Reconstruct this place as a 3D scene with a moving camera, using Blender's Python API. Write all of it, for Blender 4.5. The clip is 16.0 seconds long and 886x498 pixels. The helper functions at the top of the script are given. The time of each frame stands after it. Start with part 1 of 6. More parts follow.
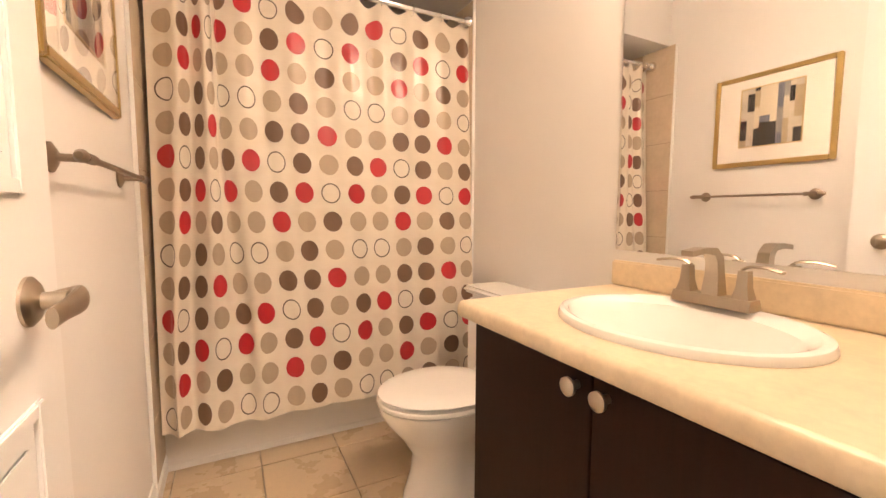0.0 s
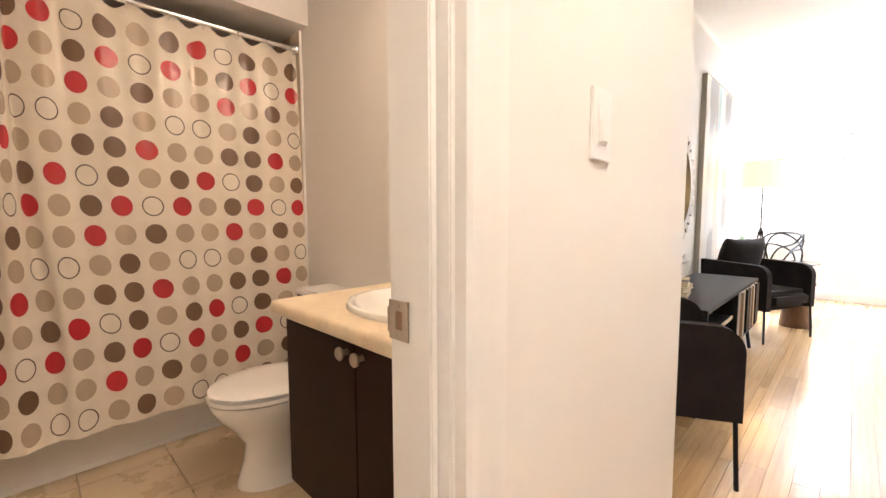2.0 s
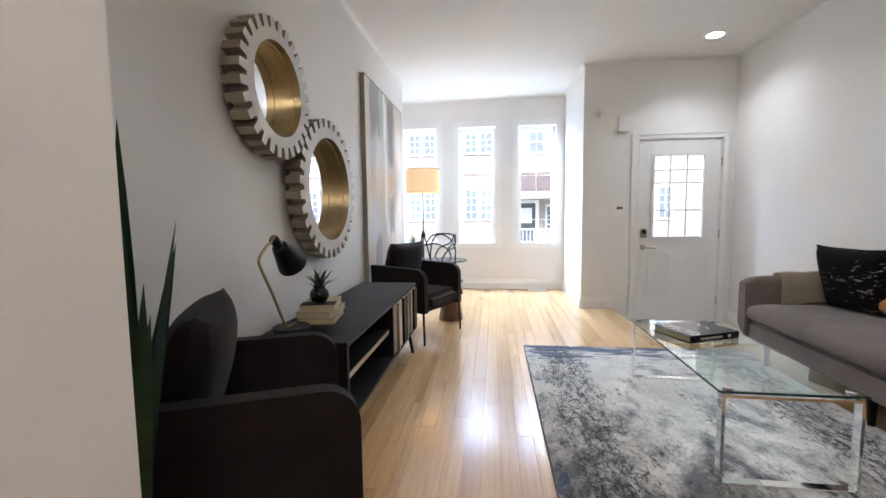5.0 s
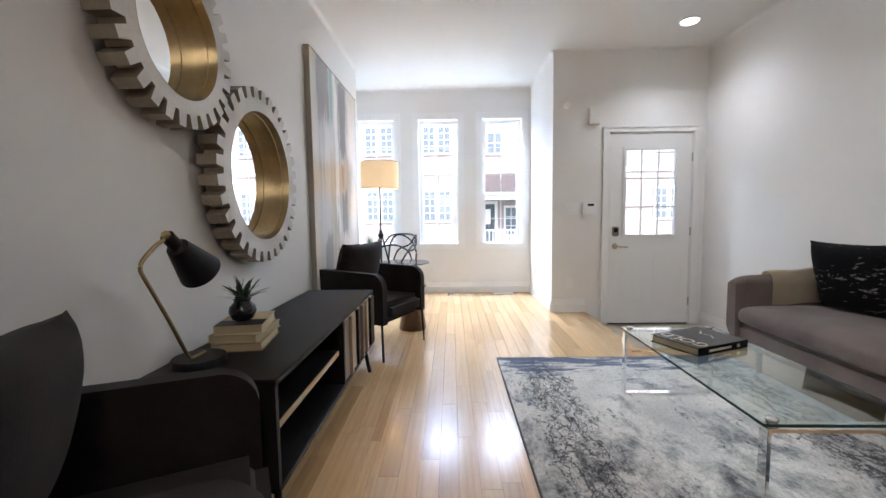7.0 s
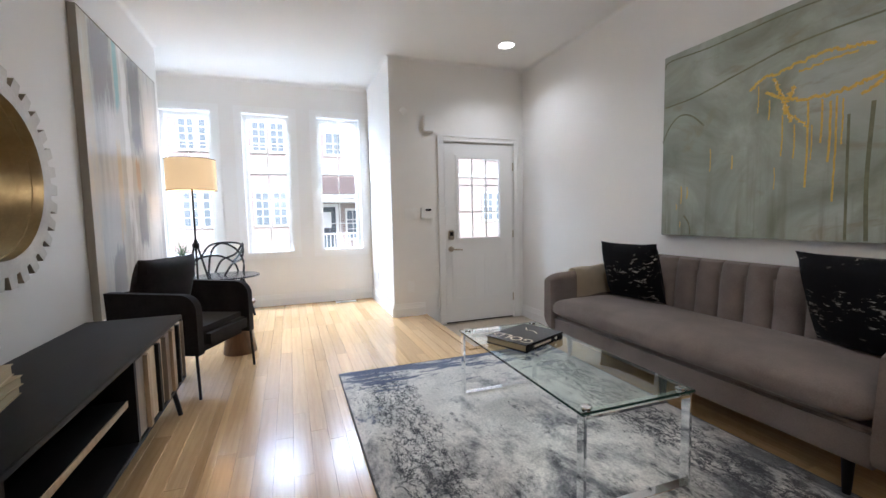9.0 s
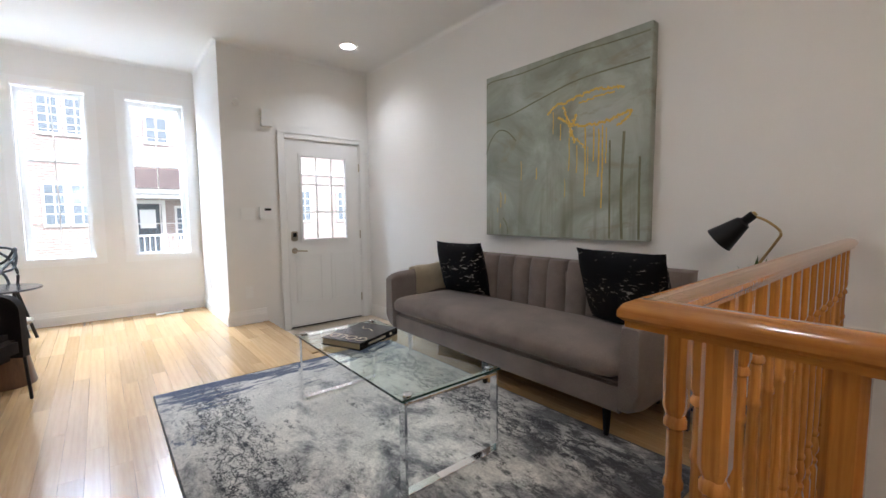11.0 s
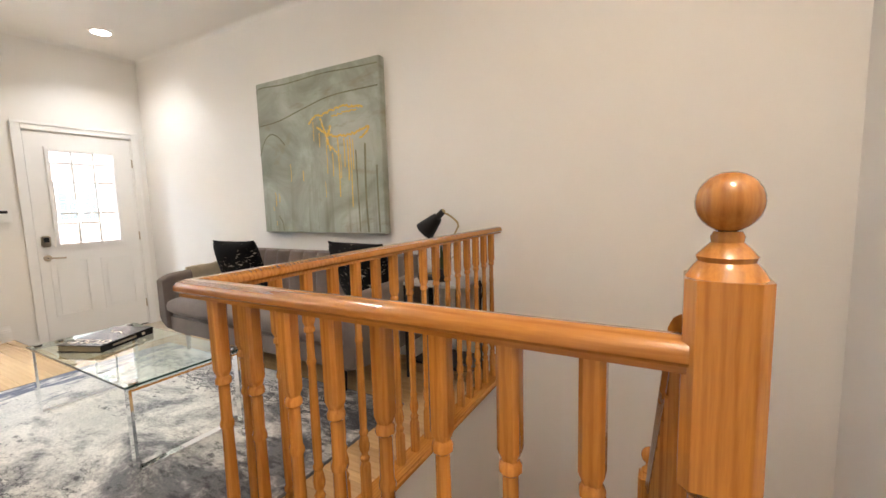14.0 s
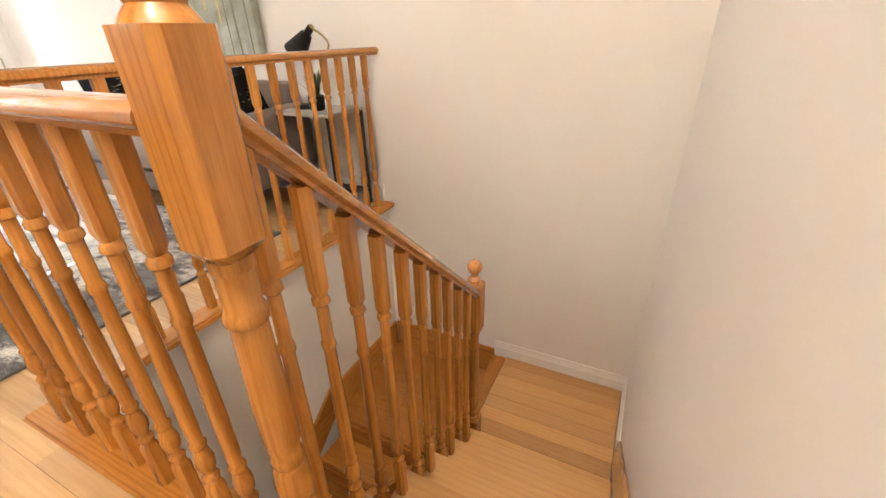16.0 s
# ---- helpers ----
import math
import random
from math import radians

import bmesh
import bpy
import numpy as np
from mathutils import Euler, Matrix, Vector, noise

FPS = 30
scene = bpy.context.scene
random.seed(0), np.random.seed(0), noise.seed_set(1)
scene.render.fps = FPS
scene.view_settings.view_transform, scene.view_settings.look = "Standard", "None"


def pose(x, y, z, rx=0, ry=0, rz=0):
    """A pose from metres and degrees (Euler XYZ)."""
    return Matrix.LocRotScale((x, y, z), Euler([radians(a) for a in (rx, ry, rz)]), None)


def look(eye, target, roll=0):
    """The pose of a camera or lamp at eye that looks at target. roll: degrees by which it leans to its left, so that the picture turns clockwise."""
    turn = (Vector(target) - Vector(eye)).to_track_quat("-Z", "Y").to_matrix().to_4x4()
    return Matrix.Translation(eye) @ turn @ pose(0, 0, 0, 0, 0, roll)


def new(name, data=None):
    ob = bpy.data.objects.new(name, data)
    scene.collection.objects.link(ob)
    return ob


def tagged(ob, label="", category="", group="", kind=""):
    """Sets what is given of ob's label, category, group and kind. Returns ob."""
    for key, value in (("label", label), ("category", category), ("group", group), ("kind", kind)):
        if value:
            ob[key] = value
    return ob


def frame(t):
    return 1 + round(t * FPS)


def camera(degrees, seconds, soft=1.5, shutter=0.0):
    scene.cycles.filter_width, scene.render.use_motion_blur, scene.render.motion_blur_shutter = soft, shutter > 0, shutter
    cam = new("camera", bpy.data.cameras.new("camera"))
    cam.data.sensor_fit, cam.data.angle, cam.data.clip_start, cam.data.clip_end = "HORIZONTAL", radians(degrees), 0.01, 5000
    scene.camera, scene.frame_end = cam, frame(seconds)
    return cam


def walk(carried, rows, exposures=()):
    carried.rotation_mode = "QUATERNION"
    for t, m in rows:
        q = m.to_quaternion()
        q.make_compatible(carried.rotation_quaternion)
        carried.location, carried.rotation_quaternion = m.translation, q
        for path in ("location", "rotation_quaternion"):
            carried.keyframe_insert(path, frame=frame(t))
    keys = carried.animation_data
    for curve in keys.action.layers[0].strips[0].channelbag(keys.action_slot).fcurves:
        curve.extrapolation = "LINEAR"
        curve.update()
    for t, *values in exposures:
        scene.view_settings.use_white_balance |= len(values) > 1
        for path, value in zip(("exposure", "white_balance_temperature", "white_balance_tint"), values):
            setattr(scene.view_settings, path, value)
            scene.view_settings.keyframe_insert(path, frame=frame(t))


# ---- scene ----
cam = camera(93.7, 16.0)
PATH = [
    (0, (0.290, -0.048, 1.029), (1.199, 1.725, 0.853), 0.20),
    (0.3, (0.273, -0.084, 1.037), (1.173, 1.694, 0.863), 0.10),
    (1, (0.226, -0.217, 1.049), (1.170, 1.538, 0.877), 0.10),
    (1.5, (0.231, -0.320, 1.057), (1.390, 1.302, 0.893), 0.10),
    (2, (0.278, -0.405, 1.066), (1.693, 0.999, 0.902), -0.20),
    (2.5, (0.347, -0.479, 1.074), (1.997, 0.640, 0.912), -0.20),
    (3, (0.488, -0.517, 1.078), (2.305, 0.304, 0.920), -0.60),
    (3.5, (0.644, -0.543, 1.092), (2.548, 0.050, 0.932), -0.50),
    (4, (0.819, -0.525, 1.092), (2.766, -0.096, 0.931), -0.40),
    (4.5, (0.967, -0.513, 1.103), (2.936, -0.203, 0.940), -0.50),
    (6.8, (1.506, -0.434, 1.057), (3.498, -0.345, 0.897), -0.75),
    (7, (1.543, -0.426, 1.052), (3.537, -0.384, 0.895), -0.75),
    (7.5, (1.603, -0.439, 1.061), (3.592, -0.563, 0.910), -0.90),
    (8, (1.638, -0.451, 1.077), (3.605, -0.757, 0.923), -1.07),
    (8.5, (1.663, -0.461, 1.085), (3.592, -0.962, 0.927), -1.15),
    (9, (1.668, -0.476, 1.082), (3.540, -1.164, 0.924), -1.10),
    (9.5, (1.669, -0.493, 1.075), (3.466, -1.360, 0.921), -1.00),
    (11.8, (1.390, -0.584, 1.105), (2.809, -1.984, 0.938), -1.20),
    (12, (1.342, -0.588, 1.109), (2.735, -2.014, 0.945), -1.50),
    (12.5, (1.240, -0.599, 1.113), (2.533, -2.116, 0.951), -1.40),
    (13, (1.106, -0.595, 1.121), (2.263, -2.218, 0.956), -1.50),
    (13.5, (0.965, -0.581, 1.125), (2.014, -2.275, 0.956), -1.50),
    (14, (0.817, -0.599, 1.129), (1.794, -2.330, 0.907), -1.60),
    (14.5, (0.653, -0.637, 1.106), (1.573, -2.383, 0.784), -1.60),
    (15, (0.463, -0.682, 1.074), (1.323, -2.414, 0.566), -1.80),
    (15.5, (0.332, -0.740, 1.053), (1.152, -2.413, 0.326), -1.30),
    (16, (0.297, -0.853, 1.021), (1.083, -2.447, 0.103), -1.30),
]
EXPOSURES = [(0.0, 2.95, 6450, 16), (1.0, 2.9, 6450, 16), (1.5, 2.85, 6350, 15), (2.0, 2.48, 6000, 12), (2.5, 2.05, 5600, 10), (3.0, 1.8, 5400, 10), (3.5, 1.65, 5350, 10), (4.5, 1.42, 5400, 10), (7.0, 1.2, 5400, 10), (9.5, 1.1, 5450, 10), (12.0, 1.35, 5700, 10), (13.5, 1.78, 6000, 10), (14.5, 2.1, 6250, 10), (16.0, 2.5, 6400, 10)]
walk(cam, [(t, look(eye, target, roll)) for t, eye, target, roll in PATH], EXPOSURES)

# ---- world, sun, large lights ----
world = bpy.data.worlds.new("world")
scene.world = world
world.use_nodes = True
wn = world.node_tree.nodes
sky = wn.new("ShaderNodeTexSky")
sky.sky_type, sky.sun_disc = "NISHITA", False
sky.sun_elevation, sky.sun_rotation = radians(48), radians(252)
sky.dust_density, sky.air_density = 5.0, 1.0
world.node_tree.links.new(sky.outputs[0], wn["Background"].inputs[0])
wn["Background"].inputs[1].default_value = 0.15


def lamp(name, kind, m, energy, color, **kw):
    d = bpy.data.lights.new(name, kind)
    d.energy, d.color = energy, color
    for k, v in kw.items():
        if k == "size":
            d.size = v
        elif k == "size_y":
            d.shape = "RECTANGLE"
            d.size_y = v
        elif k == "radius":
            d.shadow_soft_size = v
        elif k == "angle":
            d.angle = v
        elif k == "spot":
            d.spot_size, d.spot_blend = v, 0.8
    ob = new(name, d)
    ob.matrix_world = m
    return ob


lamp("sun", "SUN", look((-12, -4, 14), (0, 0, 0)), 3.4, (1.0, 0.96, 0.9), angle=radians(2))
WARM, SOFT = (1.0, 0.80, 0.60), (1.0, 0.94, 0.87)
lamp("bathroom_light", "AREA", look((1.20, 0.45, 2.14), (0.3, 0.9, 0.6)), 2.7, (1.0, 0.72, 0.48), size=0.6, size_y=0.14)
lamp("downlight_or_fill_lamp", "SPOT", look((5.4, -2.55, 2.72), (5.4, -2.55, 0)), 21, SOFT, spot=radians(135), radius=0.12)
# unseen fill added over the coffee table; no ceiling light is known there
lamp("downlight_or_fill_lamp", "SPOT", look((3.3, -1.7, 2.72), (3.3, -1.7, 0)), 18, SOFT, spot=radians(160), radius=0.09)
lamp("hall_light", "POINT", pose(0.6, -0.6, 2.5), 14, WARM, radius=0.12)
lamp("floor_lamp_bulb", "POINT", pose(6.0, 0.335, 1.5), 3.0, (1.0, 0.72, 0.46), radius=0.04)
for wy in (0.6, -0.257, -1.113):
    lamp("window_sky", "AREA", look((7.9, wy, 2.78), (5.2, wy - 0.15, 0.5)), 80, (0.87, 0.94, 1.0), size=0.9, size_y=0.5)


# ---- materials ----
def nodes(name):
    m = bpy.data.materials.new(name)
    m.use_nodes = True
    nt = m.node_tree
    return m, nt, nt.nodes["Principled BSDF"]


def coords(nt, scale=(1, 1, 1), rand=0.0):
    tc = nt.nodes.new("ShaderNodeTexCoord")
    mp = nt.nodes.new("ShaderNodeMapping")
    mp.inputs["Scale"].default_value = scale
    nt.links.new(tc.outputs["Object"], mp.inputs["Vector"])
    if rand:
        oi = nt.nodes.new("ShaderNodeObjectInfo")
        mul = nt.nodes.new("ShaderNodeVectorMath")
        mul.operation = "SCALE"
        mul.inputs[0].default_value = (37.0 * rand, 23.0 * rand, 41.0 * rand)
        nt.links.new(oi.outputs["Random"], mul.inputs["Scale"])
        nt.links.new(mul.outputs[0], mp.inputs["Location"])
    return mp.outputs[0]


def noise_tex(nt, vec, scale, detail=5.0, rough=0.6, dist=0.0):
    n = nt.nodes.new("ShaderNodeTexNoise")
    n.inputs["Scale"].default_value, n.inputs["Detail"].default_value = scale, detail
    n.inputs["Roughness"].default_value, n.inputs["Distortion"].default_value = rough, dist
    nt.links.new(vec, n.inputs["Vector"])
    return n.outputs["Fac"]


def ramp(nt, fac, stops):
    r = nt.nodes.new("ShaderNodeValToRGB")
    e = r.color_ramp.elements
    while len(e) < len(stops):
        e.new(0.5)
    for k, (p, c) in enumerate(stops):
        e[k].position, e[k].color = p, (*c, 1.0)
    nt.links.new(fac, r.inputs[0])
    return r.outputs[0]


def mixed(nt, fac, a, b, mode="MIX"):
    n = nt.nodes.new("ShaderNodeMix")
    n.data_type, n.blend_type = "RGBA", mode
    for sock, v in ((n.inputs[0], fac), (n.inputs[6], a), (n.inputs[7], b)):
        if isinstance(v, (int, float)):
            sock.default_value = v
        elif isinstance(v, tuple):
            sock.default_value = (*v, 1.0)
        else:
            nt.links.new(v, sock)
    return n.outputs[2]


def bump(nt, bsdf, fac, strength, dist=0.004):
    b = nt.nodes.new("ShaderNodeBump")
    b.inputs["Strength"].default_value, b.inputs["Distance"].default_value = strength, dist
    nt.links.new(fac, b.inputs["Height"])
    nt.links.new(b.outputs[0], bsdf.inputs["Normal"])


def mat(name, c, rough=0.5, metal=0.0, vary=0.06, scale=3.0, grain=60.0, bumps=0.1, spec=0.5, stretch=(1, 1, 1), rand=0.0, sheen=0.0, coat=0.0):
    """A surface of one colour with broad and fine variation and fine relief."""
    m, nt, b = nodes(name)
    v = coords(nt, stretch, rand)
    broad, fine = noise_tex(nt, v, scale, 4), noise_tex(nt, v, grain, 3)
    dark, light = tuple(x * (1 - vary) for x in c), tuple(min(1.0, x * (1 + vary)) for x in c)
    col = ramp(nt, broad, [(0.3, dark), (0.7, light)])
    col = mixed(nt, 0.35, col, ramp(nt, fine, [(0.3, dark), (0.7, light)]))
    nt.links.new(col, b.inputs["Base Color"])
    rr = nt.nodes.new("ShaderNodeMapRange")
    rr.inputs[3].default_value, rr.inputs[4].default_value = max(0.0, rough * 0.85), min(1.0, rough * 1.15)
    nt.links.new(broad, rr.inputs[0])
    nt.links.new(rr.outputs[0], b.inputs["Roughness"])
    b.inputs["Metallic"].default_value, b.inputs["Specular IOR Level"].default_value = metal, spec
    b.inputs["Sheen Weight"].default_value, b.inputs["Coat Weight"].default_value = sheen, coat
    if bumps:
        bump(nt, b, fine, bumps, 0.002)
    return m


def wood(name, light, dark, axis="x", rough=0.35, scale=1.0, rand=1.0, coat=0.3, contrast=1.0, spec=0.5):
    """Wood with long grain along one axis, rings and a tone of its own for each board."""
    m, nt, b = nodes(name)
    st = {"x": (0.6, 9, 9), "y": (9, 0.6, 9), "z": (9, 9, 0.6)}[axis]
    v = coords(nt, tuple(q * scale for q in st), rand)
    n1 = noise_tex(nt, v, 1.6, 6, 0.6, 1.2)
    w = nt.nodes.new("ShaderNodeTexWave")
    w.inputs["Scale"].default_value, w.inputs["Distortion"].default_value, w.inputs["Detail"].default_value = 1.1, 6.0, 3.0
    w.bands_direction = {"x": "Y", "y": "X", "z": "X"}[axis]
    nt.links.new(v, w.inputs["Vector"])
    fine = noise_tex(nt, v, 14.0, 3)
    mid = tuple((p + q) / 2 for p, q in zip(light, dark))
    col = ramp(nt, n1, [(0.28, dark), (0.5, mid), (0.75, light)])
    col = mixed(nt, 0.28 * contrast, col, ramp(nt, w.outputs["Fac"], [(0.0, dark), (0.55, light)]), "MIX")
    col = mixed(nt, 0.2, col, ramp(nt, fine, [(0.35, dark), (0.6, light)]))
    oi = nt.nodes.new("ShaderNodeObjectInfo")
    tone = ramp(nt, oi.outputs["Random"], [(0.0, (0.80, 0.76, 0.70)), (0.5, (1, 1, 1)), (1.0, (1.12, 1.1, 1.06))])
    if rand:
        col = mixed(nt, 1.0, col, tone, "MULTIPLY")
    nt.links.new(col, b.inputs["Base Color"])
    b.inputs["Roughness"].default_value, b.inputs["Coat Weight"].default_value, b.inputs["Coat Roughness"].default_value = rough, coat, 0.11
    b.inputs["Specular IOR Level"].default_value = spec
    bump(nt, b, fine, 0.06, 0.001)
    return m


def clear_glass(name, tint=(1, 1, 1)):
    """Clear smooth glass."""
    m, nt, b = nodes(name)
    nt.nodes.remove(b)
    g = nt.nodes.new("ShaderNodeBsdfGlass")
    g.inputs["Color"].default_value, g.inputs["Roughness"].default_value, g.inputs["IOR"].default_value = (*tint, 1), 0.0, 1.45
    nt.links.new(g.outputs[0], nt.nodes["Material Output"].inputs[0])
    return m


WALL = mat("wall_paint", (0.80, 0.785, 0.76), 0.62, vary=0.015, grain=220, bumps=0.05)
CEIL = mat("ceiling_paint", (0.82, 0.815, 0.80), 0.8, vary=0.015, grain=160, bumps=0.08)
TRIM = mat("trim_paint", (0.83, 0.825, 0.81), 0.32, vary=0.015, grain=90, bumps=0.02)
MAPLE = wood("maple_floor", (0.70, 0.475, 0.245), (0.50, 0.305, 0.13), "x", 0.2, 1.0, 1.0, 0.6, 0.8)
OAK = wood("oak_rail", (0.61, 0.275, 0.052), (0.33, 0.12, 0.02), "z", 0.22, 2.2, 1.0, 0.6, 1.4)
OAKX = wood("oak_along_x", (0.61, 0.275, 0.052), (0.33, 0.12, 0.02), "x", 0.22, 2.2, 1.0, 0.6, 1.4)
OAKY = wood("oak_along_y", (0.61, 0.275, 0.052), (0.33, 0.12, 0.02), "y", 0.22, 2.2, 1.0, 0.6, 1.4)
TREAD = wood("oak_tread", (0.66, 0.39, 0.15), (0.52, 0.27, 0.09), "x", 0.3, 1.2, 1.0, 0.3)
SUB = mat("subfloor", (0.12, 0.09, 0.06), 0.9)
BLACKWOOD = wood("black_wood", (0.011, 0.010, 0.0095), (0.006, 0.0055, 0.0055), "x", 0.5, 1.0, 0.0, 0.0, 1.0, 0.15)
ESPRESSO = wood("espresso_wood", (0.026, 0.009, 0.005), (0.014, 0.0055, 0.003), "z", 0.45, 1.0, 0.0, 0.0, 1.0, 0.14)
BLACK = mat("black_metal", (0.008, 0.008, 0.009), 0.42, vary=0.1, spec=0.25)
BRASS = mat("aged_brass", (0.42, 0.31, 0.15), 0.35, 1.0, vary=0.08)
CHROME = mat("chrome", (0.86, 0.87, 0.88), 0.06, 1.0, vary=0.01, bumps=0)
NICKEL = mat("brushed_nickel", (0.47, 0.41, 0.33), 0.3, 1.0, vary=0.05, grain=180, bumps=0.03)
BRONZE = mat("bronze_bar", (0.33, 0.27, 0.21), 0.35, 1.0, vary=0.08)
VELVET = mat("charcoal_velvet", (0.015, 0.0115, 0.011), 0.9, vary=0.5, scale=9, grain=140, bumps=0.3, sheen=0.09, spec=0.12)
TAUPE = mat("taupe_velvet", (0.185, 0.150, 0.130), 0.85, vary=0.3, scale=4, grain=180, bumps=0.2, sheen=0.15, spec=0.2)
PORCELAIN = mat("porcelain", (0.86, 0.85, 0.82), 0.08, vary=0.01, bumps=0, coat=0.3)
TUBMAT = mat("tub_enamel", (0.83, 0.81, 0.77), 0.15, vary=0.01, bumps=0)
PLASTIC = mat("white_plastic", (0.82, 0.815, 0.80), 0.35, vary=0.01, bumps=0)
GLASS = clear_glass("window_glass")
TABLEGLASS = clear_glass("table_glass", (0.93, 0.975, 0.955))
MIRROR = mat("mirror_silver", (0.93, 0.94, 0.94), 0.01, 1.0, vary=0.0, bumps=0)


# ---- mesh helpers ----
def box(bm, x0, x1, y0, y1, z0, z1):
    vs = bmesh.ops.create_cube(bm, size=1.0)["verts"]
    for v in vs:
        v.co = Vector(((x0 + x1) / 2 + v.co.x * (x1 - x0), (y0 + y1) / 2 + v.co.y * (y1 - y0), (z0 + z1) / 2 + v.co.z * (z1 - z0)))
    return vs


def soften(bm, r, seg=2):
    edges = [e for e in bm.edges if len(e.link_faces) == 2 and e.calc_face_angle() > 0.5]
    bmesh.ops.bevel(bm, geom=edges, offset=r, segments=seg, affect="EDGES", clamp_overlap=True)
    return bm


def boxes(*dims, r=0.0, seg=2):
    bm = bmesh.new()
    for d in dims:
        box(bm, *d)
    return soften(bm, r, seg) if r else bm


def lathe(profile, n=24, cx=0.0, cy=0.0):
    """A turned solid: (radius, height) pairs from bottom to top."""
    bm = bmesh.new()
    rings = [[bm.verts.new((cx + r * math.cos(2 * math.pi * k / n), cy + r * math.sin(2 * math.pi * k / n), z)) for k in range(n)] for r, z in profile]
    for a, b in zip(rings, rings[1:]):
        for k in range(n):
            bm.faces.new((a[k], a[(k + 1) % n], b[(k + 1) % n], b[k]))
    bm.faces.new(rings[0][::-1]), bm.faces.new(rings[-1])
    return bm


def tube(points, r, n=10, closed=False, flat=1.0):
    """A round bar along a line of points."""
    bm = bmesh.new()
    pts = [Vector(p) for p in points]
    rings, up = [], Vector((0, 0, 1))
    for k, p in enumerate(pts):
        a = pts[k - 1] if k or closed else p
        b = pts[(k + 1) % len(pts)] if k < len(pts) - 1 or closed else p
        d = (b - a).normalized()
        s = d.cross(up if abs(d.dot(up)) < 0.95 else Vector((1, 0, 0))).normalized()
        u = s.cross(d).normalized()
        rings.append([bm.verts.new(p + (s * math.cos(2 * math.pi * q / n) + u * (flat * math.sin(2 * math.pi * q / n))) * r) for q in range(n)])
    pairs = list(zip(rings, rings[1:])) + ([(rings[-1], rings[0])] if closed else [])
    for a, b in pairs:
        for q in range(n):
            bm.faces.new((a[q], a[(q + 1) % n], b[(q + 1) % n], b[q]))
    if not closed:
        bm.faces.new(rings[0][::-1]), bm.faces.new(rings[-1])
    return bm


def curve_pts(ctrl, n=8):
    """A smooth line through the given points."""
    p = [Vector(c) for c in ctrl]
    p = [2 * p[0] - p[1]] + p + [2 * p[-1] - p[-2]]
    out = []
    for i in range(1, len(p) - 2):
        for k in range(n):
            t = k / n
            out.append(0.5 * (2 * p[i] + (p[i + 1] - p[i - 1]) * t + (2 * p[i - 1] - 5 * p[i] + 4 * p[i + 1] - p[i + 2]) * t * t + (3 * p[i] - p[i - 1] - 3 * p[i + 1] + p[i + 2]) * t ** 3))
    return out + [p[-2]]


def extrude_profile(profile, y0, y1, axis="y"):
    """A solid whose section (pairs) is swept straight along one axis."""
    bm = bmesh.new()
    put = {"y": lambda a, b, c: (a, c, b), "x": lambda a, b, c: (c, a, b), "z": lambda a, b, c: (a, b, c)}[axis]
    A = [bm.verts.new(put(a, b, y0)) for a, b in profile]
    B = [bm.verts.new(put(a, b, y1)) for a, b in profile]
    n = len(A)
    for k in range(n):
        bm.faces.new((A[k], A[(k + 1) % n], B[(k + 1) % n], B[k]))
    bm.faces.new(A[::-1]), bm.faces.new(B)
    return bm


def cushion(w, d, h, n=14, puff=0.5):
    """A soft pad, w by d and h thick, pinched at its rim, centred on the origin."""
    bm = bmesh.new()
    def side(s):
        g = []
        for i in range(n + 1):
            row = []
            for j in range(n + 1):
                u, v = 2 * i / n - 1, 2 * j / n - 1
                k = (1 - abs(u) ** 2.6) * (1 - abs(v) ** 2.6)
                pin = 1 - 0.07 * (1 - abs(u) ** 2) * abs(v) ** 6
                pin2 = 1 - 0.07 * (1 - abs(v) ** 2) * abs(u) ** 6
                z = s * h / 2 * max(0.0, k) ** puff
                row.append(bm.verts.new((u * w / 2 * pin2, v * d / 2 * pin, z)))
            g.append(row)
        for i in range(n):
            for j in range(n):
                q = (g[i][j], g[i + 1][j], g[i + 1][j + 1], g[i][j + 1])
                bm.faces.new(q if s > 0 else q[::-1])
    side(1), side(-1)
    bmesh.ops.remove_doubles(bm, verts=bm.verts, dist=0.0005)
    return bm


def mesh_of(name, bm, material, smooth=True):
    bmesh.ops.recalc_face_normals(bm, faces=bm.faces)
    me = bpy.data.meshes.new(name)
    bm.to_mesh(me)
    bm.free()
    for m in material if isinstance(material, (list, tuple)) else [material]:
        me.materials.append(m)
    if smooth:
        me.polygons.foreach_set("use_smooth", [True] * len(me.polygons))
        me.set_sharp_from_angle(angle=radians(38))
    return me


def part(name, bm, material, parent, label="", smooth=True, at=None):
    ob = new(name, mesh_of(name, bm, material, smooth))
    ob.parent = parent
    if at is not None:
        ob.matrix_local = at
    return tagged(ob, label)


def thing(name, label, category, at, group=""):
    e = new(name)
    e.empty_display_size = 0.1
    e.matrix_world = at
    return tagged(e, label, category, group)


def structure(name, bm, material, label="", category="", smooth=False):
    ob = new(name, mesh_of(name, bm, material, smooth))
    return tagged(ob, label, category, kind="structure")


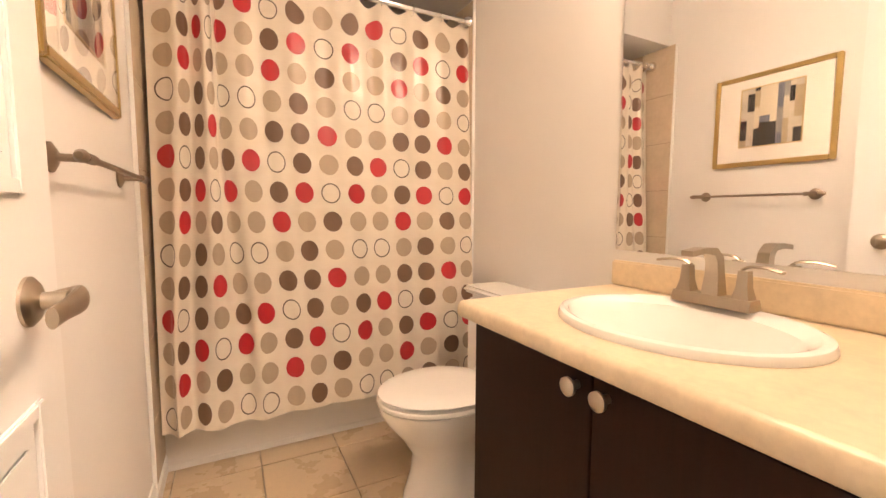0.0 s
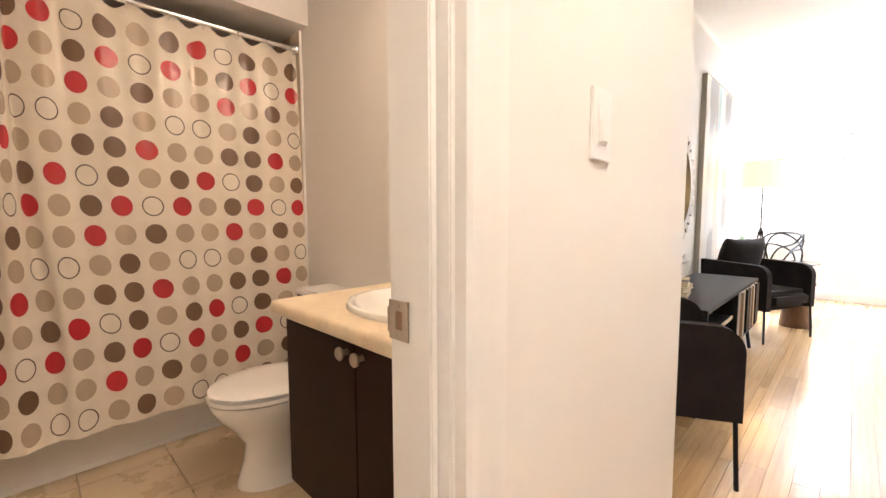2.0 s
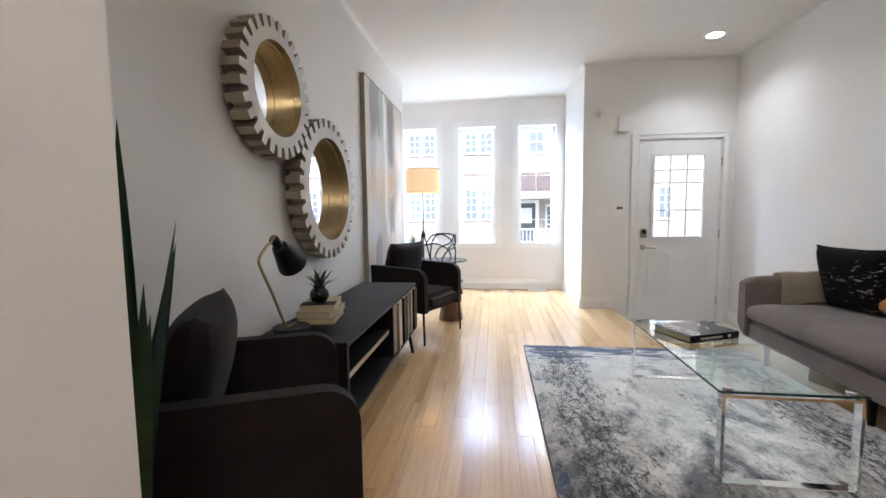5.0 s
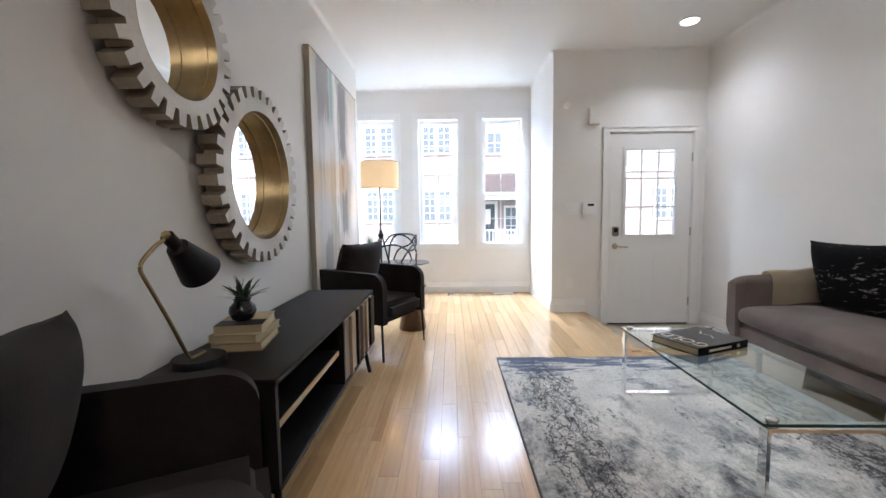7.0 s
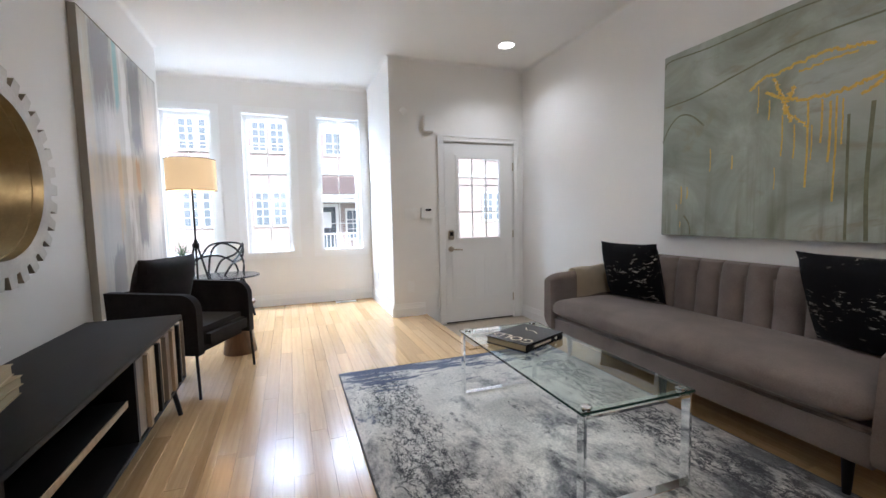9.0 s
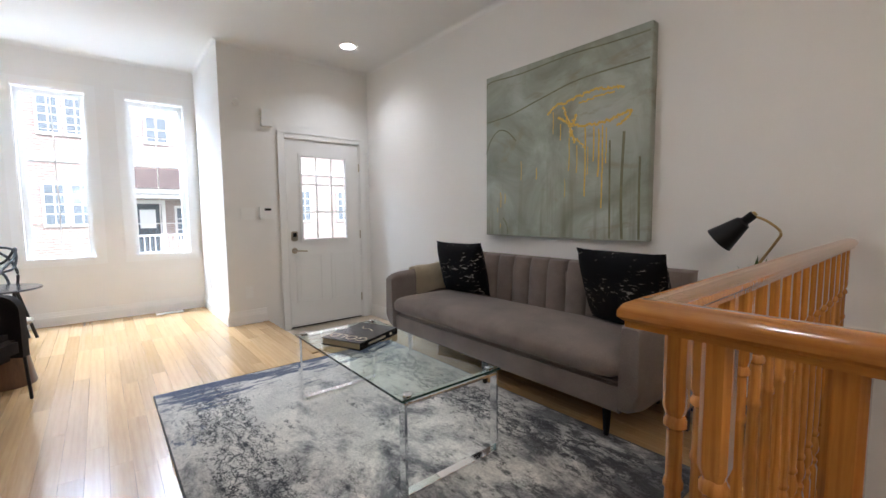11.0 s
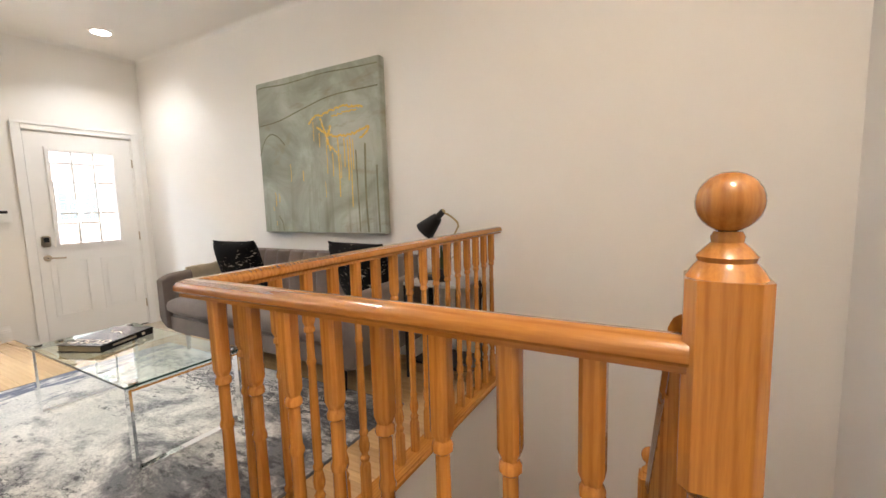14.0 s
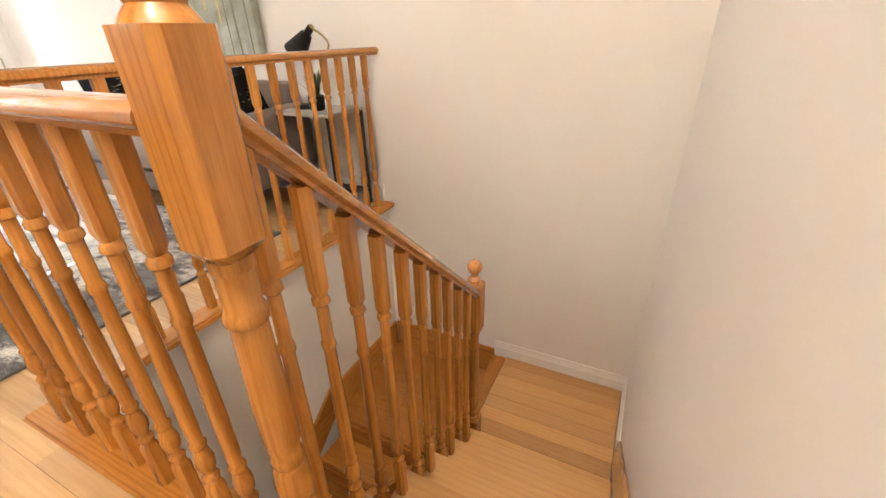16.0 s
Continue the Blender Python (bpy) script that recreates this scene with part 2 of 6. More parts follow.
# ---- large structure ----
H = 2.745
XE, XB, YS, YN, YBN = 6.0, 7.23, -3.09, 0.66, 0.93
WINS = (0.599, -0.257, -1.113)
WZ0, WZ1, WHALF = 0.63, 2.36, 0.275
dims = [(XB, XB + 0.18, -1.68, YBN + 0.15, -0.3, WZ0), (XB, XB + 0.18, -1.68, YBN + 0.15, WZ1, H)]
edges_y = [YBN + 0.15] + [q for c in WINS for q in (c + WHALF, c - WHALF)] + [-1.68]
for a, b in zip(edges_y[::2], edges_y[1::2]):
    dims.append((XB, XB + 0.18, b, a, WZ0, WZ1))
structure("wall_bay", boxes(*dims), WALL, "white painted bay wall with three tall windows", "wall")
structure("wall_bay_south", boxes((XE + 0.16, XB, -1.68, -1.5, -0.3, H)), WALL, "white painted side wall of the window bay", "wall")
DY0, DY1, DZ0, DZ1 = -2.965, -2.085, -0.14, 1.905
structure("wall_entry", boxes((XE, XE + 0.16, DY1, -1.5, -0.3, H), (XE, XE + 0.16, YS, DY0, -0.3, H), (XE, XE + 0.16, DY0, DY1, DZ1, H)), WALL, "white painted entry wall with front door opening", "wall")
structure("wall_south", boxes((0.0, XE + 0.16, YS - 0.15, YS, -3.1, H)), WALL, "long white painted wall behind the sofa and stairs", "wall")
structure("wall_north", boxes((1.53, 6.45, YN, YBN + 0.15, -0.3, H)), WALL, "white painted wall holding gear mirrors and abstract canvas", "wall")
structure("wall_bay_north", boxes((6.45, XB, YBN, YBN + 0.15, -0.3, H)), WALL, "white painted side wall of the window bay", "wall")
BX0, BX1, BY0, BY1, BBACK = 0.02, 1.372, -0.077, 0.035, 2.60
JX0, JX1, JZ = 0.02, 0.62, 2.03
structure("wall_bath_east", boxes((BX1, 1.53, BY0, BBACK, -0.3, H)), WALL, "white painted wall between bathroom and living room", "wall")
structure("wall_bath_front", boxes((JX1 + 0.02, BX1, BY0, BY1, -0.3, H), (-1.2, JX0 - 0.02, BY0, BY1, -0.3, H), (JX0 - 0.02, JX1 + 0.02, BY0, BY1, JZ + 0.02, H)), WALL, "white painted wall with bathroom door opening and light switch", "wall")
structure("wall_bath_west", boxes((BX0 - 0.15, BX0, BY1, BBACK, -0.3, H)), WALL, "warm white painted bathroom wall with towel bar", "wall")
structure("wall_bath_back", boxes((BX0 - 0.15, 1.53, BBACK, BBACK + 0.12, -0.3, H)), WALL, "white painted wall behind the bathtub", "wall")
structure("wall_stair_west", boxes((0.0, 0.127, YS, -0.62, -3.1, H)), WALL, "white painted wall beside the stair flight", "wall")
structure("wall_hall_south", boxes((-1.2, 0.0, -0.74, -0.62, -0.3, H)), WALL, "white painted hall wall", "wall")
structure("wall_hall_west", boxes((-1.32, -1.2, -0.74, BY1, -0.3, H)), WALL, "white painted hall end wall", "wall")
structure("wall_stairwell_east", boxes((1.83, 1.95, YS, -1.15, -3.1, -0.05)), WALL, "white painted stairwell wall below the railing", "wall")
structure("wall_stairwell_north", boxes((0.127, 1.83, -1.15, -1.03, -3.1, -0.26)), WALL, "white painted stairwell wall below the hall floor", "wall")
structure("ceiling", boxes((-1.32, XB + 0.18, YS - 0.15, BBACK + 0.12, H, H + 0.15)), CEIL, "flat white painted ceiling", "ceiling")
structure("ceiling_tub", boxes((BX0, BX1, 1.654, BBACK, 2.036, H)), WALL, "white painted dropped ceiling over the bathtub", "ceiling")
structure("floor_stairwell", boxes((0.05, 1.95, YS, -1.03, -3.2, -3.1)), TREAD, "oak floor at the foot of the stairs", "floor")

FX0, FY1 = 4.72, -1.845
floor = structure("floor", boxes((-1.2, 1.83, -1.2, BY1, -0.25, -0.013), (1.83, FX0, YS, YN, -0.25, -0.013), (1.53, 1.83, BY1, YN, -0.25, -0.013), (FX0, XE, FY1, YN, -0.25, -0.013), (XE, 6.45, -1.5, YN, -0.25, -0.013), (6.45, XB, -1.5, YBN, -0.25, -0.013)), SUB, "light maple strip hardwood floor, satin finish", "floor")
FTILE = mat("foyer_tile", (0.50, 0.42, 0.32), 0.3, vary=0.1, scale=6, grain=50, rand=1.0)
BTILE = mat("beige_floor_tile", (0.60, 0.47, 0.31), 0.28, vary=0.06, scale=5, grain=60, rand=1.0)
GROUT = mat("grout", (0.42, 0.34, 0.25), 0.9)
foyer_floor = structure("floor_foyer", boxes((FX0, XE + 0.16, YS, FY1, -0.35, -0.15)), GROUT, "sunken entry floor of beige tiles", "floor")
bath_floor = structure("floor_bathroom", boxes((BX0, BX1, BY1, BBACK, -0.25, -0.01)), GROUT, "beige ceramic tile bathroom floor", "floor")

# step edge round the sunken entry
structure("trim_entry_step", boxes((FX0 - 0.03, XE, FY1 - 0.02, FY1 + 0.05, -0.012, 0.004), (FX0 - 0.05, FX0 + 0.02, YS, FY1 - 0.02, -0.012, 0.004), r=0.004), MAPLE, "maple nosing at the entry step", "trim")
structure("trim_entry_riser", boxes((FX0, XE, FY1 - 0.006, FY1, -0.15, -0.013), (FX0, FX0 + 0.006, YS, FY1 - 0.006, -0.15, -0.013)), TRIM, "white riser of the entry step", "trim")


# ---- trim: baseboards, casings, windows, doors ----
def baseboard(name, a, b, z=0.0, normal=(0, 1), h=0.115):
    """A moulded skirting board along a wall from a to b, standing out by the normal."""
    (x0, y0), (x1, y1) = a, b
    length, d = math.hypot(x1 - x0, y1 - y0), Vector((x1 - x0, y1 - y0, 0)).normalized()
    n = Vector((*normal, 0))
    prof = [(0.0, 0.0), (0.016, 0.0), (0.016, h * 0.62), (0.012, h * 0.66), (0.012, h * 0.74), (0.009, h * 0.80), (0.006, h), (0.0, h)]
    bm = bmesh.new()
    A = [bm.verts.new(Vector((x0, y0, z)) + n * (p + 0.001) + Vector((0, 0, q))) for p, q in prof]
    B = [bm.verts.new(Vector((x1, y1, z)) + n * (p + 0.001) + Vector((0, 0, q))) for p, q in prof]
    for k in range(len(prof)):
        bm.faces.new((A[k], A[(k + 1) % len(prof)], B[(k + 1) % len(prof)], B[k]))
    bm.faces.new(A), bm.faces.new(B)
    return structure(name, bm, TRIM, "white moulded baseboard", "baseboard")


baseboard("baseboard_bay", (XB, -1.5), (XB, YBN), normal=(-1, 0), h=0.14)
baseboard("baseboard_bay_south", (XE, -1.5), (XB, -1.5), normal=(0, 1), h=0.14)
baseboard("baseboard_entry", (XE, -1.5), (XE, -1.85), normal=(-1, 0), h=0.14)
baseboard("baseboard_north", (1.53, YN), (6.45, YN), normal=(0, -1), h=0.14)
baseboard("baseboard_sofa", (1.83, YS), (FX0, YS), normal=(0, 1), h=0.14)
baseboard("baseboard_foyer", (FX0 + 0.02, YS), (XE, YS), z=-0.14, normal=(0, 1), h=0.14)
baseboard("baseboard_partition", (1.53, BY0), (1.53, YN), normal=(1, 0), h=0.14)
baseboard("baseboard_switch", (0.71, BY0), (1.53, BY0), normal=(0, -1), h=0.14)
baseboard("baseboard_bath", (BX0, 0.06), (BX0, 1.838), normal=(1, 0), h=0.10)
baseboard("baseboard_landing", (0.127, YS), (1.0, YS), z=-1.02, normal=(0, 1), h=0.11)
baseboard("baseboard_landing_side", (0.127, YS), (0.127, -2.46), z=-1.02, normal=(1, 0), h=0.11)


def cove(name, a, b, normal, r=0.035):
    """A small plaster cove where a wall meets the ceiling."""
    n, prof = Vector((*normal, 0)), [(0.0, 0.0)] + [(r - r * math.cos(q * math.pi / 12), -r + r * math.sin(q * math.pi / 12)) for q in range(7)]
    bm = bmesh.new()
    A, B = ([bm.verts.new(Vector((*p, H - 0.0005)) + n * (u + 0.0005) + Vector((0, 0, w))) for u, w in prof] for p in (a, b))
    for k in range(len(prof)):
        bm.faces.new((A[k], A[(k + 1) % len(prof)], B[(k + 1) % len(prof)], B[k]))
    bm.faces.new(A), bm.faces.new(B)
    return structure(name, bm, CEIL, "small white plaster cove under the ceiling", "trim", True)


cove("trim_cove_south", (0.13, YS), (XE - 0.03, YS), (0, 1))
cove("trim_cove_entry", (XE, YS), (XE, -1.5), (-1, 0))
cove("trim_cove_bay_south", (XE, -1.5), (XB, -1.5), (0, 1))
cove("trim_cove_bay", (XB, -1.46), (XB, YBN), (-1, 0))
cove("trim_cove_north", (1.53, YN), (6.45, YN), (0, -1))


def frame_bars(x, y0, y1, z0, z1, w, d):
    """Four bars round a rectangle in a wall that faces -x."""
    return [(x, x + d, y0, y0 + w, z0, z1), (x, x + d, y1 - w, y1, z0, z1), (x, x + d, y0 + w, y1 - w, z0, z0 + w), (x, x + d, y0 + w, y1 - w, z1 - w, z1)]


def window(name, c):
    w = thing(name, "tall white framed window with colonial grille bars", "window", pose(XB, c, WZ0))
    w["kind"] = "structure"
    a, b, z1 = -WHALF, WHALF, WZ1 - WZ0
    part("casing", boxes(*frame_bars(-0.016, a - 0.075, b + 0.075, -0.03, z1 + 0.075, 0.078, 0.015), r=0.004), TRIM, w)
    part("jamb", boxes(*frame_bars(0.0, a + 0.001, b - 0.001, 0.001, z1 - 0.001, 0.012, 0.10)), TRIM, w)
    part("window_frame", boxes(*frame_bars(0.08, a + 0.012, b - 0.012, 0.012, z1 - 0.012, 0.048, 0.06), r=0.005), TRIM, w)
    part("window_sill", boxes((-0.02, 0.085, a - 0.05, b + 0.05, -0.012, 0.014), r=0.006), TRIM, w)
    g0, g1, h0, h1 = a + 0.06, b - 0.06, 0.06, z1 - 0.06
    pane = part("pane", boxes((0.11, 0.114, g0, g1, h0, h1)), GLASS, w)
    pane.visible_shadow = False
    part("muntin", boxes((0.104, 0.109, -0.006, 0.006, h0, h1)), TRIM, w)
    for k in range(1, 5):
        z = h0 + (h1 - h0) * k / 5
        part("muntin", boxes((0.104, 0.109, g0, -0.006, z - 0.006, z + 0.006), (0.104, 0.109, 0.006, g1, z - 0.006, z + 0.006)), TRIM, w)
    part("latch", boxes((0.06, 0.08, 0.10, 0.16, 0.055, 0.07), r=0.004), TRIM, w)


for k, c in enumerate(WINS):
    window("window_%d" % (k + 1), c)

# front door
door = thing("door_1", "white panelled front door with a glazed upper half, closed", "door", pose(XE + 0.004, -2.525, DZ0))
door["kind"] = "structure"
hy, gz0, gz1, gh = 0.424, 0.965, 1.862, 0.262
part("door_leaf", boxes((0.0, 0.042, -hy, -gh, 0.006, 2.03), (0.0, 0.042, gh, hy, 0.006, 2.03), (0.0, 0.042, -gh, gh, 0.006, gz0), (0.0, 0.042, -gh, gh, gz1, 2.03)), TRIM, door)
part("glazing_frame", boxes(*frame_bars(-0.014, -gh - 0.03, gh + 0.03, gz0 - 0.03, gz1 + 0.03, 0.036, 0.016), r=0.005), TRIM, door)
pane = part("pane", boxes((0.018, 0.022, -gh, gh, gz0, gz1)), GLASS, door)
pane.visible_shadow = False
for k in (1, 2):
    y = -gh + 2 * gh * k / 3
    part("muntin", boxes((0.006, 0.014, y - 0.007, y + 0.007, gz0, gz1)), TRIM, door)
    z = gz0 + (gz1 - gz0) * k / 3
    part("muntin", boxes((0.005, 0.013, -gh, gh, z - 0.007, z + 0.007)), TRIM, door)
for y in (-0.2, 0.2):
    part("door_panel", boxes(*frame_bars(-0.006, y - 0.15, y + 0.15, 0.27, 0.80, 0.02, 0.007), (-0.005, 0.0, y - 0.105, y + 0.105, 0.315, 0.755), r=0.003), TRIM, door)
lock = part("keypad_deadbolt", boxes((-0.03, -0.001, 0.325, 0.395, 0.955, 1.06), r=0.01), NICKEL, door, "brushed nickel keypad deadbolt")
part("keypad", boxes((-0.032, -0.029, 0.34, 0.38, 1.0, 1.045), r=0.002), BLACK, lock)
lever = part("lever", tube([(0.0, 0.36, 0.85), (-0.05, 0.36, 0.85), (-0.055, 0.33, 0.848), (-0.052, 0.24, 0.842)], 0.008, 8), NICKEL, door, "brushed nickel lever handle")
part("rose", lathe([(0.031, 0.0), (0.031, 0.01), (0.02, 0.014)], 20), NICKEL, lever, at=pose(0, 0.36, 0.85, 0, -90, 0))
for z in (0.25, 1.0, 1.78):
    part("hinge", tube([(-0.004, -hy - 0.006, z - 0.045), (-0.004, -hy - 0.006, z + 0.045)], 0.007, 8), NICKEL, door)
part("door_sweep", boxes((-0.003, 0.0, -hy, hy, 0.004, 0.016)), BLACK, door)
jambs = thing("door_frame", "white moulded casing round the front door", "door frame", pose(XE, -2.525, DZ0))
jambs["kind"] = "structure"
for s in (-1, 1):
    part("casing", boxes((-0.016, 0.0, min(s * 0.438, s * 0.505), max(s * 0.438, s * 0.505), 0.0, 2.10), (-0.024, -0.016, min(s * 0.485, s * 0.505), max(s * 0.485, s * 0.505), 0.0, 2.10), r=0.003), TRIM, jambs)
    part("jamb", boxes((0.0, 0.15, min(s * 0.427, s * 0.438), max(s * 0.427, s * 0.438), 0.0, 2.04)), TRIM, jambs)
part("head_casing", boxes((-0.016, 0.0, -0.438, 0.438, 2.04, 2.10), (-0.024, -0.016, -0.505, 0.505, 2.085, 2.112), r=0.003), TRIM, jambs)
part("head_jamb", boxes((0.0, 0.15, -0.427, 0.427, 2.032, 2.044)), TRIM, jambs)
part("threshold", boxes((-0.03, 0.15, -0.427, 0.427, -0.004, 0.005), r=0.002), NICKEL, jambs)

# bathroom door: casing, jamb, strike plate, open leaf
bframe = thing("door_frame", "white painted bathroom door casing and jamb", "door frame", pose(0, BY0, 0))
bframe["kind"] = "structure"
cas = [(0.0, 0.0), (0.0, -0.018), (0.012, -0.018), (0.018, -0.013), (0.035, -0.012), (0.05, -0.020), (0.07, -0.024), (0.078, -0.018), (0.078, 0.0)]
bm = extrude_profile([(JX1 + 0.008 + a, b) for a, b in cas], 0.0, JZ + 0.085, "z")
part("casing", bm, TRIM, bframe)
part("casing", boxes((JX0 - 0.088, JX0 - 0.008, -0.018, 0.0, 0.0, JZ + 0.085), r=0.004), TRIM, bframe)
part("head_casing", boxes((JX0 - 0.008, JX1 + 0.008, -0.018, 0.0, JZ + 0.008, JZ + 0.085), r=0.004), TRIM, bframe)
part("jamb", boxes((JX1, JX1 + 0.02, 0.0, 0.112, 0.0, JZ), (JX1 - 0.012, JX1, 0.02, 0.058, 0.0, JZ), r=0.002), TRIM, bframe)
part("jamb", boxes((JX0 - 0.02, JX0, 0.0, 0.112, 0.0, JZ), r=0.002), TRIM, bframe)
part("head_jamb", boxes((JX0, JX1, 0.0, 0.112, JZ, JZ + 0.02), r=0.002), TRIM, bframe)
strike = part("strike_plate", boxes((JX1 - 0.003, JX1 - 0.0005, 0.073, 0.111, 0.901, 0.914), (JX1 - 0.003, JX1 - 0.0005, 0.073, 0.111, 0.940, 0.954), (JX1 - 0.003, JX1 - 0.0005, 0.073, 0.084, 0.914, 0.940), (JX1 - 0.003, JX1 - 0.0005, 0.098, 0.111, 0.914, 0.940), (JX1 - 0.004, JX1 + 0.012, 0.1112, 0.1132, 0.910, 0.944)), NICKEL, bframe, "brushed nickel strike plate")
part("latch_hole", boxes((JX1 - 0.0012, JX1 + 0.0002, 0.084, 0.098, 0.914, 0.940)), mat("bare_wood", (0.30, 0.20, 0.12), 0.8), strike)
for z in (0.9075, 0.947):
    part("screw", lathe([(0.004, 0), (0.003, 0.0015)], 10), NICKEL, strike, at=pose(JX1 - 0.003, 0.091, z, 0, -90, 0))

leaf = thing("door_2", "white six panel bathroom door standing open", "door", pose(0.026, 0.062, 0.008))
leaf["kind"] = "structure"
LW = 0.69
part("door_leaf", boxes((0.0, 0.034, 0.0, LW, 0.0, 2.015), r=0.002), TRIM, leaf)
for z0, z1 in ((0.17, 0.78), (1.04, 1.82)):
    for y0, y1 in ((0.10, 0.31), (0.38, 0.59)):
        part("door_panel", boxes((0.034, 0.042, y0, y0 + 0.02, z0, z1), (0.034, 0.042, y1 - 0.02, y1, z0, z1), (0.034, 0.042, y0 + 0.02, y1 - 0.02, z0, z0 + 0.02), (0.034, 0.042, y0 + 0.02, y1 - 0.02, z1 - 0.02, z1), (0.034, 0.039, y0 + 0.045, y1 - 0.045, z0 + 0.045, z1 - 0.045), r=0.003), TRIM, leaf)
def lever_arm():
    """A round neck that turns into a flat tapered lever."""
    bm = tube([(0.0, 0.0, 0.0), (0.012, 0.0, 0.0), (0.040, 0.0, 0.0)], 0.0115, 16)
    path = curve_pts([(0.030, 0.004, 0.0), (0.050, -0.002, 0.001), (0.058, -0.030, 0.003), (0.056, -0.065, 0.0), (0.052, -0.100, -0.004)], 5)
    rings = []
    for k, p in enumerate(path):
        t = k / (len(path) - 1)
        hx, hz = 0.012 - 0.006 * t, 0.0125 + 0.005 * math.sin(math.pi * min(1.0, t * 1.3))
        rings.append([bm.verts.new((p.x + hx * math.cos(2 * math.pi * q / 14), p.y, p.z + hz * math.sin(2 * math.pi * q / 14))) for q in range(14)])
    for a, b in zip(rings, rings[1:]):
        for q in range(14):
            bm.faces.new((a[q], a[(q + 1) % 14], b[(q + 1) % 14], b[q]))
    bm.faces.new(rings[0][::-1]), bm.faces.new(rings[-1])
    return bm


knob = part("lever_handle", lever_arm(), NICKEL, leaf, "brushed nickel curved lever", at=pose(0.034, LW - 0.105, 0.907))
part("rose", lathe([(0.032, 0.0), (0.032, 0.004), (0.025, 0.010), (0.012, 0.015)], 28), NICKEL, knob, at=pose(0, 0, 0, 0, 90, 0))


# ---- stairs ----
LZ = -1.02
RISE, RUN, SX0, SX1, SY0 = -LZ / 6, 0.215, 0.147, 0.845, -1.2
stairs = thing("staircase", "oak stair flight turning at a landing, going down", "stairs", pose(0, 0, 0))
stairs["kind"] = "structure"
for k in range(1, 6):
    z, y = -k * RISE, SY0 - (k - 1) * RUN
    part("tread", boxes((0.0, SX1 - SX0 + 0.035, -RUN - 0.006, 0.022, -0.028, 0.0), r=0.008, seg=3), TREAD, stairs, at=pose(SX0, y - 0.006, z))
for k in range(0, 6):
    z, y = -k * RISE, SY0 - k * RUN
    part("riser", boxes((0.0, SX1 - SX0 + 0.012, -0.012, 0.0, -RISE, -0.03)), TREAD, stairs, at=pose(SX0, y, z))
part("landing", boxes((0.0, 0.80, -0.05, 0.0, -0.03, 0.0)), TREAD, stairs, at=pose(0.147, SY0 - 5 * RUN, LZ))
LY = SY0 - 5 * RUN
for k in range(8):
    w = (LY - 0.05 - YS) / 8
    part("landing_board", boxes((0.0, 0.76, -w + 0.001, 0.0, -0.03, -0.001), r=0.0015, seg=1), TREAD, stairs, at=pose(0.147, LY - 0.05 - k * w, LZ))
part("landing_nosing", boxes((0.905, 1.0, YS + 0.02, LY, LZ - 0.035, LZ + 0.001), r=0.01, seg=3), OAKY, stairs)
part("riser", boxes((0.95, 0.962, YS + 0.02, LY, LZ - 0.19, LZ - 0.03)), TREAD, stairs)
part("lower_landing", boxes((0.962, 1.83, YS, LY, LZ - 0.22, LZ - 0.185)), OAKX, stairs)
for k in range(1, 7):
    z, y = LZ - 0.185 - k * RISE, LY + (k - 1) * RUN
    part("tread", boxes((0.0, 0.92, -0.02, RUN + 0.01, -0.03, 0.0), r=0.008, seg=2), OAKX, stairs, at=pose(0.886, y, z))
    part("riser", boxes((0.0, 0.92, 0.0, 0.012, 0.0, RISE - 0.03)), OAKX, stairs, at=pose(0.886, y, z))


def slanted(x0, x1, ya, za, yb, zb, h):
    bm = bmesh.new()
    vs = [bm.verts.new((x, y, z + d)) for x in (x0, x1) for y, z in ((ya, za), (yb, zb)) for d in (0.0, h)]
    bmesh.ops.convex_hull(bm, input=vs)
    return bm


SLOPE = -RISE / RUN
part("skirt_board", slanted(0.129, 0.147, SY0, -0.06, LY - 0.25, -0.06 + SLOPE * (SY0 - LY + 0.25) + 0.06, 0.20), OAKY, stairs)
part("string_board", slanted(SX1, SX1 + 0.03, SY0, -0.32, LY, -0.32 + SLOPE * (SY0 - LY), 0.30), OAKY, stairs)
part("skirt_board", boxes((1.0, 1.81, YS + 0.002, YS + 0.02, LZ - 0.185, LZ + 0.04), r=0.004), OAKX, stairs)
part("skirt_board", slanted(1.81, 1.828, LY - 0.0, LZ - 0.18, -1.2, LZ - 0.18 + SLOPE * (-1.2 - LY), 0.24), OAKY, stairs)
part("skirt_board", boxes((1.81, 1.828, YS + 0.02, LY, LZ - 0.185, LZ + 0.04), r=0.004), OAKY, stairs)
part("wall_below", boxes((0.85, 0.885, LY, SY0 - 0.04, -3.1, LZ - 0.05)), WALL, stairs)
structure("trim_stair_nosing", boxes((1.755, 1.86, YS, -1.205, -0.014, 0.022), r=0.01, seg=3), OAKY, "oak nosing along the open floor edge", "trim")
structure("trim_hall_nosing", boxes((0.127, 1.86, -1.205, -1.0865, -0.014, 0.012), r=0.008, seg=3), OAKX, "oak nosing along the stairwell edge", "trim")
structure("trim_stairwell_fascia", boxes((1.81, 1.83, YS, -1.15, -0.30, -0.015), (0.85, 1.81, -1.17, -1.15, -0.30, -0.015)), WALL, "white edge of the floor above the stairs", "trim")

railing = thing("stair_railing", "varnished oak railing with turned balusters and newels", "railing", pose(0, 0, 0))


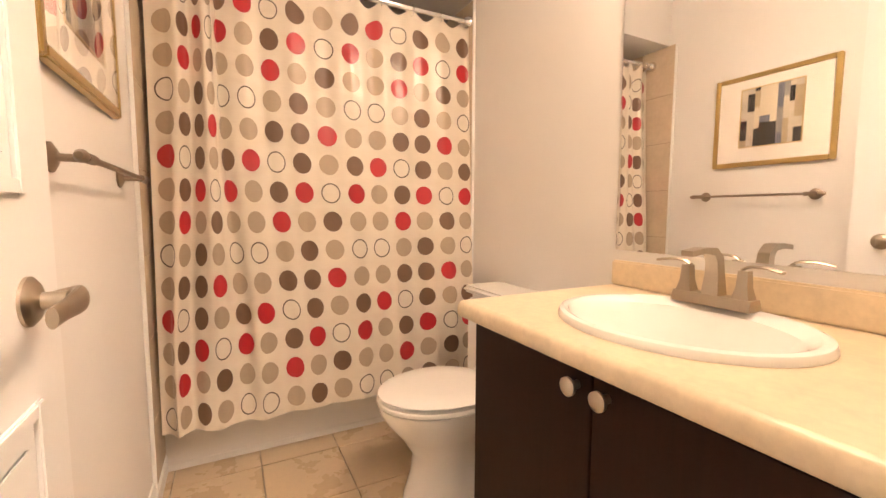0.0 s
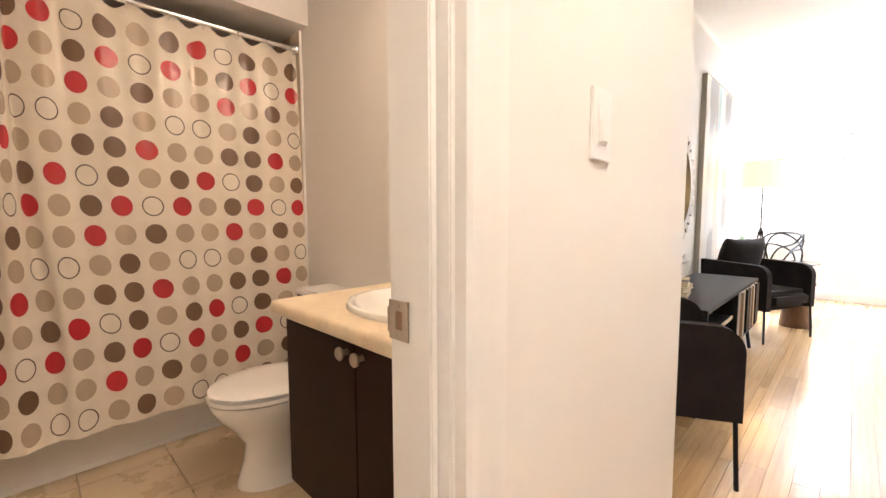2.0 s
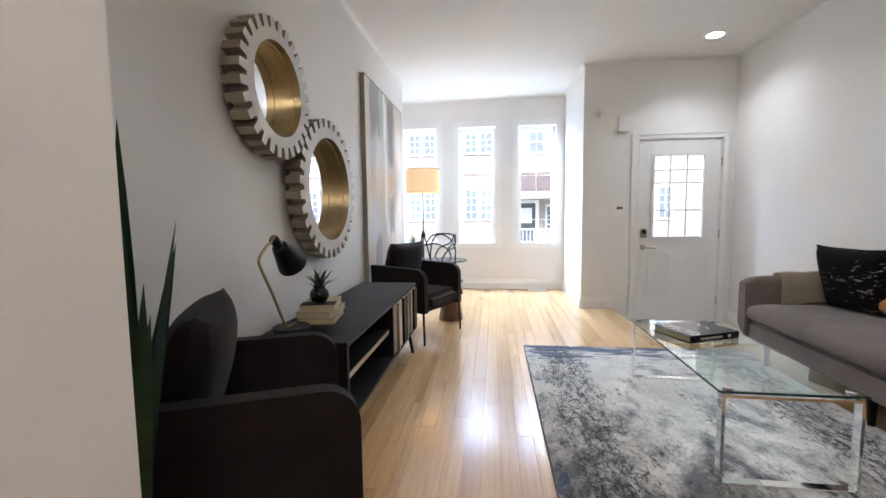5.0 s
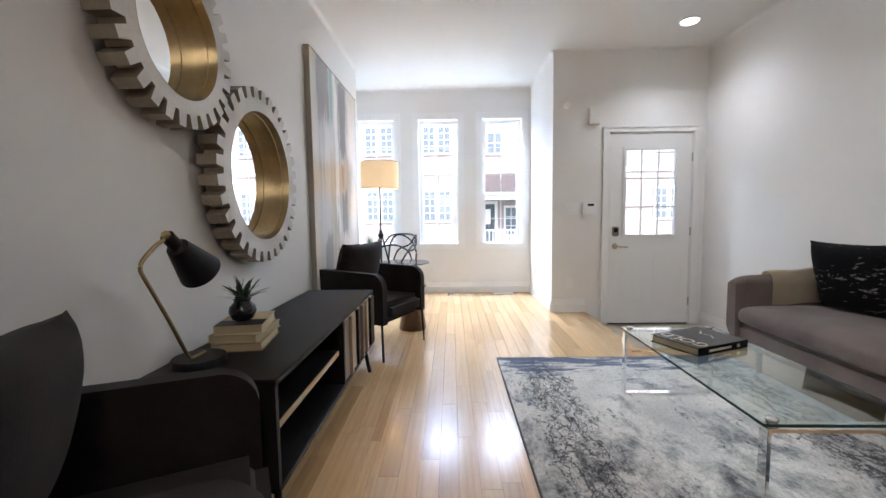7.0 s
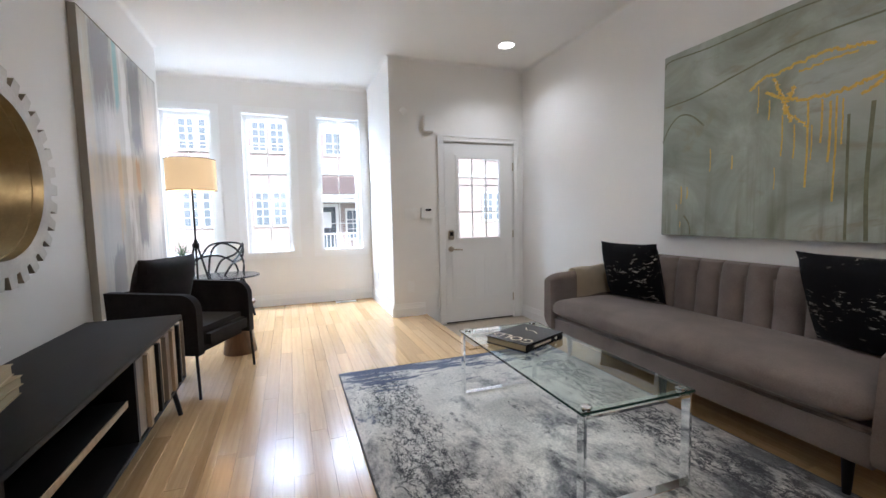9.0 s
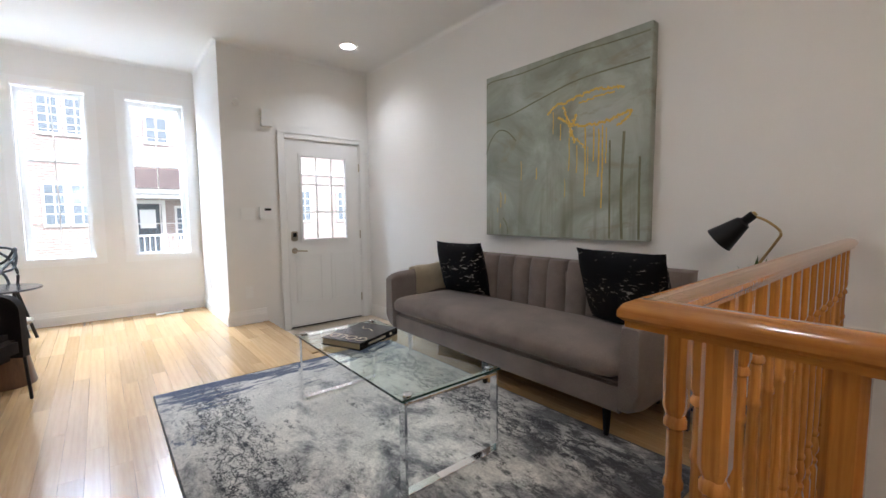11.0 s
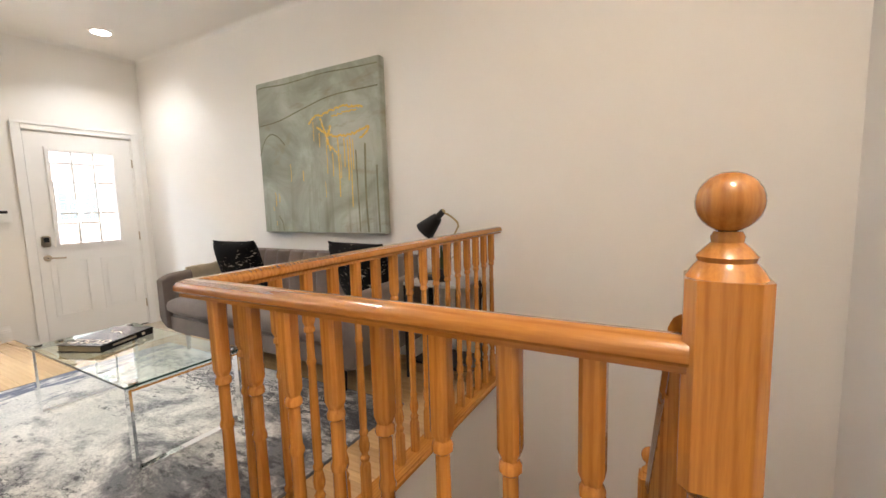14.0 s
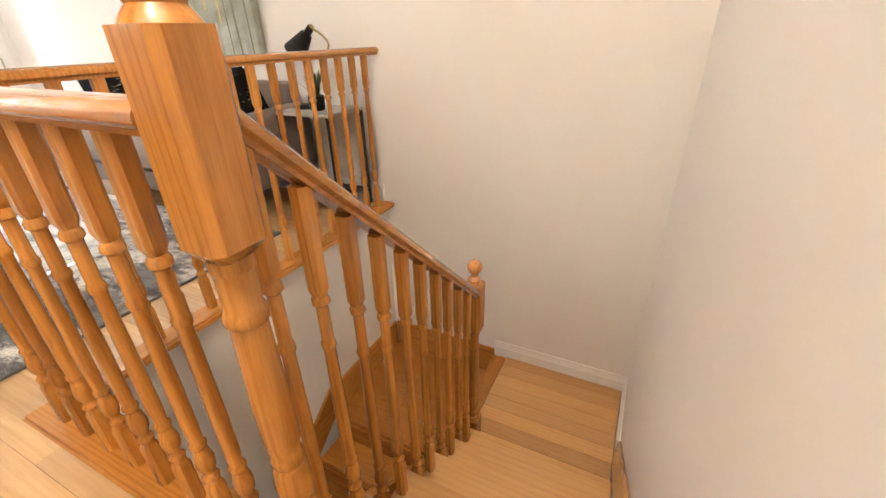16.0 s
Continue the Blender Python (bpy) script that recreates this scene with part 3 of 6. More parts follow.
def squared(bm, half, z0, z1, ch=0.007):
    """A square block with tapered, chamfered ends."""
    rings = []
    for zz, hh in ((z0, half * 0.62), (z0 + 0.02, half), (z1, half)):
        c = ch if hh == half else ch * 0.6
        rings.append([bm.verts.new((sx * hh - (sx * c if ax else 0), sy * hh - (0 if ax else sy * c), zz)) for sx, sy, ax in ((1, -1, 0), (1, 1, 0), (1, 1, 1), (-1, 1, 1), (-1, 1, 0), (-1, -1, 0), (-1, -1, 1), (1, -1, 1))])
    for a, b in zip(rings, rings[1:]):
        for q in range(8):
            bm.faces.new((a[q], a[(q + 1) % 8], b[(q + 1) % 8], b[q]))
    bm.faces.new(rings[0][::-1]), bm.faces.new(rings[-1])


def merge(bm, other):
    me = bpy.data.meshes.new("joined")
    other.to_mesh(me)
    other.free()
    bm.from_mesh(me)
    bpy.data.meshes.remove(me)
    return bm


def baluster(z_top, z_drop, base):
    """A turned baluster on the ground at 0: square foot, long taper, square head from z_drop up to z_top."""
    h = z_drop - base
    pr = [(0.0165, base), (0.019, base + 0.012), (0.0125, base + 0.022), (0.0125, base + 0.03), (0.019, base + 0.045), (0.0205, base + 0.065), (0.016, base + 0.09), (0.013, base + 0.10), (0.0175, base + 0.108), (0.0175, base + 0.116), (0.013, base + 0.124),
          (0.0150, base + 0.16), (0.0152, base + h * 0.45), (0.0128, base + h * 0.78), (0.0160, base + h * 0.79), (0.0160, base + h * 0.805), (0.0128, base + h * 0.82), (0.0125, z_drop - 0.024), (0.018, z_drop - 0.018), (0.018, z_drop - 0.008), (0.0135, z_drop)]
    bm = lathe(pr, 10)
    squared(bm, 0.0172, z_drop - 0.004, z_top)
    bmf = bmesh.new()
    squared(bmf, 0.0178, -base - 0.0, 0.0)
    bmesh.ops.scale(bmf, vec=(1, 1, -1), verts=bmf.verts)
    return merge(bm, bmf)


std = mesh_of("baluster", baluster(0.915, 0.735, 0.15), OAK)


def put_piece(name, me, parent, m):
    ob = new(name, me)
    ob.parent = parent
    ob.matrix_local = m
    return ob


for k in range(8):
    put_piece("baluster", std, railing, pose(0.906 + 0.1165 * k, -1.15, 0.012))
for k in range(16):
    put_piece("baluster", std, railing, pose(1.815, -1.27 - 0.1135 * k, 0.022))
RZ0, RY0, RY1 = 0.948, -1.205, -2.33
RS = -0.872
for k in range(5):
    for f in (0.055, 0.16):
        y = SY0 - k * RUN - f + 0.01
        z = -(k + 1) * RISE
        top = RZ0 + RS * 0 + (RY0 - y) * RS - 0.02
        me = mesh_of("baluster", baluster(top - z - 0.0, max(0.55, top - z - 0.22), 0.16), OAK)
        put_piece("baluster", me, railing, pose(0.80 + 0.066 * (RY0 - y) / (RY0 - RY1), y, z))

RAILPROF = [(-0.020, -0.016), (-0.020, -0.008), (-0.028, -0.001), (-0.028, 0.008), (-0.022, 0.018), (-0.010, 0.024), (0.010, 0.024), (0.022, 0.018), (0.028, 0.008), (0.028, -0.001), (0.020, -0.008), (0.020, -0.016)]


def handrail(points, mitre_start=None):
    """The moulded rail swept along a line of points, with mitred corners."""
    bm = bmesh.new()
    P = [Vector(p) for p in points]
    rings = []
    for k, p in enumerate(P):
        d0 = (P[k] - P[k - 1]).normalized() if k else (P[1] - P[0]).normalized()
        d1 = (P[k + 1] - P[k]).normalized() if k < len(P) - 1 else d0
        d = (d0 + d1).normalized()
        s = Vector((d.y, -d.x, 0)).normalized()
        f = 1 / max(0.3, d.dot(d0))
        rings.append([bm.verts.new(p + s * (a * f) + Vector((0, 0, b / max(0.5, math.hypot(d.x, d.y))))) for a, b in RAILPROF])
    n = len(RAILPROF)
    for a, b in zip(rings, rings[1:]):
        for q in range(n):
            bm.faces.new((a[q], a[(q + 1) % n], b[(q + 1) % n], b[q]))
    bm.faces.new(rings[0][::-1]), bm.faces.new(rings[-1])
    return bm


part("handrail", handrail([(0.80, -1.15, 0.942), (1.815, -1.15, 0.942), (1.815, YS + 0.002, 0.942)]), OAKX, railing)
part("handrail", handrail([(0.795, RY0, RZ0), (0.868, RY1, RZ0 + (RY0 - RY1) * RS)]), OAKY, railing)


def newel(x, y, z, drop):
    n = part("newel", lathe([(0.037, -0.1), (0.037, 0.20), (0.027, 0.206), (0.031, 0.214), (0.031, 0.24), (0.025, 0.25), (0.032, 0.275), (0.034, 0.30), (0.030, 0.345), (0.026, 0.355), (0.0285, 0.362), (0.0285, 0.375), (0.0255, 0.385), (0.031, 0.42), (0.031, 0.50), (0.027, 0.66), (0.0315, 0.665), (0.0325, 0.673), (0.0315, 0.681), (0.027, 0.69), (0.027, 0.745), (0.030, 0.752), (0.030, 0.77)], 24), OAK, railing, at=pose(x, y, z))
    bm = bmesh.new()
    squared(bm, 0.0415, 0.768, 1.036, 0.012)
    bmt = lathe([(0.0410, 1.036), (0.036, 1.045), (0.029, 1.054), (0.031, 1.060), (0.024, 1.068), (0.016, 1.076), (0.017, 1.082), (0.014, 1.088)], 24)
    part("newel_block", merge(bm, bmt), OAK, n)
    bmq = bmesh.new()
    squared(bmq, 0.0415, -0.2, drop, 0.010)
    bmesh.ops.scale(bmq, vec=(1, 1, -1), verts=bmq.verts)
    part("newel_foot", bmq, OAK, n)
    s = [(0.034 * math.sin(math.pi * q / 14), 1.121 - 0.034 * math.cos(math.pi * q / 14)) for q in range(1, 14)]
    part("newel_ball", lathe(s, 24), OAK, n)


newel(0.766, -1.165, 0.0, 0.1)
newel(0.88, -2.35, LZ, 0.20)


# ---- living room ----
def rug():
    m, nt, b = nodes("distressed_rug")
    v = coords(nt)
    sep = nt.nodes.new("ShaderNodeSeparateXYZ")
    nt.links.new(v, sep.inputs[0])

    def span(sock, a0, a1, absolute=False):
        if absolute:
            q = nt.nodes.new("ShaderNodeMath")
            q.operation = "ABSOLUTE"
            nt.links.new(sock, q.inputs[0])
            sock = q.outputs[0]
        r = nt.nodes.new("ShaderNodeMapRange")
        r.inputs[1].default_value, r.inputs[2].default_value = a0, a1
        nt.links.new(sock, r.inputs[0])
        return r.outputs[0]

    def times(a, c):
        return mixed(nt, 1.0, a, c, "MULTIPLY")
    def plus(a, c, k):
        q = nt.nodes.new("ShaderNodeMath")
        q.operation = "MULTIPLY_ADD"
        nt.links.new(c, q.inputs[0]), nt.links.new(a, q.inputs[2])
        q.inputs[1].default_value = k
        return q.outputs[0]

    def grey(sock, lo, hi, top=1.0):
        return ramp(nt, sock, [(lo, (0, 0, 0)), (hi, (top, top, top))])
    near = span(sep.outputs[0], 0.75, -0.95)
    rise, fall = span(sep.outputs[1], 0.36, 0.52, True), span(sep.outputs[1], 0.80, 0.66, True)
    band = times(rise, fall)
    col = ramp(nt, noise_tex(nt, v, 2.6, 8, 0.65), [(0.32, (0.56, 0.54, 0.50)), (0.6, (0.82, 0.78, 0.71))])
    # worn grey clouds, denser towards one end
    cloud = noise_tex(nt, coords(nt, (1.0, 1.5, 1)), 2.3, 13, 0.74, 0.4)
    col = mixed(nt, grey(plus(cloud, near, 0.15), 0.53, 0.68, 0.9), col, (0.075, 0.079, 0.092))
    fine = noise_tex(nt, coords(nt, (1.0, 2.2, 1)), 5.0, 13, 0.8)
    col = mixed(nt, grey(plus(fine, near, 0.14), 0.62, 0.70, 0.9), col, (0.02, 0.021, 0.025))
    # dark crackle along the two long sides
    for scale, thin, squash in ((13.0, 0.075, (0.45, 1.6, 1)), (30.0, 0.09, (0.5, 1.5, 1))):
        vor = nt.nodes.new("ShaderNodeTexVoronoi")
        vor.feature, vor.inputs["Scale"].default_value = "DISTANCE_TO_EDGE", scale
        dv, dn, sc = nt.nodes.new("ShaderNodeVectorMath"), nt.nodes.new("ShaderNodeTexNoise"), nt.nodes.new("ShaderNodeVectorMath")
        dn.inputs["Scale"].default_value, dn.inputs["Detail"].default_value, dn.inputs["Roughness"].default_value = 6.0, 9.0, 0.72
        nt.links.new(v, dn.inputs["Vector"])
        sc.operation = "SCALE"
        sc.inputs["Scale"].default_value = 0.26
        nt.links.new(dn.outputs["Color"], sc.inputs[0])
        nt.links.new(coords(nt, squash), dv.inputs[0]), nt.links.new(sc.outputs[0], dv.inputs[1])
        nt.links.new(dv.outputs[0], vor.inputs["Vector"])
        lines = ramp(nt, vor.outputs["Distance"], [(0.0, (1, 1, 1)), (thin * 0.6, (1, 1, 1)), (thin, (0, 0, 0))])
        patch = grey(plus(noise_tex(nt, coords(nt, (1.2, 2.6, 1)), scale * 0.28, 8, 0.7), band, 0.17), 0.58, 0.66)
        col = mixed(nt, times(lines, patch), col, (0.014, 0.016, 0.024))
    # navy wear at the far end and in spots along one side
    navy = noise_tex(nt, coords(nt, (4.2, 1.0, 1)), 2.6, 12, 0.72)
    col = mixed(nt, grey(plus(navy, span(sep.outputs[0], 0.6, 1.2), 0.22), 0.63, 0.70, 0.9), col, (0.018, 0.038, 0.115))
    navy = noise_tex(nt, coords(nt, (1.0, 1.6, 1)), 2.8, 12, 0.74, 0.2)
    col = mixed(nt, grey(plus(navy, span(sep.outputs[1], 0.5, 0.85), 0.13), 0.67, 0.73, 0.8), col, (0.03, 0.055, 0.14))
    tuft = ramp(nt, noise_tex(nt, v, 120, 2), [(0.3, (0.72, 0.72, 0.72)), (0.7, (1.1, 1.1, 1.1))])
    col = times(col, tuft)
    nt.links.new(col, b.inputs["Base Color"])
    b.inputs["Roughness"].default_value, b.inputs["Sheen Weight"].default_value = 0.95, 0.2
    bump(nt, b, noise_tex(nt, v, 260, 2), 0.5, 0.003)
    r = thing("area_rug", "distressed grey, cream and blue abstract area rug", "rug", pose(3.33, -1.585, 0.0))
    bm = bmesh.new()
    n = 40
    for i in range(n + 1):
        for j in range(n + 1):
            bm.verts.new((2.4 * (i / n - 0.5), 1.67 * (j / n - 0.5), 0.012 + 0.0015 * noise.noise(Vector((i * 0.35, j * 0.3, 0)))))
    bm.verts.ensure_lookup_table()
    for i in range(n):
        for j in range(n):
            a = i * (n + 1) + j
            bm.faces.new((bm.verts[a], bm.verts[a + n + 1], bm.verts[a + n + 2], bm.verts[a + 1]))
    part("rug_field", bm, m, r)
    part("backing", boxes((-1.197, 1.197, -0.832, 0.832, 0.001, 0.010)), mat("rug_backing", (0.22, 0.2, 0.17), 0.95), r)
    edge = mat("rug_binding", (0.1, 0.1, 0.1), 0.9)
    part("binding", boxes((-1.203, 1.203, -0.838, -0.832, 0.001, 0.0125), (-1.203, 1.203, 0.832, 0.838, 0.001, 0.0125), (-1.203, -1.197, -0.832, 0.832, 0.001, 0.0125), (1.197, 1.203, -0.832, 0.832, 0.001, 0.0125)), edge, r)


rug()


def coffee_table():
    t = thing("coffee_table", "clear glass coffee table on two flat chrome loop legs", "coffee table", pose(3.353, -1.65, 0.0135, 0, 0, -0.8))
    w, d, h = 0.545, 0.25, 0.372
    for s in (-1, 1):
        x0, x1 = s * w - 0.02, s * w + 0.02
        frame_ob = part("leg_frame", boxes((x0, x1, -d, -d + 0.012, 0, h), (x0, x1, d - 0.012, d, 0, h), (x0, x1, -d + 0.012, d - 0.012, 0, 0.012), (x0, x1, -d + 0.012, d - 0.012, h - 0.012, h), r=0.0015), CHROME, t, "polished chrome flat bar loop")
        for q in (-1, 1):
            part("glass_pad", lathe([(0.017, h), (0.017, h + 0.006)], 18, s * w * 0.985, q * (d - 0.03)), CHROME, frame_ob)
            part("cap", lathe([(0.02, h + 0.0165), (0.02, h + 0.022), (0.015, h + 0.024)], 18, s * w * 0.985, q * (d - 0.03)), CHROME, frame_ob)
    g = part("glass_top", boxes((-0.565, 0.565, -0.262, 0.262, h + 0.006, h + 0.016), r=0.002), TABLEGLASS, t, "clear tempered glass top")
    g.visible_shadow = False
    e = part("glass_edge", boxes((-0.5655, 0.5655, -0.2625, -0.262, h + 0.007, h + 0.015), (-0.5655, 0.5655, 0.262, 0.2625, h + 0.007, h + 0.015), (-0.5655, -0.565, -0.262, 0.262, h + 0.007, h + 0.015), (0.565, 0.5655, -0.262, 0.262, h + 0.007, h + 0.015)), mat("glass_edge_green", (0.02, 0.05, 0.04), 0.1, bumps=0), g, "dark green glass edge")


coffee_table()

PAPER = mat("book_pages", (0.46, 0.39, 0.25), 0.85, vary=0.08, stretch=(1, 1, 60))
BOOKBLACK = mat("black_cover", (0.012, 0.012, 0.013), 0.22, vary=0.1, bumps=0.02)
GOLDINK = mat("gold_ink", (0.75, 0.66, 0.5), 0.3, 0.6, bumps=0)


def big_book():
    b = thing("coffee_table_book", "large black hardcover book with pale lettering, on the glass table", "book", pose(3.59, -1.645, 0.4015, 0, 0, -67))
    w, d = 0.17, 0.13
    part("cover", boxes((-w, w, -d, d, 0.034, 0.038), (-w, w, -d, d, 0.0, 0.004), (-w, w, -d, -d + 0.004, 0.004, 0.034), r=0.001), BOOKBLACK, b)
    part("page_block", boxes((-w + 0.006, w - 0.006, -d + 0.005, d - 0.006, 0.0045, 0.0335)), PAPER, b)
    cu = bpy.data.curves.new("title", "FONT")
    cu.body, cu.size, cu.align_x, cu.extrude = "GOLD", 0.088, "CENTER", 0.0003
    tmp = bpy.data.objects.new("title_tmp", cu)
    scene.collection.objects.link(tmp)
    me = bpy.data.meshes.new_from_object(tmp)
    bpy.data.objects.remove(tmp)
    me.materials.clear()
    me.materials.append(GOLDINK)
    put_piece("title", me, b, pose(-0.075, 0.0, 0.0385, 0, 0, 90))
    part("ornament", tube(curve_pts([(0.04, -0.05, 0.0388), (0.07, -0.01, 0.0388), (0.06, 0.03, 0.0388), (0.1, 0.06, 0.0388)]), 0.003, 6, flat=0.12), GOLDINK, b)
    part("spine_writing", boxes((-0.10, 0.05, -d - 0.0006, -d, 0.013, 0.024), (0.09, 0.11, -d - 0.0006, -d, 0.012, 0.026)), GOLDINK, b)


big_book()


def sofa():
    X0, X1, YF, YB = 2.345, 4.395, -2.30, -3.05
    cx, cy, L, D = (X0 + X1) / 2, (YF + YB) / 2, X1 - X0, YF - YB
    s = thing("sofa", "taupe velvet sofa with channel tufted back and rounded arms", "sofa", pose(cx, cy, 0))
    hl, hd = L / 2, D / 2
    part("base", boxes((-hl + 0.09, hl - 0.09, -hd + 0.05, hd - 0.03, 0.165, 0.315), r=0.02, seg=3), TAUPE, s)
    bm = bmesh.new()
    rows, nx, ns = [], 40, 36
    for i in range(nx + 1):
        u = 2 * i / nx - 1
        end = max(0.0, 1 - abs(u) ** 22) ** 0.5
        x = u * (hl - 0.10)
        crown = 0.022 * (1 - u ** 4)
        ring = []
        for q in range(ns):
            a = 2 * math.pi * q / ns
            c, sn = math.cos(a), math.sin(a)
            ry = 0.305 * math.copysign(abs(c) ** 0.42, c) * (0.88 + 0.12 * end)
            rz = 0.066 * math.copysign(abs(sn) ** 0.62, sn) * (0.45 + 0.55 * end)
            y = 0.085 + ry + (0.012 * (1 - u ** 4) if c > 0 else 0)
            z = 0.382 + rz + (crown * (1 - (ry / 0.31) ** 4) if sn > 0 else 0) + 0.004 * noise.noise(Vector((x * 3, y * 4, 1)))
            ring.append(bm.verts.new((x, y, z)))
        rows.append(ring)
    for a, b in zip(rows, rows[1:]):
        for q in range(ns):
            bm.faces.new((a[q], a[(q + 1) % ns], b[(q + 1) % ns], b[q]))
    bm.faces.new(rows[0][::-1]), bm.faces.new(rows[-1])
    part("seat_cushion", bm, TAUPE, s)
    # back: a row of upright rolls on a padded shell
    part("back_shell", boxes((-hl + 0.07, hl - 0.07, -hd, -hd + 0.10, 0.17, 0.74), r=0.04, seg=4), TAUPE, s)
    n = 13
    w = (L - 0.04) / n
    for k in range(n):
        x = -hl + 0.035 + (k + 0.5) * w if k < n - 1 else hl - 0.02 - w / 2
        prof = []
        for q in range(13):
            a = math.pi * q / 12
            prof.append((x - math.cos(a) * w / 2, -hd + 0.075 + 0.085 * math.sin(a) ** 0.6))
        bm = bmesh.new()
        rows = []
        zs = [0.40, 0.55, 0.68, 0.735, 0.765, 0.775]
        for zi, z in enumerate(zs):
            f = (1, 1, 1, 0.96, 0.82, 0.5)[zi]
            lean = -0.035 * (z - 0.4) / 0.37
            rows.append([bm.verts.new((px, -hd + 0.06 + (py + hd - 0.06) * f + lean, z)) for px, py in prof] + [bm.verts.new((px, -hd + 0.04, z - (0.0 if zi < 5 else 0.008))) for px, _ in (prof[-1], prof[0])])
        m = len(rows[0])
        for a, b in zip(rows, rows[1:]):
            for q in range(m):
                bm.faces.new((a[q], a[(q + 1) % m], b[(q + 1) % m], b[q]))
        bm.faces.new(rows[0][::-1]), bm.faces.new(rows[-1])
        part("back_channel", bm, TAUPE, s)
    for sx in (-1, 1):
        xo, xi = sx * hl, sx * (hl - 0.10)
        bm = bmesh.new()
        rows = []
        ys = [-hd + 0.0, -hd + 0.06, -hd + 0.3, hd - 0.13, hd - 0.08, hd - 0.045, hd - 0.018, hd - 0.004]
        for yi, y in enumerate(ys):
            top = 0.655 - 0.028 * (y + hd) / D
            ins = (0.02, 0, 0, 0, 0.004, 0.014, 0.032, 0.055)[yi]
            sec = []
            for q in range(17):
                a = math.pi * q / 16
                sec.append(((xo + xi) / 2 + (xo - xi) / 2 * math.cos(a) * (1 - ins * 4), top - 0.05 + (0.05 - ins * 0.8) * math.sin(a)))
            lift = (0.01, 0, 0, 0, 0.006, 0.016, 0.034, 0.06)[yi]
            sec += [(xi, 0.3), (xi, 0.165 + lift), (xo - sx * 0.075, 0.165 + lift), (xo - sx * 0.03, 0.19 + lift), (xo - sx * 0.008, 0.25 + lift * 0.7)]
            rows.append([bm.verts.new((a, y, b)) for a, b in sec])
        m = len(rows[0])
        for a, b in zip(rows, rows[1:]):
            for q in range(m):
                bm.faces.new((a[q], a[(q + 1) % m], b[(q + 1) % m], b[q]))
        bm.faces.new(rows[0][::-1]), bm.faces.new(rows[-1])
        part("arm", bm, TAUPE, s)
        for y in (hd - 0.1, -hd + 0.09):
            part("leg", lathe([(0.013, 0.0), (0.022, 0.175)], 14, sx * (hl - 0.2), y), TAUPE if sx > 0 else BLACKWOOD, s)
    part("leg", lathe([(0.015, 0.0), (0.022, 0.175)], 14, 0, hd - 0.1), BLACKWOOD, s)


sofa()


def fleck_fabric():
    m, nt, b = nodes("black_fleck_fabric")
    v = coords(nt, (18, 60, 30))
    n1 = noise_tex(nt, v, 1.0, 3, 0.7)
    n2 = noise_tex(nt, coords(nt, (7, 7, 7)), 1.0, 2)
    f1 = ramp(nt, n1, [(0.57, (0, 0, 0)), (0.63, (1, 1, 1))])
    f2 = ramp(nt, n2, [(0.47, (0, 0, 0)), (0.55, (1, 1, 1))])
    col = mixed(nt, mixed(nt, 1.0, f1, f2, "MULTIPLY"), (0.004, 0.004, 0.005), (0.30, 0.27, 0.22))
    nt.links.new(col, b.inputs["Base Color"])
    b.inputs["Roughness"].default_value, b.inputs["Specular IOR Level"].default_value = 0.85, 0.15
    bump(nt, b, noise_tex(nt, coords(nt), 300, 2), 0.3, 0.002)
    return m


FLECK = fleck_fabric()
p1 = thing("throw_pillow", "square black throw pillow with metallic flecks, leaning on the sofa back", "pillow", pose(3.95, -2.74, 0.668, 74, 0, 8), "sofa pillows")
part("cover", cushion(0.45, 0.43, 0.17, 18, 0.42), FLECK, p1)
p2 = thing("throw_pillow", "large black throw pillow with metallic flecks, leaning on the sofa arm", "pillow", pose(2.645, -2.745, 0.672, 70, 0, -8), "sofa pillows")
part("cover", cushion(0.54, 0.46, 0.18, 18, 0.42), FLECK, p2)
KNIT = mat("cream_knit", (0.62, 0.53, 0.38), 0.9, vary=0.12, scale=12, grain=220, bumps=0.5)
thr = thing("throw_blanket", "cream knitted throw folded over the sofa arm", "blanket", pose(4.345, -2.72, 0.63))
bm = bmesh.new()
rows = []
for i in range(13):
    a = i / 12
    pts = [(-0.062, -0.18), (-0.063, -0.06), (-0.058, -0.005), (-0.03, 0.032), (0.0, 0.038), (0.03, 0.033), (0.057, -0.005), (0.062, -0.06), (0.064, -0.14)]
    rows.append([bm.verts.new((x, -0.17 + 0.36 * a, z - 0.02 * (a - 0.5) + 0.004 * math.sin(9 * a + x * 30))) for x, z in pts])
for a, b in zip(rows, rows[1:]):
    for q in range(len(a) - 1):
        bm.faces.new((a[q], a[q + 1], b[q + 1], b[q]))
bmesh.ops.solidify(bm, geom=bm.faces[:], thickness=0.012)
part("cloth", bm, KNIT, thr)


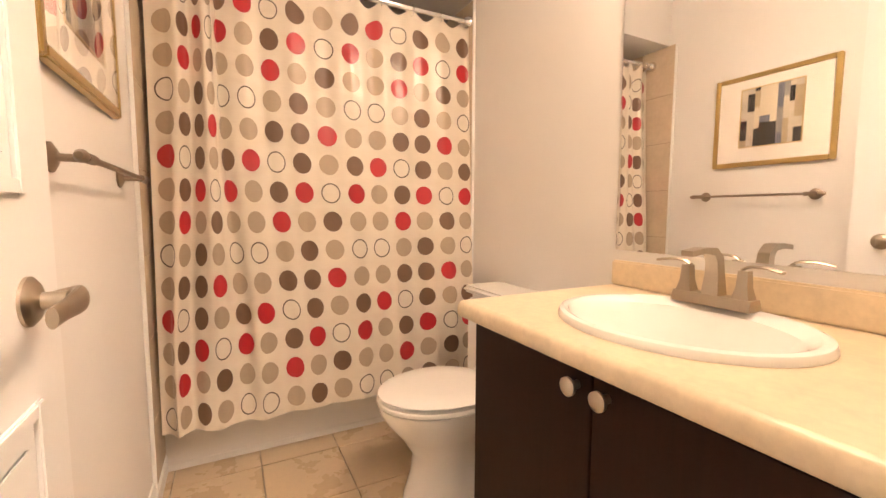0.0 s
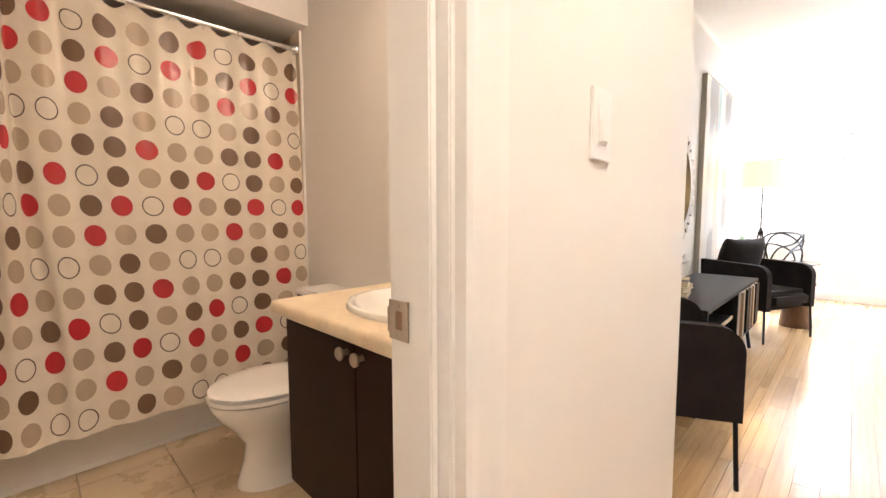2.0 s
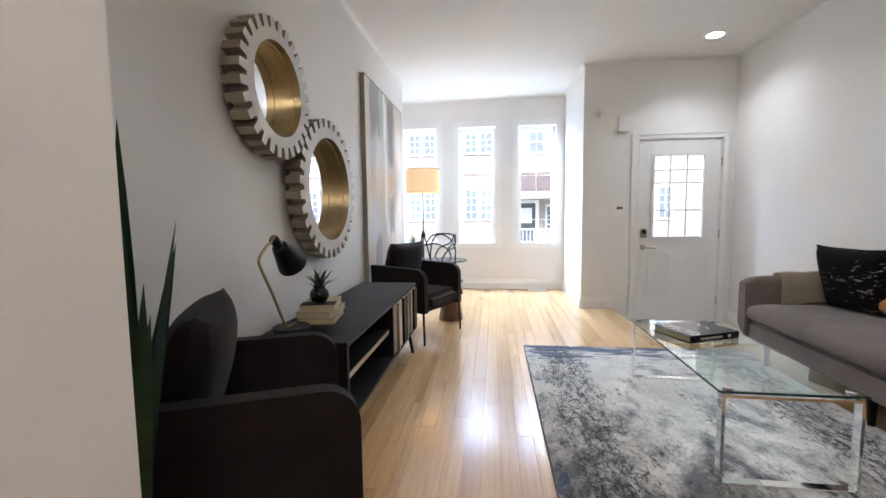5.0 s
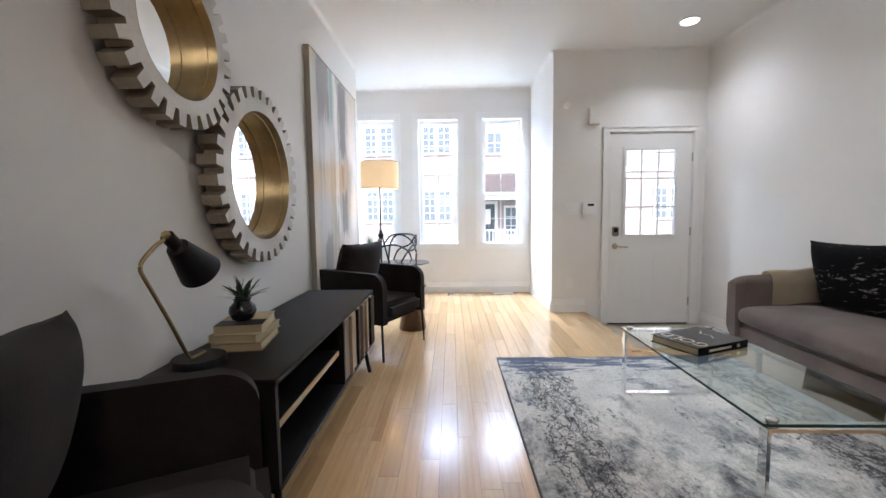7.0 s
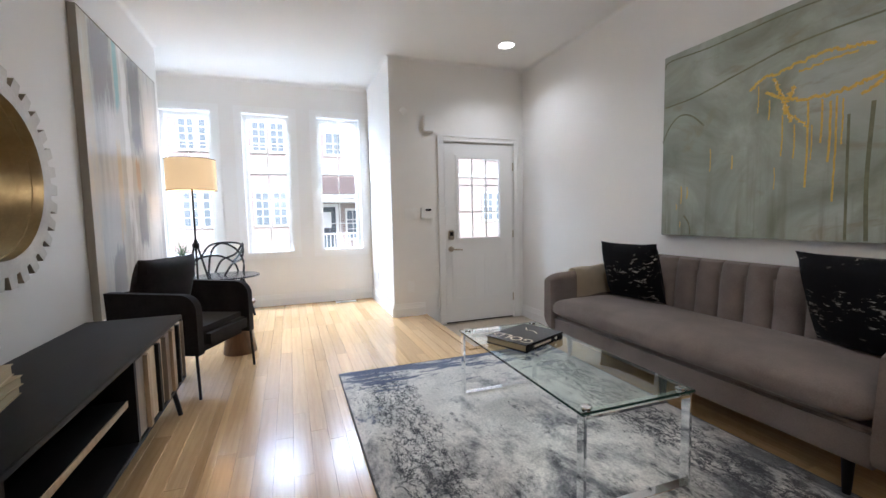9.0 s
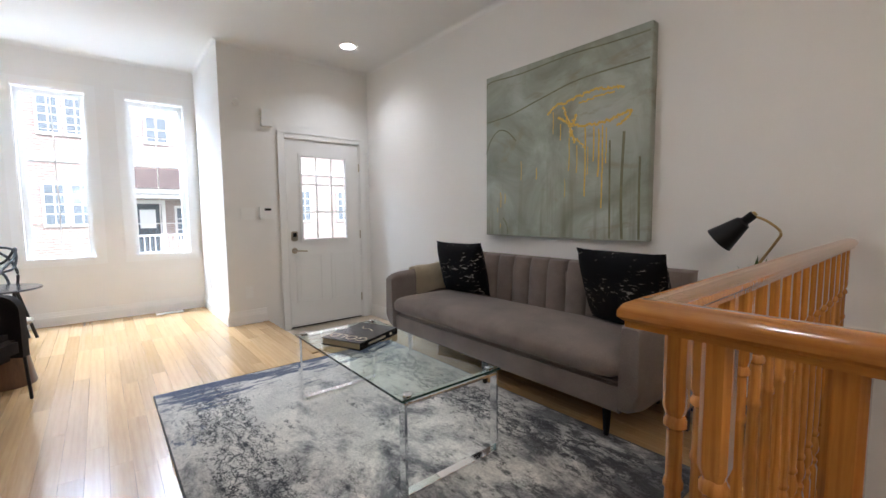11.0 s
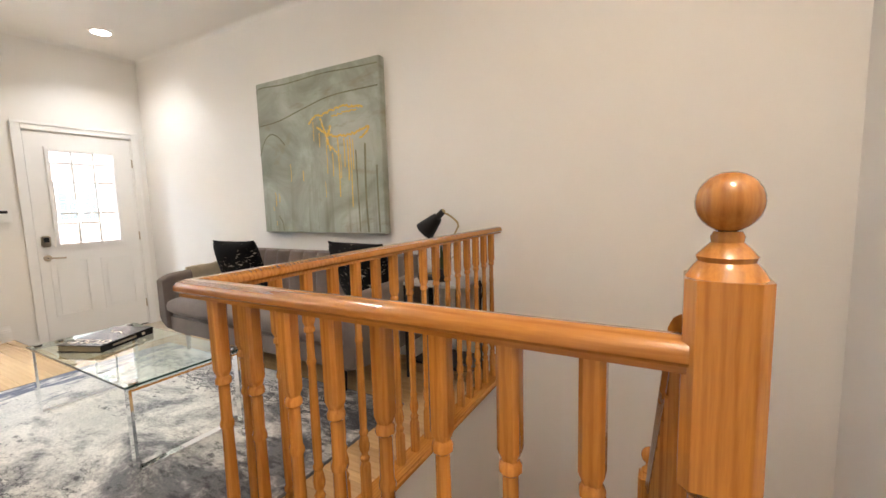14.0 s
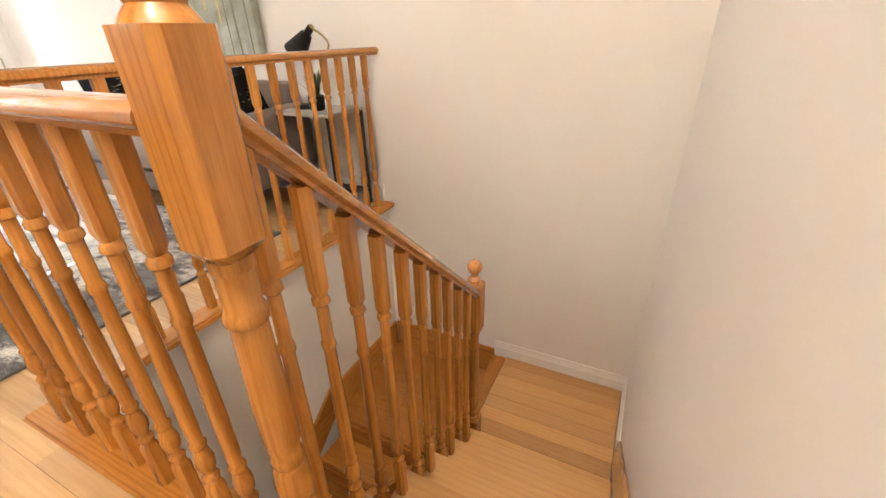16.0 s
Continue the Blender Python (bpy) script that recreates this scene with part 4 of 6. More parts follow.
def canvas_green():
    m, nt, b = nodes("green_abstract_paint")
    v = coords(nt)
    base = ramp(nt, noise_tex(nt, v, 2.2, 6, 0.6, 0.8), [(0.3, (0.18, 0.195, 0.145)), (0.5, (0.30, 0.32, 0.26)), (0.7, (0.44, 0.46, 0.42))])
    drip = ramp(nt, noise_tex(nt, coords(nt, (9, 9, 0.5)), 1.2, 5), [(0.52, (0, 0, 0)), (0.66, (0.6, 0.6, 0.6))])
    sep = nt.nodes.new("ShaderNodeSeparateXYZ")
    nt.links.new(v, sep.inputs[0])
    low = nt.nodes.new("ShaderNodeMapRange")
    low.inputs[1].default_value, low.inputs[2].default_value = 0.75, 0.0
    nt.links.new(sep.outputs[2], low.inputs[0])
    col = mixed(nt, mixed(nt, 1.0, drip, low.outputs[0], "MULTIPLY"), base, (0.10, 0.095, 0.035))
    warm = ramp(nt, noise_tex(nt, coords(nt, (1, 1, 2.4)), 1.7, 5, 0.6, 1.5), [(0.55, (0, 0, 0)), (0.66, (0.6, 0.6, 0.6))])
    col = mixed(nt, warm, col, (0.22, 0.19, 0.11))
    nt.links.new(col, b.inputs["Base Color"])
    b.inputs["Roughness"].default_value = 0.42
    bump(nt, b, noise_tex(nt, v, 90, 4), 0.25, 0.002)
    p = thing("canvas_painting", "large square grey-green abstract canvas with dripping gold strokes", "painting", pose(3.315, YS, 0.915))
    part("canvas", boxes((-0.655, 0.655, 0.002, 0.065, 0.0, 1.25), r=0.004), m, p)
    gold = mat("gold_leaf", (0.62, 0.40, 0.09), 0.35, 0.7, vary=0.25, scale=30, grain=90)
    random.seed(5)

    def stroke(ctrl, r, jitter=0.009):
        pts = []
        for q in curve_pts([(x - 0.05, 0.0665, z) for x, z in ctrl], 10):
            pts.append((q.x + random.uniform(-jitter, jitter), 0.0665, q.z + random.uniform(-jitter, jitter)))
        bmx = tube(pts, r, 6)
        for w in bmx.verts:
            w.co.y = 0.0655 + (w.co.y - 0.0665) * 0.12 + 0.001
        part("gold_stroke", bmx, gold, p, "dripping gold leaf stroke")
    stroke([(0.10, 0.85), (0.06, 0.90), (-0.02, 0.91), (-0.12, 0.93), (-0.25, 0.945), (-0.36, 0.935), (-0.44, 0.92)], 0.0085)
    stroke([(-0.14, 0.885), (-0.25, 0.90), (-0.38, 0.905)], 0.006)
    stroke([(0.02, 0.82), (-0.06, 0.775), (-0.15, 0.745), (-0.26, 0.735), (-0.36, 0.745), (-0.44, 0.765), (-0.50, 0.78)], 0.009)
    stroke([(-0.50, 0.78), (-0.46, 0.73), (-0.40, 0.70)], 0.008)
    stroke([(-0.02, 0.89), (-0.05, 0.82), (-0.08, 0.72), (-0.11, 0.64)], 0.009)
    stroke([(-0.12, 0.82), (-0.09, 0.76), (-0.09, 0.68)], 0.012, 0.012)
    stroke([(-0.10, 0.68), (-0.15, 0.64), (-0.19, 0.58)], 0.006)
    for x, za, zb, r in ((0.06, 0.87, 0.72, 0.003), (0.0, 0.78, 0.67, 0.004), (-0.07, 0.68, 0.46, 0.004), (-0.13, 0.62, 0.44, 0.004), (-0.19, 0.72, 0.28, 0.0055), (-0.21, 0.6, 0.42, 0.003), (-0.25, 0.72, 0.50, 0.005), (-0.285, 0.70, 0.40, 0.006), (-0.31, 0.72, 0.20, 0.005), (-0.335, 0.70, 0.48, 0.004),
                         (-0.04, 0.40, 0.28, 0.0025), (0.20, 0.50, 0.42, 0.004), (0.34, 0.56, 0.42, 0.003), (0.50, 0.33, 0.25, 0.004), (0.545, 0.34, 0.22, 0.004), (0.58, 0.22, 0.18, 0.003), (0.55, 0.1, 0.06, 0.003)):
        stroke([(x, za), (x - 0.003, (za + zb) / 2), (x, zb)], r, 0.0015)
    olive = mat("olive_glaze", (0.15, 0.15, 0.085), 0.5, vary=0.4, scale=9)
    for ctrl, r in (([(0.655, 0.66), (0.60, 0.76), (0.52, 0.82), (0.43, 0.80), (0.34, 0.72)], 0.006), ([(0.64, 0.90), (0.4, 0.92), (0.1, 0.985), (-0.2, 1.04), (-0.64, 1.05)], 0.006), ([(0.65, 1.17), (0.6, 1.21), (0.3, 1.20), (-0.1, 1.215), (-0.4, 1.205), (-0.64, 1.2)], 0.005),
                    ([(-0.41, 0.62), (-0.415, 0.3), (-0.42, 0.01)], 0.007), ([(-0.5, 0.66), (-0.49, 0.3), (-0.50, 0.01)], 0.010), ([(-0.60, 0.5), (-0.60, 0.3), (-0.605, 0.01)], 0.008), ([(0.47, 0.14), (0.43, 0.08), (0.42, 0.01)], 0.007)):
        pts = [(q.x, 0.066, q.z) for q in curve_pts([(x, 0.0, z) for x, z in ctrl], 8)]
        bmx = tube(pts, r, 6)
        for w in bmx.verts:
            w.co.y = 0.0652 + (w.co.y - 0.066) * 0.05
        part("olive_stroke", bmx, olive, p, "soft olive brush line")


canvas_green()


def canvas_tall():
    m, nt, b = nodes("streaked_abstract_paint")
    v = coords(nt)
    sep = nt.nodes.new("ShaderNodeSeparateXYZ")
    nt.links.new(v, sep.inputs[0])
    wob = noise_tex(nt, coords(nt, (7, 7, 1.6)), 1.6, 6, 0.65)

    def calc(op, a, c, k=0.0):
        q = nt.nodes.new("ShaderNodeMath")
        q.operation = op
        for sock, val in zip(q.inputs, (a, c, k)):
            if isinstance(val, (int, float)):
                sock.default_value = val
            else:
                nt.links.new(val, sock)
        return q.outputs[0]

    def patch(cx, cz, hx, hz, top=1.0):
        """A brushed area round a centre, with ragged upright edges."""
        dx = calc("DIVIDE", calc("ABSOLUTE", calc("SUBTRACT", sep.outputs[0], cx), 0.0), hx)
        dz = calc("DIVIDE", calc("ABSOLUTE", calc("SUBTRACT", sep.outputs[2], cz), 0.0), hz)
        far = calc("MULTIPLY_ADD", calc("SUBTRACT", wob, 0.5), 2.2, calc("MAXIMUM", dx, dz))
        return ramp(nt, far, [(0.72, (top, top, top)), (1.0, (0, 0, 0))])

    streak = noise_tex(nt, coords(nt, (5.0, 5, 0.6)), 1.4, 7, 0.65, 0.3)
    col = ramp(nt, streak, [(0.28, (0.15, 0.14, 0.125)), (0.42, (0.33, 0.31, 0.28)), (0.58, (0.52, 0.51, 0.48)), (0.75, (0.36, 0.35, 0.335))])
    for area, tone in (((-0.70, 1.0, 0.10, 1.3, 0.9), (0.46, 0.40, 0.29)), ((-0.45, 1.62, 0.17, 0.30, 0.9), (0.13, 0.12, 0.11)), ((-0.48, 0.45, 0.20, 0.55, 0.6), (0.36, 0.36, 0.36)),
                       ((-0.20, 1.66, 0.045, 0.30, 0.9), (0.13, 0.33, 0.37)), ((-0.07, 1.2, 0.07, 0.75, 0.9), (0.74, 0.73, 0.71)), ((0.16, 1.50, 0.13, 0.38, 0.95), (0.075, 0.08, 0.09)),
                       ((0.17, 0.62, 0.10, 0.22, 0.8), (0.06, 0.065, 0.075)), ((0.12, 0.95, 0.06, 0.14, 0.85), (0.36, 0.19, 0.06)), ((-0.26, 0.85, 0.05, 0.35, 0.6), (0.47, 0.33, 0.13)),
                       ((0.48, 1.1, 0.16, 0.8, 0.7), (0.60, 0.56, 0.50)), ((-0.40, 0.22, 0.14, 0.2, 0.8), (0.13, 0.14, 0.155))):
        col = mixed(nt, patch(*area), col, tone)
    nt.links.new(col, b.inputs["Base Color"])
    b.inputs["Roughness"].default_value = 0.3
    b.inputs["Coat Weight"].default_value, b.inputs["Coat Roughness"].default_value = 0.35, 0.04
    bump(nt, b, noise_tex(nt, coords(nt, (1, 1, 0.3)), 30, 4), 0.1, 0.002)
    p = thing("canvas_painting", "tall glossy abstract canvas streaked grey, cream, teal and charcoal", "painting", pose(5.46, YN, 0.485))
    part("canvas", boxes((-0.75, 0.75, -0.042, -0.004, 0.0, 1.85), r=0.003), m, p)
    part("edge_trim", boxes((-0.756, -0.7505, -0.045, -0.002, -0.003, 1.853), (-0.7505, 0.756, -0.045, -0.002, 1.8505, 1.853), r=0.001), mat("canvas_edge", (0.30, 0.27, 0.22), 0.6), p, "taupe painted canvas edge")


canvas_tall()

GEARFACE = mat("whitewashed_wood", (0.60, 0.58, 0.54), 0.55, vary=0.14, scale=7, grain=60, bumps=0.2)
GEARSIDE = mat("silvered_wood", (0.30, 0.25, 0.18), 0.45, 0.35, vary=0.2, scale=9, grain=50)
GOLDRIM = mat("antique_gold_rim", (0.40, 0.31, 0.16), 0.34, 0.85, vary=0.18, scale=8)


def gear_mirror(x, z, ro, ri, teeth, label):
    """A toothed ring of wood, with a recessed round mirror in it."""
    g = thing("gear_mirror", label, "mirror", pose(x, YN, z), "gear mirrors on the wall")
    depth, tooth = 0.12, 0.052
    ang, rad = [], []
    for k in range(teeth):
        for f, r in ((0.0, ro - tooth), (0.26, ro - tooth), (0.36, ro), (0.86, ro), (0.96, ro - tooth)):
            ang.append(2 * math.pi * (k + f) / teeth), rad.append(r)
    n = len(ang)
    bm = bmesh.new()
    rings = []
    for y, rr, inner in ((-0.034, None, 0), (-depth, None, 0), (-depth, ri, 1), (-0.02, ri, 1)):
        rings.append([bm.verts.new(((rr or rad[q]) * math.cos(ang[q]), y, (rr or rad[q]) * math.sin(ang[q]))) for q in range(n)])
    for a, b, mi in ((rings[0], rings[1], 1), (rings[1], rings[2], 0)):
        for q in range(n):
            f = bm.faces.new((a[q], a[(q + 1) % n], b[(q + 1) % n], b[q]))
            f.material_index = mi
    part("toothed_ring", bm, [GEARFACE, GEARSIDE], g, "whitewashed wooden gear ring with silvered teeth")
    bm = bmesh.new()
    n2 = 64
    prof = [(ri, -depth - 0.001), (ri, -0.082), (ri - 0.004, -0.080), (ri - 0.004, -0.074), (ri, -0.072), (ri, -0.02)]
    rr = [[bm.verts.new((r * math.cos(2 * math.pi * q / n2), y, r * math.sin(2 * math.pi * q / n2))) for q in range(n2)] for r, y in prof]
    for a, b in zip(rr, rr[1:]):
        for q in range(n2):
            bm.faces.new((a[q], a[(q + 1) % n2], b[(q + 1) % n2], b[q]))
    part("inner_rim", bm, GOLDRIM, g, "antique gold inner rim")
    part("backing", lathe([(ri + 0.01, 0.001), (ri + 0.01, 0.018)], 64), GEARSIDE, g, "dark wooden backing", at=pose(0, 0, 0, 90, 0, 0))
    bm = bmesh.new()
    vs = [bm.verts.new((ri * math.cos(2 * math.pi * q / n2), -0.021, ri * math.sin(2 * math.pi * q / n2))) for q in range(n2)]
    bm.faces.new(vs)
    part("mirror_glass", bm, MIRROR, g, "round mirror glass", smooth=False)


gear_mirror(3.70, 1.268, 0.44, 0.325, 32, "lower round mirror in a whitewashed wooden gear frame")
gear_mirror(3.085, 1.718, 0.33, 0.225, 28, "upper round mirror in a whitewashed wooden gear frame")

SLATS = [wood("slat_pale", (0.50, 0.40, 0.27), (0.36, 0.27, 0.17), "z", 0.5, 1.0, 0.0, 0.0), wood("slat_grey", (0.25, 0.20, 0.15), (0.15, 0.12, 0.09), "z", 0.5, 1.0, 0.0, 0.0), wood("slat_mid", (0.36, 0.27, 0.17), (0.24, 0.17, 0.10), "z", 0.5, 1.0, 0.0, 0.0)]


def console():
    c = thing("media_console", "black wooden media console with open shelves and slatted doors", "cabinet", pose(2.755, 0.113, 0))
    L, D, z0, z1 = 1.575, 0.44, 0.20, 0.562
    part("top", boxes((0, L, 0, D, z1 - 0.022, z1), r=0.003), BLACKWOOD, c)
    part("bottom", boxes((0, L, 0, D, z0, z0 + 0.02), r=0.002), BLACKWOOD, c)
    for x in (0.0, 0.80, L - 0.022):
        part("side_panel", boxes((x, x + 0.022, 0.002, D - 0.002, z0 + 0.02, z1 - 0.022)), BLACKWOOD, c)
    part("back_panel", boxes((0.022, L - 0.022, D - 0.012, D - 0.002, z0 + 0.02, z1 - 0.022)), BLACKWOOD, c)
    sh = part("shelf", boxes((0.022, 0.80, 0.03, D - 0.012, 0.375, 0.393)), BLACKWOOD, c)
    part("shelf_edge", boxes((0.03, 0.79, 0.026, 0.03, 0.372, 0.396)), SLATS[0], sh, "pale wooden shelf edge")
    x = 0.825
    widths = (0.085, 0.03, 0.12, 0.035, 0.10, 0.03, 0.085, 0.05, 0.07, 0.03, 0.07)
    k = 0
    for di in range(2):
        d = part("slatted_door", boxes((x, x + 0.352, 0.012, 0.02, z0 + 0.024, z1 - 0.026)), BLACKWOOD, c)
        xx = x + 0.004
        while xx < x + 0.345:
            w = min(widths[k % len(widths)], x + 0.348 - xx)
            depth = (0.004, -0.012, 0.002, -0.012)[k % 4]
            part("slat", boxes((xx, xx + w - 0.002, depth, 0.012, z0 + 0.026, z1 - 0.028), r=0.0015, seg=1), (SLATS[1], SLATS[2], SLATS[0], BLACKWOOD, SLATS[0], SLATS[1])[k % 6], d)
            xx += w
            k += 1
        x += 0.356
    for lx, sx in ((0.10, -1), (L - 0.10, 1)):
        for ly, sy in ((0.05, -1), (D - 0.05, 1)):
            part("leg", tube([(lx, ly, z0 + 0.002), (lx + sx * 0.06, ly + sy * 0.02, 0.004)], 0.013, 10), BLACK, c)


console()


def desk_lamp(at, group, turn_label):
    d = thing("desk_lamp", turn_label, "lamp", at, group)
    part("base", lathe([(0.085, 0.0), (0.085, 0.022), (0.082, 0.026), (0.01, 0.027)], 32), BLACK, d)
    part("arm", tube(curve_pts([(0.03, 0.0, 0.030), (-0.02, 0.0, 0.030), (-0.05, 0.0, 0.045), (-0.125, 0.0, 0.19), (-0.20, 0.0, 0.325), (-0.21, 0.0, 0.35), (-0.20, 0.0, 0.375), (-0.15, 0.0, 0.415), (-0.10, 0.0, 0.435)], 6), 0.006, 10), BRASS, d, "aged brass tube arm")
    sh = part("shade", lathe([(0.018, -0.01), (0.0205, -0.008), (0.021, 0.038), (0.026, 0.042), (0.034, 0.046), (0.069, 0.178), (0.0678, 0.178), (0.031, 0.048), (0.016, 0.038)], 32), BLACK, d, "black metal cone shade", at=pose(-0.10, 0.0, 0.435, 0, 133, 0))
    part("joint", lathe([(0.012, -0.02), (0.014, 0.0), (0.012, 0.01)], 14), BRASS, sh)
    part("bulb", lathe([(0.010, 0.038), (0.016, 0.06), (0.022, 0.085), (0.016, 0.105), (0.004, 0.11)], 16), mat("frosted_bulb", (0.8, 0.8, 0.78), 0.3, bumps=0), sh)
    return d


desk_lamp(pose(2.91, 0.44, 0.562, 0, 0, -6), "matching desk lamps", "black desk lamp with bent brass arm, on the media console")
desk_lamp(pose(2.235, -2.93, 0.632, 0, 0, 4), "matching desk lamps", "black desk lamp with bent brass arm, on the side table")

COVERS = [mat("olive_cover", (0.30, 0.24, 0.13), 0.7), mat("tan_cover", (0.42, 0.34, 0.20), 0.7), mat("cream_cover", (0.52, 0.44, 0.28), 0.7)]
for k, (w, d, h, rz) in enumerate(((0.25, 0.18, 0.032, 3), (0.24, 0.175, 0.03, -4), (0.235, 0.17, 0.034, 6))):
    z = 0.5622 + (0, 0.0325, 0.063)[k]
    b = thing("book", "worn hardcover book in a stack on the console", "book", pose(3.15, 0.392, z, 0, 0, rz + 6), "books on the console")
    part("cover", boxes((-w / 2, w / 2, -d / 2, d / 2, 0, 0.003), (-w / 2, w / 2, -d / 2, d / 2, h - 0.003, h), (-w / 2, w / 2, d / 2 - 0.003, d / 2, 0.003, h - 0.003), r=0.0008, seg=1), COVERS[k], b)
    part("page_block", boxes((-w / 2 + 0.005, w / 2 - 0.005, -d / 2 + 0.004, d / 2 - 0.003, 0.003, h - 0.003)), PAPER, b)
    if k == 2:
        part("cover_block", boxes((-w / 2, -0.03, -d / 2, d / 2, h, h + 0.0006)), BLACK, b, "black cover panel")

LEAF = mat("plant_leaf", (0.055, 0.11, 0.035), 0.45, vary=0.3, scale=20)
DARKLEAF = mat("dark_leaf", (0.03, 0.075, 0.035), 0.4, vary=0.35, scale=14)


def blade(length, width, lean, az, twist=0.0, n=7, thick=0.0012):
    """One pointed, arching leaf that starts at the origin."""
    bm = bmesh.new()
    rows = []
    for k in range(n + 1):
        t = k / n
        out, up = math.sin(lean) * length * t + 0.25 * lean * length * t * t, math.cos(lean) * length * t - 0.28 * lean * length * t * t
        w = width * (0.55 + 0.9 * t - 1.45 * t ** 3) if k < n else 0.0004
        c, s = math.cos(az), math.sin(az)
        row = []
        for q in (-1, 0, 1):
            row.append(bm.verts.new((c * out - s * q * w / 2, s * out + c * q * w / 2, up + abs(q) * w * 0.12)))
        rows.append(row)
    for a, b in zip(rows, rows[1:]):
        for q in (0, 1):
            bm.faces.new((a[q], a[q + 1], b[q + 1], b[q]))
    bmesh.ops.solidify(bm, geom=bm.faces[:], thickness=thick)
    return bm


def pot_plant(name, label, at, pot_prof, pot_mat, soil_z, soil_r, count, length, width, leaf_mat, seed, lean=(0.15, 0.95)):
    p = thing(name, label, "plant", at)
    pot = part("pot", lathe(pot_prof, 28), pot_mat, p)
    part("soil", lathe([(soil_r, soil_z - 0.01), (soil_r, soil_z)], 20), SUB, pot)
    random.seed(seed)
    for k in range(count):
        bm = blade(length * random.uniform(0.7, 1.1), width * random.uniform(0.8, 1.2), random.uniform(*lean), 2.4 * k + random.uniform(-0.3, 0.3))
        part("leaf", bm, leaf_mat, p, at=pose(random.uniform(-1, 1) * soil_r * 0.4, random.uniform(-1, 1) * soil_r * 0.4, soil_z - 0.004))


GLOSSBLACK = mat("black_glaze", (0.012, 0.012, 0.013), 0.12, vary=0.1, bumps=0)
pot_plant("potted_succulent", "small spiky succulent in a round black glazed pot, on books", pose(3.115, 0.388, 0.66), [(0.024, 0.0), (0.040, 0.010), (0.050, 0.034), (0.046, 0.056), (0.032, 0.070), (0.029, 0.078), (0.033, 0.083), (0.029, 0.083), (0.027, 0.073)], GLOSSBLACK, 0.077, 0.027, 38, 0.108, 0.017, LEAF, 3)
pot_plant("snake_plant", "tall dark green snake plant in a black pot in the corner", pose(1.74, 0.19, 0.0), [(0.08, 0.0), (0.10, 0.02), (0.115, 0.30), (0.11, 0.31), (0.105, 0.30), (0.10, 0.27)], BLACK, 0.27, 0.10, 9, 0.95, 0.055, DARKLEAF, 11, (0.03, 0.2))


def armchair(at, label, pillow_label):
    a = thing("armchair", label, "armchair", at, "charcoal armchairs")
    w, d = 0.305, 0.285
    part("seat", boxes((-w + 0.057, w - 0.057, -d + 0.06, d + 0.012, 0.27, 0.425), r=0.045, seg=5), VELVET, a)
    shell = boxes((-w + 0.02, w - 0.02, -d, -d + 0.065, 0.27, 0.64), r=0.03, seg=3)
    for v in shell.verts:
        if v.co.z > 0.45:
            v.co.y -= 0.10 * (v.co.z - 0.45)
    part("backrest", shell, VELVET, a)
    for s in (-1, 1):
        x0, x1 = sorted((s * w, s * (w - 0.055)))
        R, zt = 0.10, 0.64
        prof = [(-d, 0.27), (d, 0.27)] + [(d - R + R * math.cos(q * math.pi / 16), zt - R + R * math.sin(q * math.pi / 16)) for q in range(9)] + [(-d - 0.02, zt + 0.012)]
        part("arm", soften(extrude_profile(prof, x0, x1, "x"), 0.014, 3), VELVET, a)
        leg = [(s * (w - 0.012), d - 0.022, 0.29), (s * (w - 0.004), d - 0.008, 0.0)]
        part("leg", tube(leg, 0.009, 8), BLACK, a)
        part("leg", tube([(s * (w - 0.03), -d + 0.04, 0.29), (s * (w - 0.015), -d - 0.02, 0.0)], 0.009, 8), BLACK, a)
    p = thing("back_pillow", pillow_label, "pillow", at @ pose(0.0, -d + 0.125, 0.645, 76, 0, 0), "armchair pillows")
    part("cover", cushion(0.50, 0.42, 0.19, 18, 0.42), VELVET, p)


armchair(pose(4.863, 0.197, 0, 0, 0, 154.6), "charcoal velvet armchair with rounded arms beside the console", "charcoal velvet back pillow on an armchair")
armchair(pose(2.295, 0.25, 0, 0, 0, -152.7), "charcoal velvet armchair with rounded arms near the hall corner", "charcoal velvet back pillow on an armchair")


def side_table():
    t = thing("side_table", "small black side table with a grey stone top", "side table", pose(2.13, -2.91, 0))
    part("top", boxes((-0.20, 0.20, -0.165, 0.165, 0.612, 0.632), r=0.003), mat("grey_stone", (0.42, 0.40, 0.37), 0.3, vary=0.15, scale=8), t, "grey stone top")
    for sx in (-1, 1):
        for sy in (-1, 1):
            x, y = sx * 0.187, sy * 0.152
            part("leg", boxes((x - 0.012, x + 0.012, y - 0.012, y + 0.012, 0, 0.612), r=0.002), BLACK, t)
    part("lower_shelf", boxes((-0.175, 0.175, -0.14, 0.14, 0.10, 0.115)), BLACK, t)


side_table()
pot_plant("potted_plant", "leafy green plant in a small black pot on the side table", pose(2.10, -2.86, 0.632), [(0.035, 0.0), (0.045, 0.01), (0.05, 0.08), (0.047, 0.085), (0.042, 0.08)], BLACK, 0.078, 0.04, 16, 0.19, 0.022, LEAF, 8, (0.1, 0.8))
cord = thing("power_cord", "black lamp cord hanging behind the side table", "cord", pose(1.93, -3.04, 0.0))
part("cord", tube(curve_pts([(0.0, 0.0, 0.62), (-0.03, 0.02, 0.55), (0.02, 0.0, 0.35), (-0.01, 0.02, 0.1), (0.05, 0.04, 0.006), (0.25, 0.10, 0.006)]), 0.004, 6), BLACK, cord)


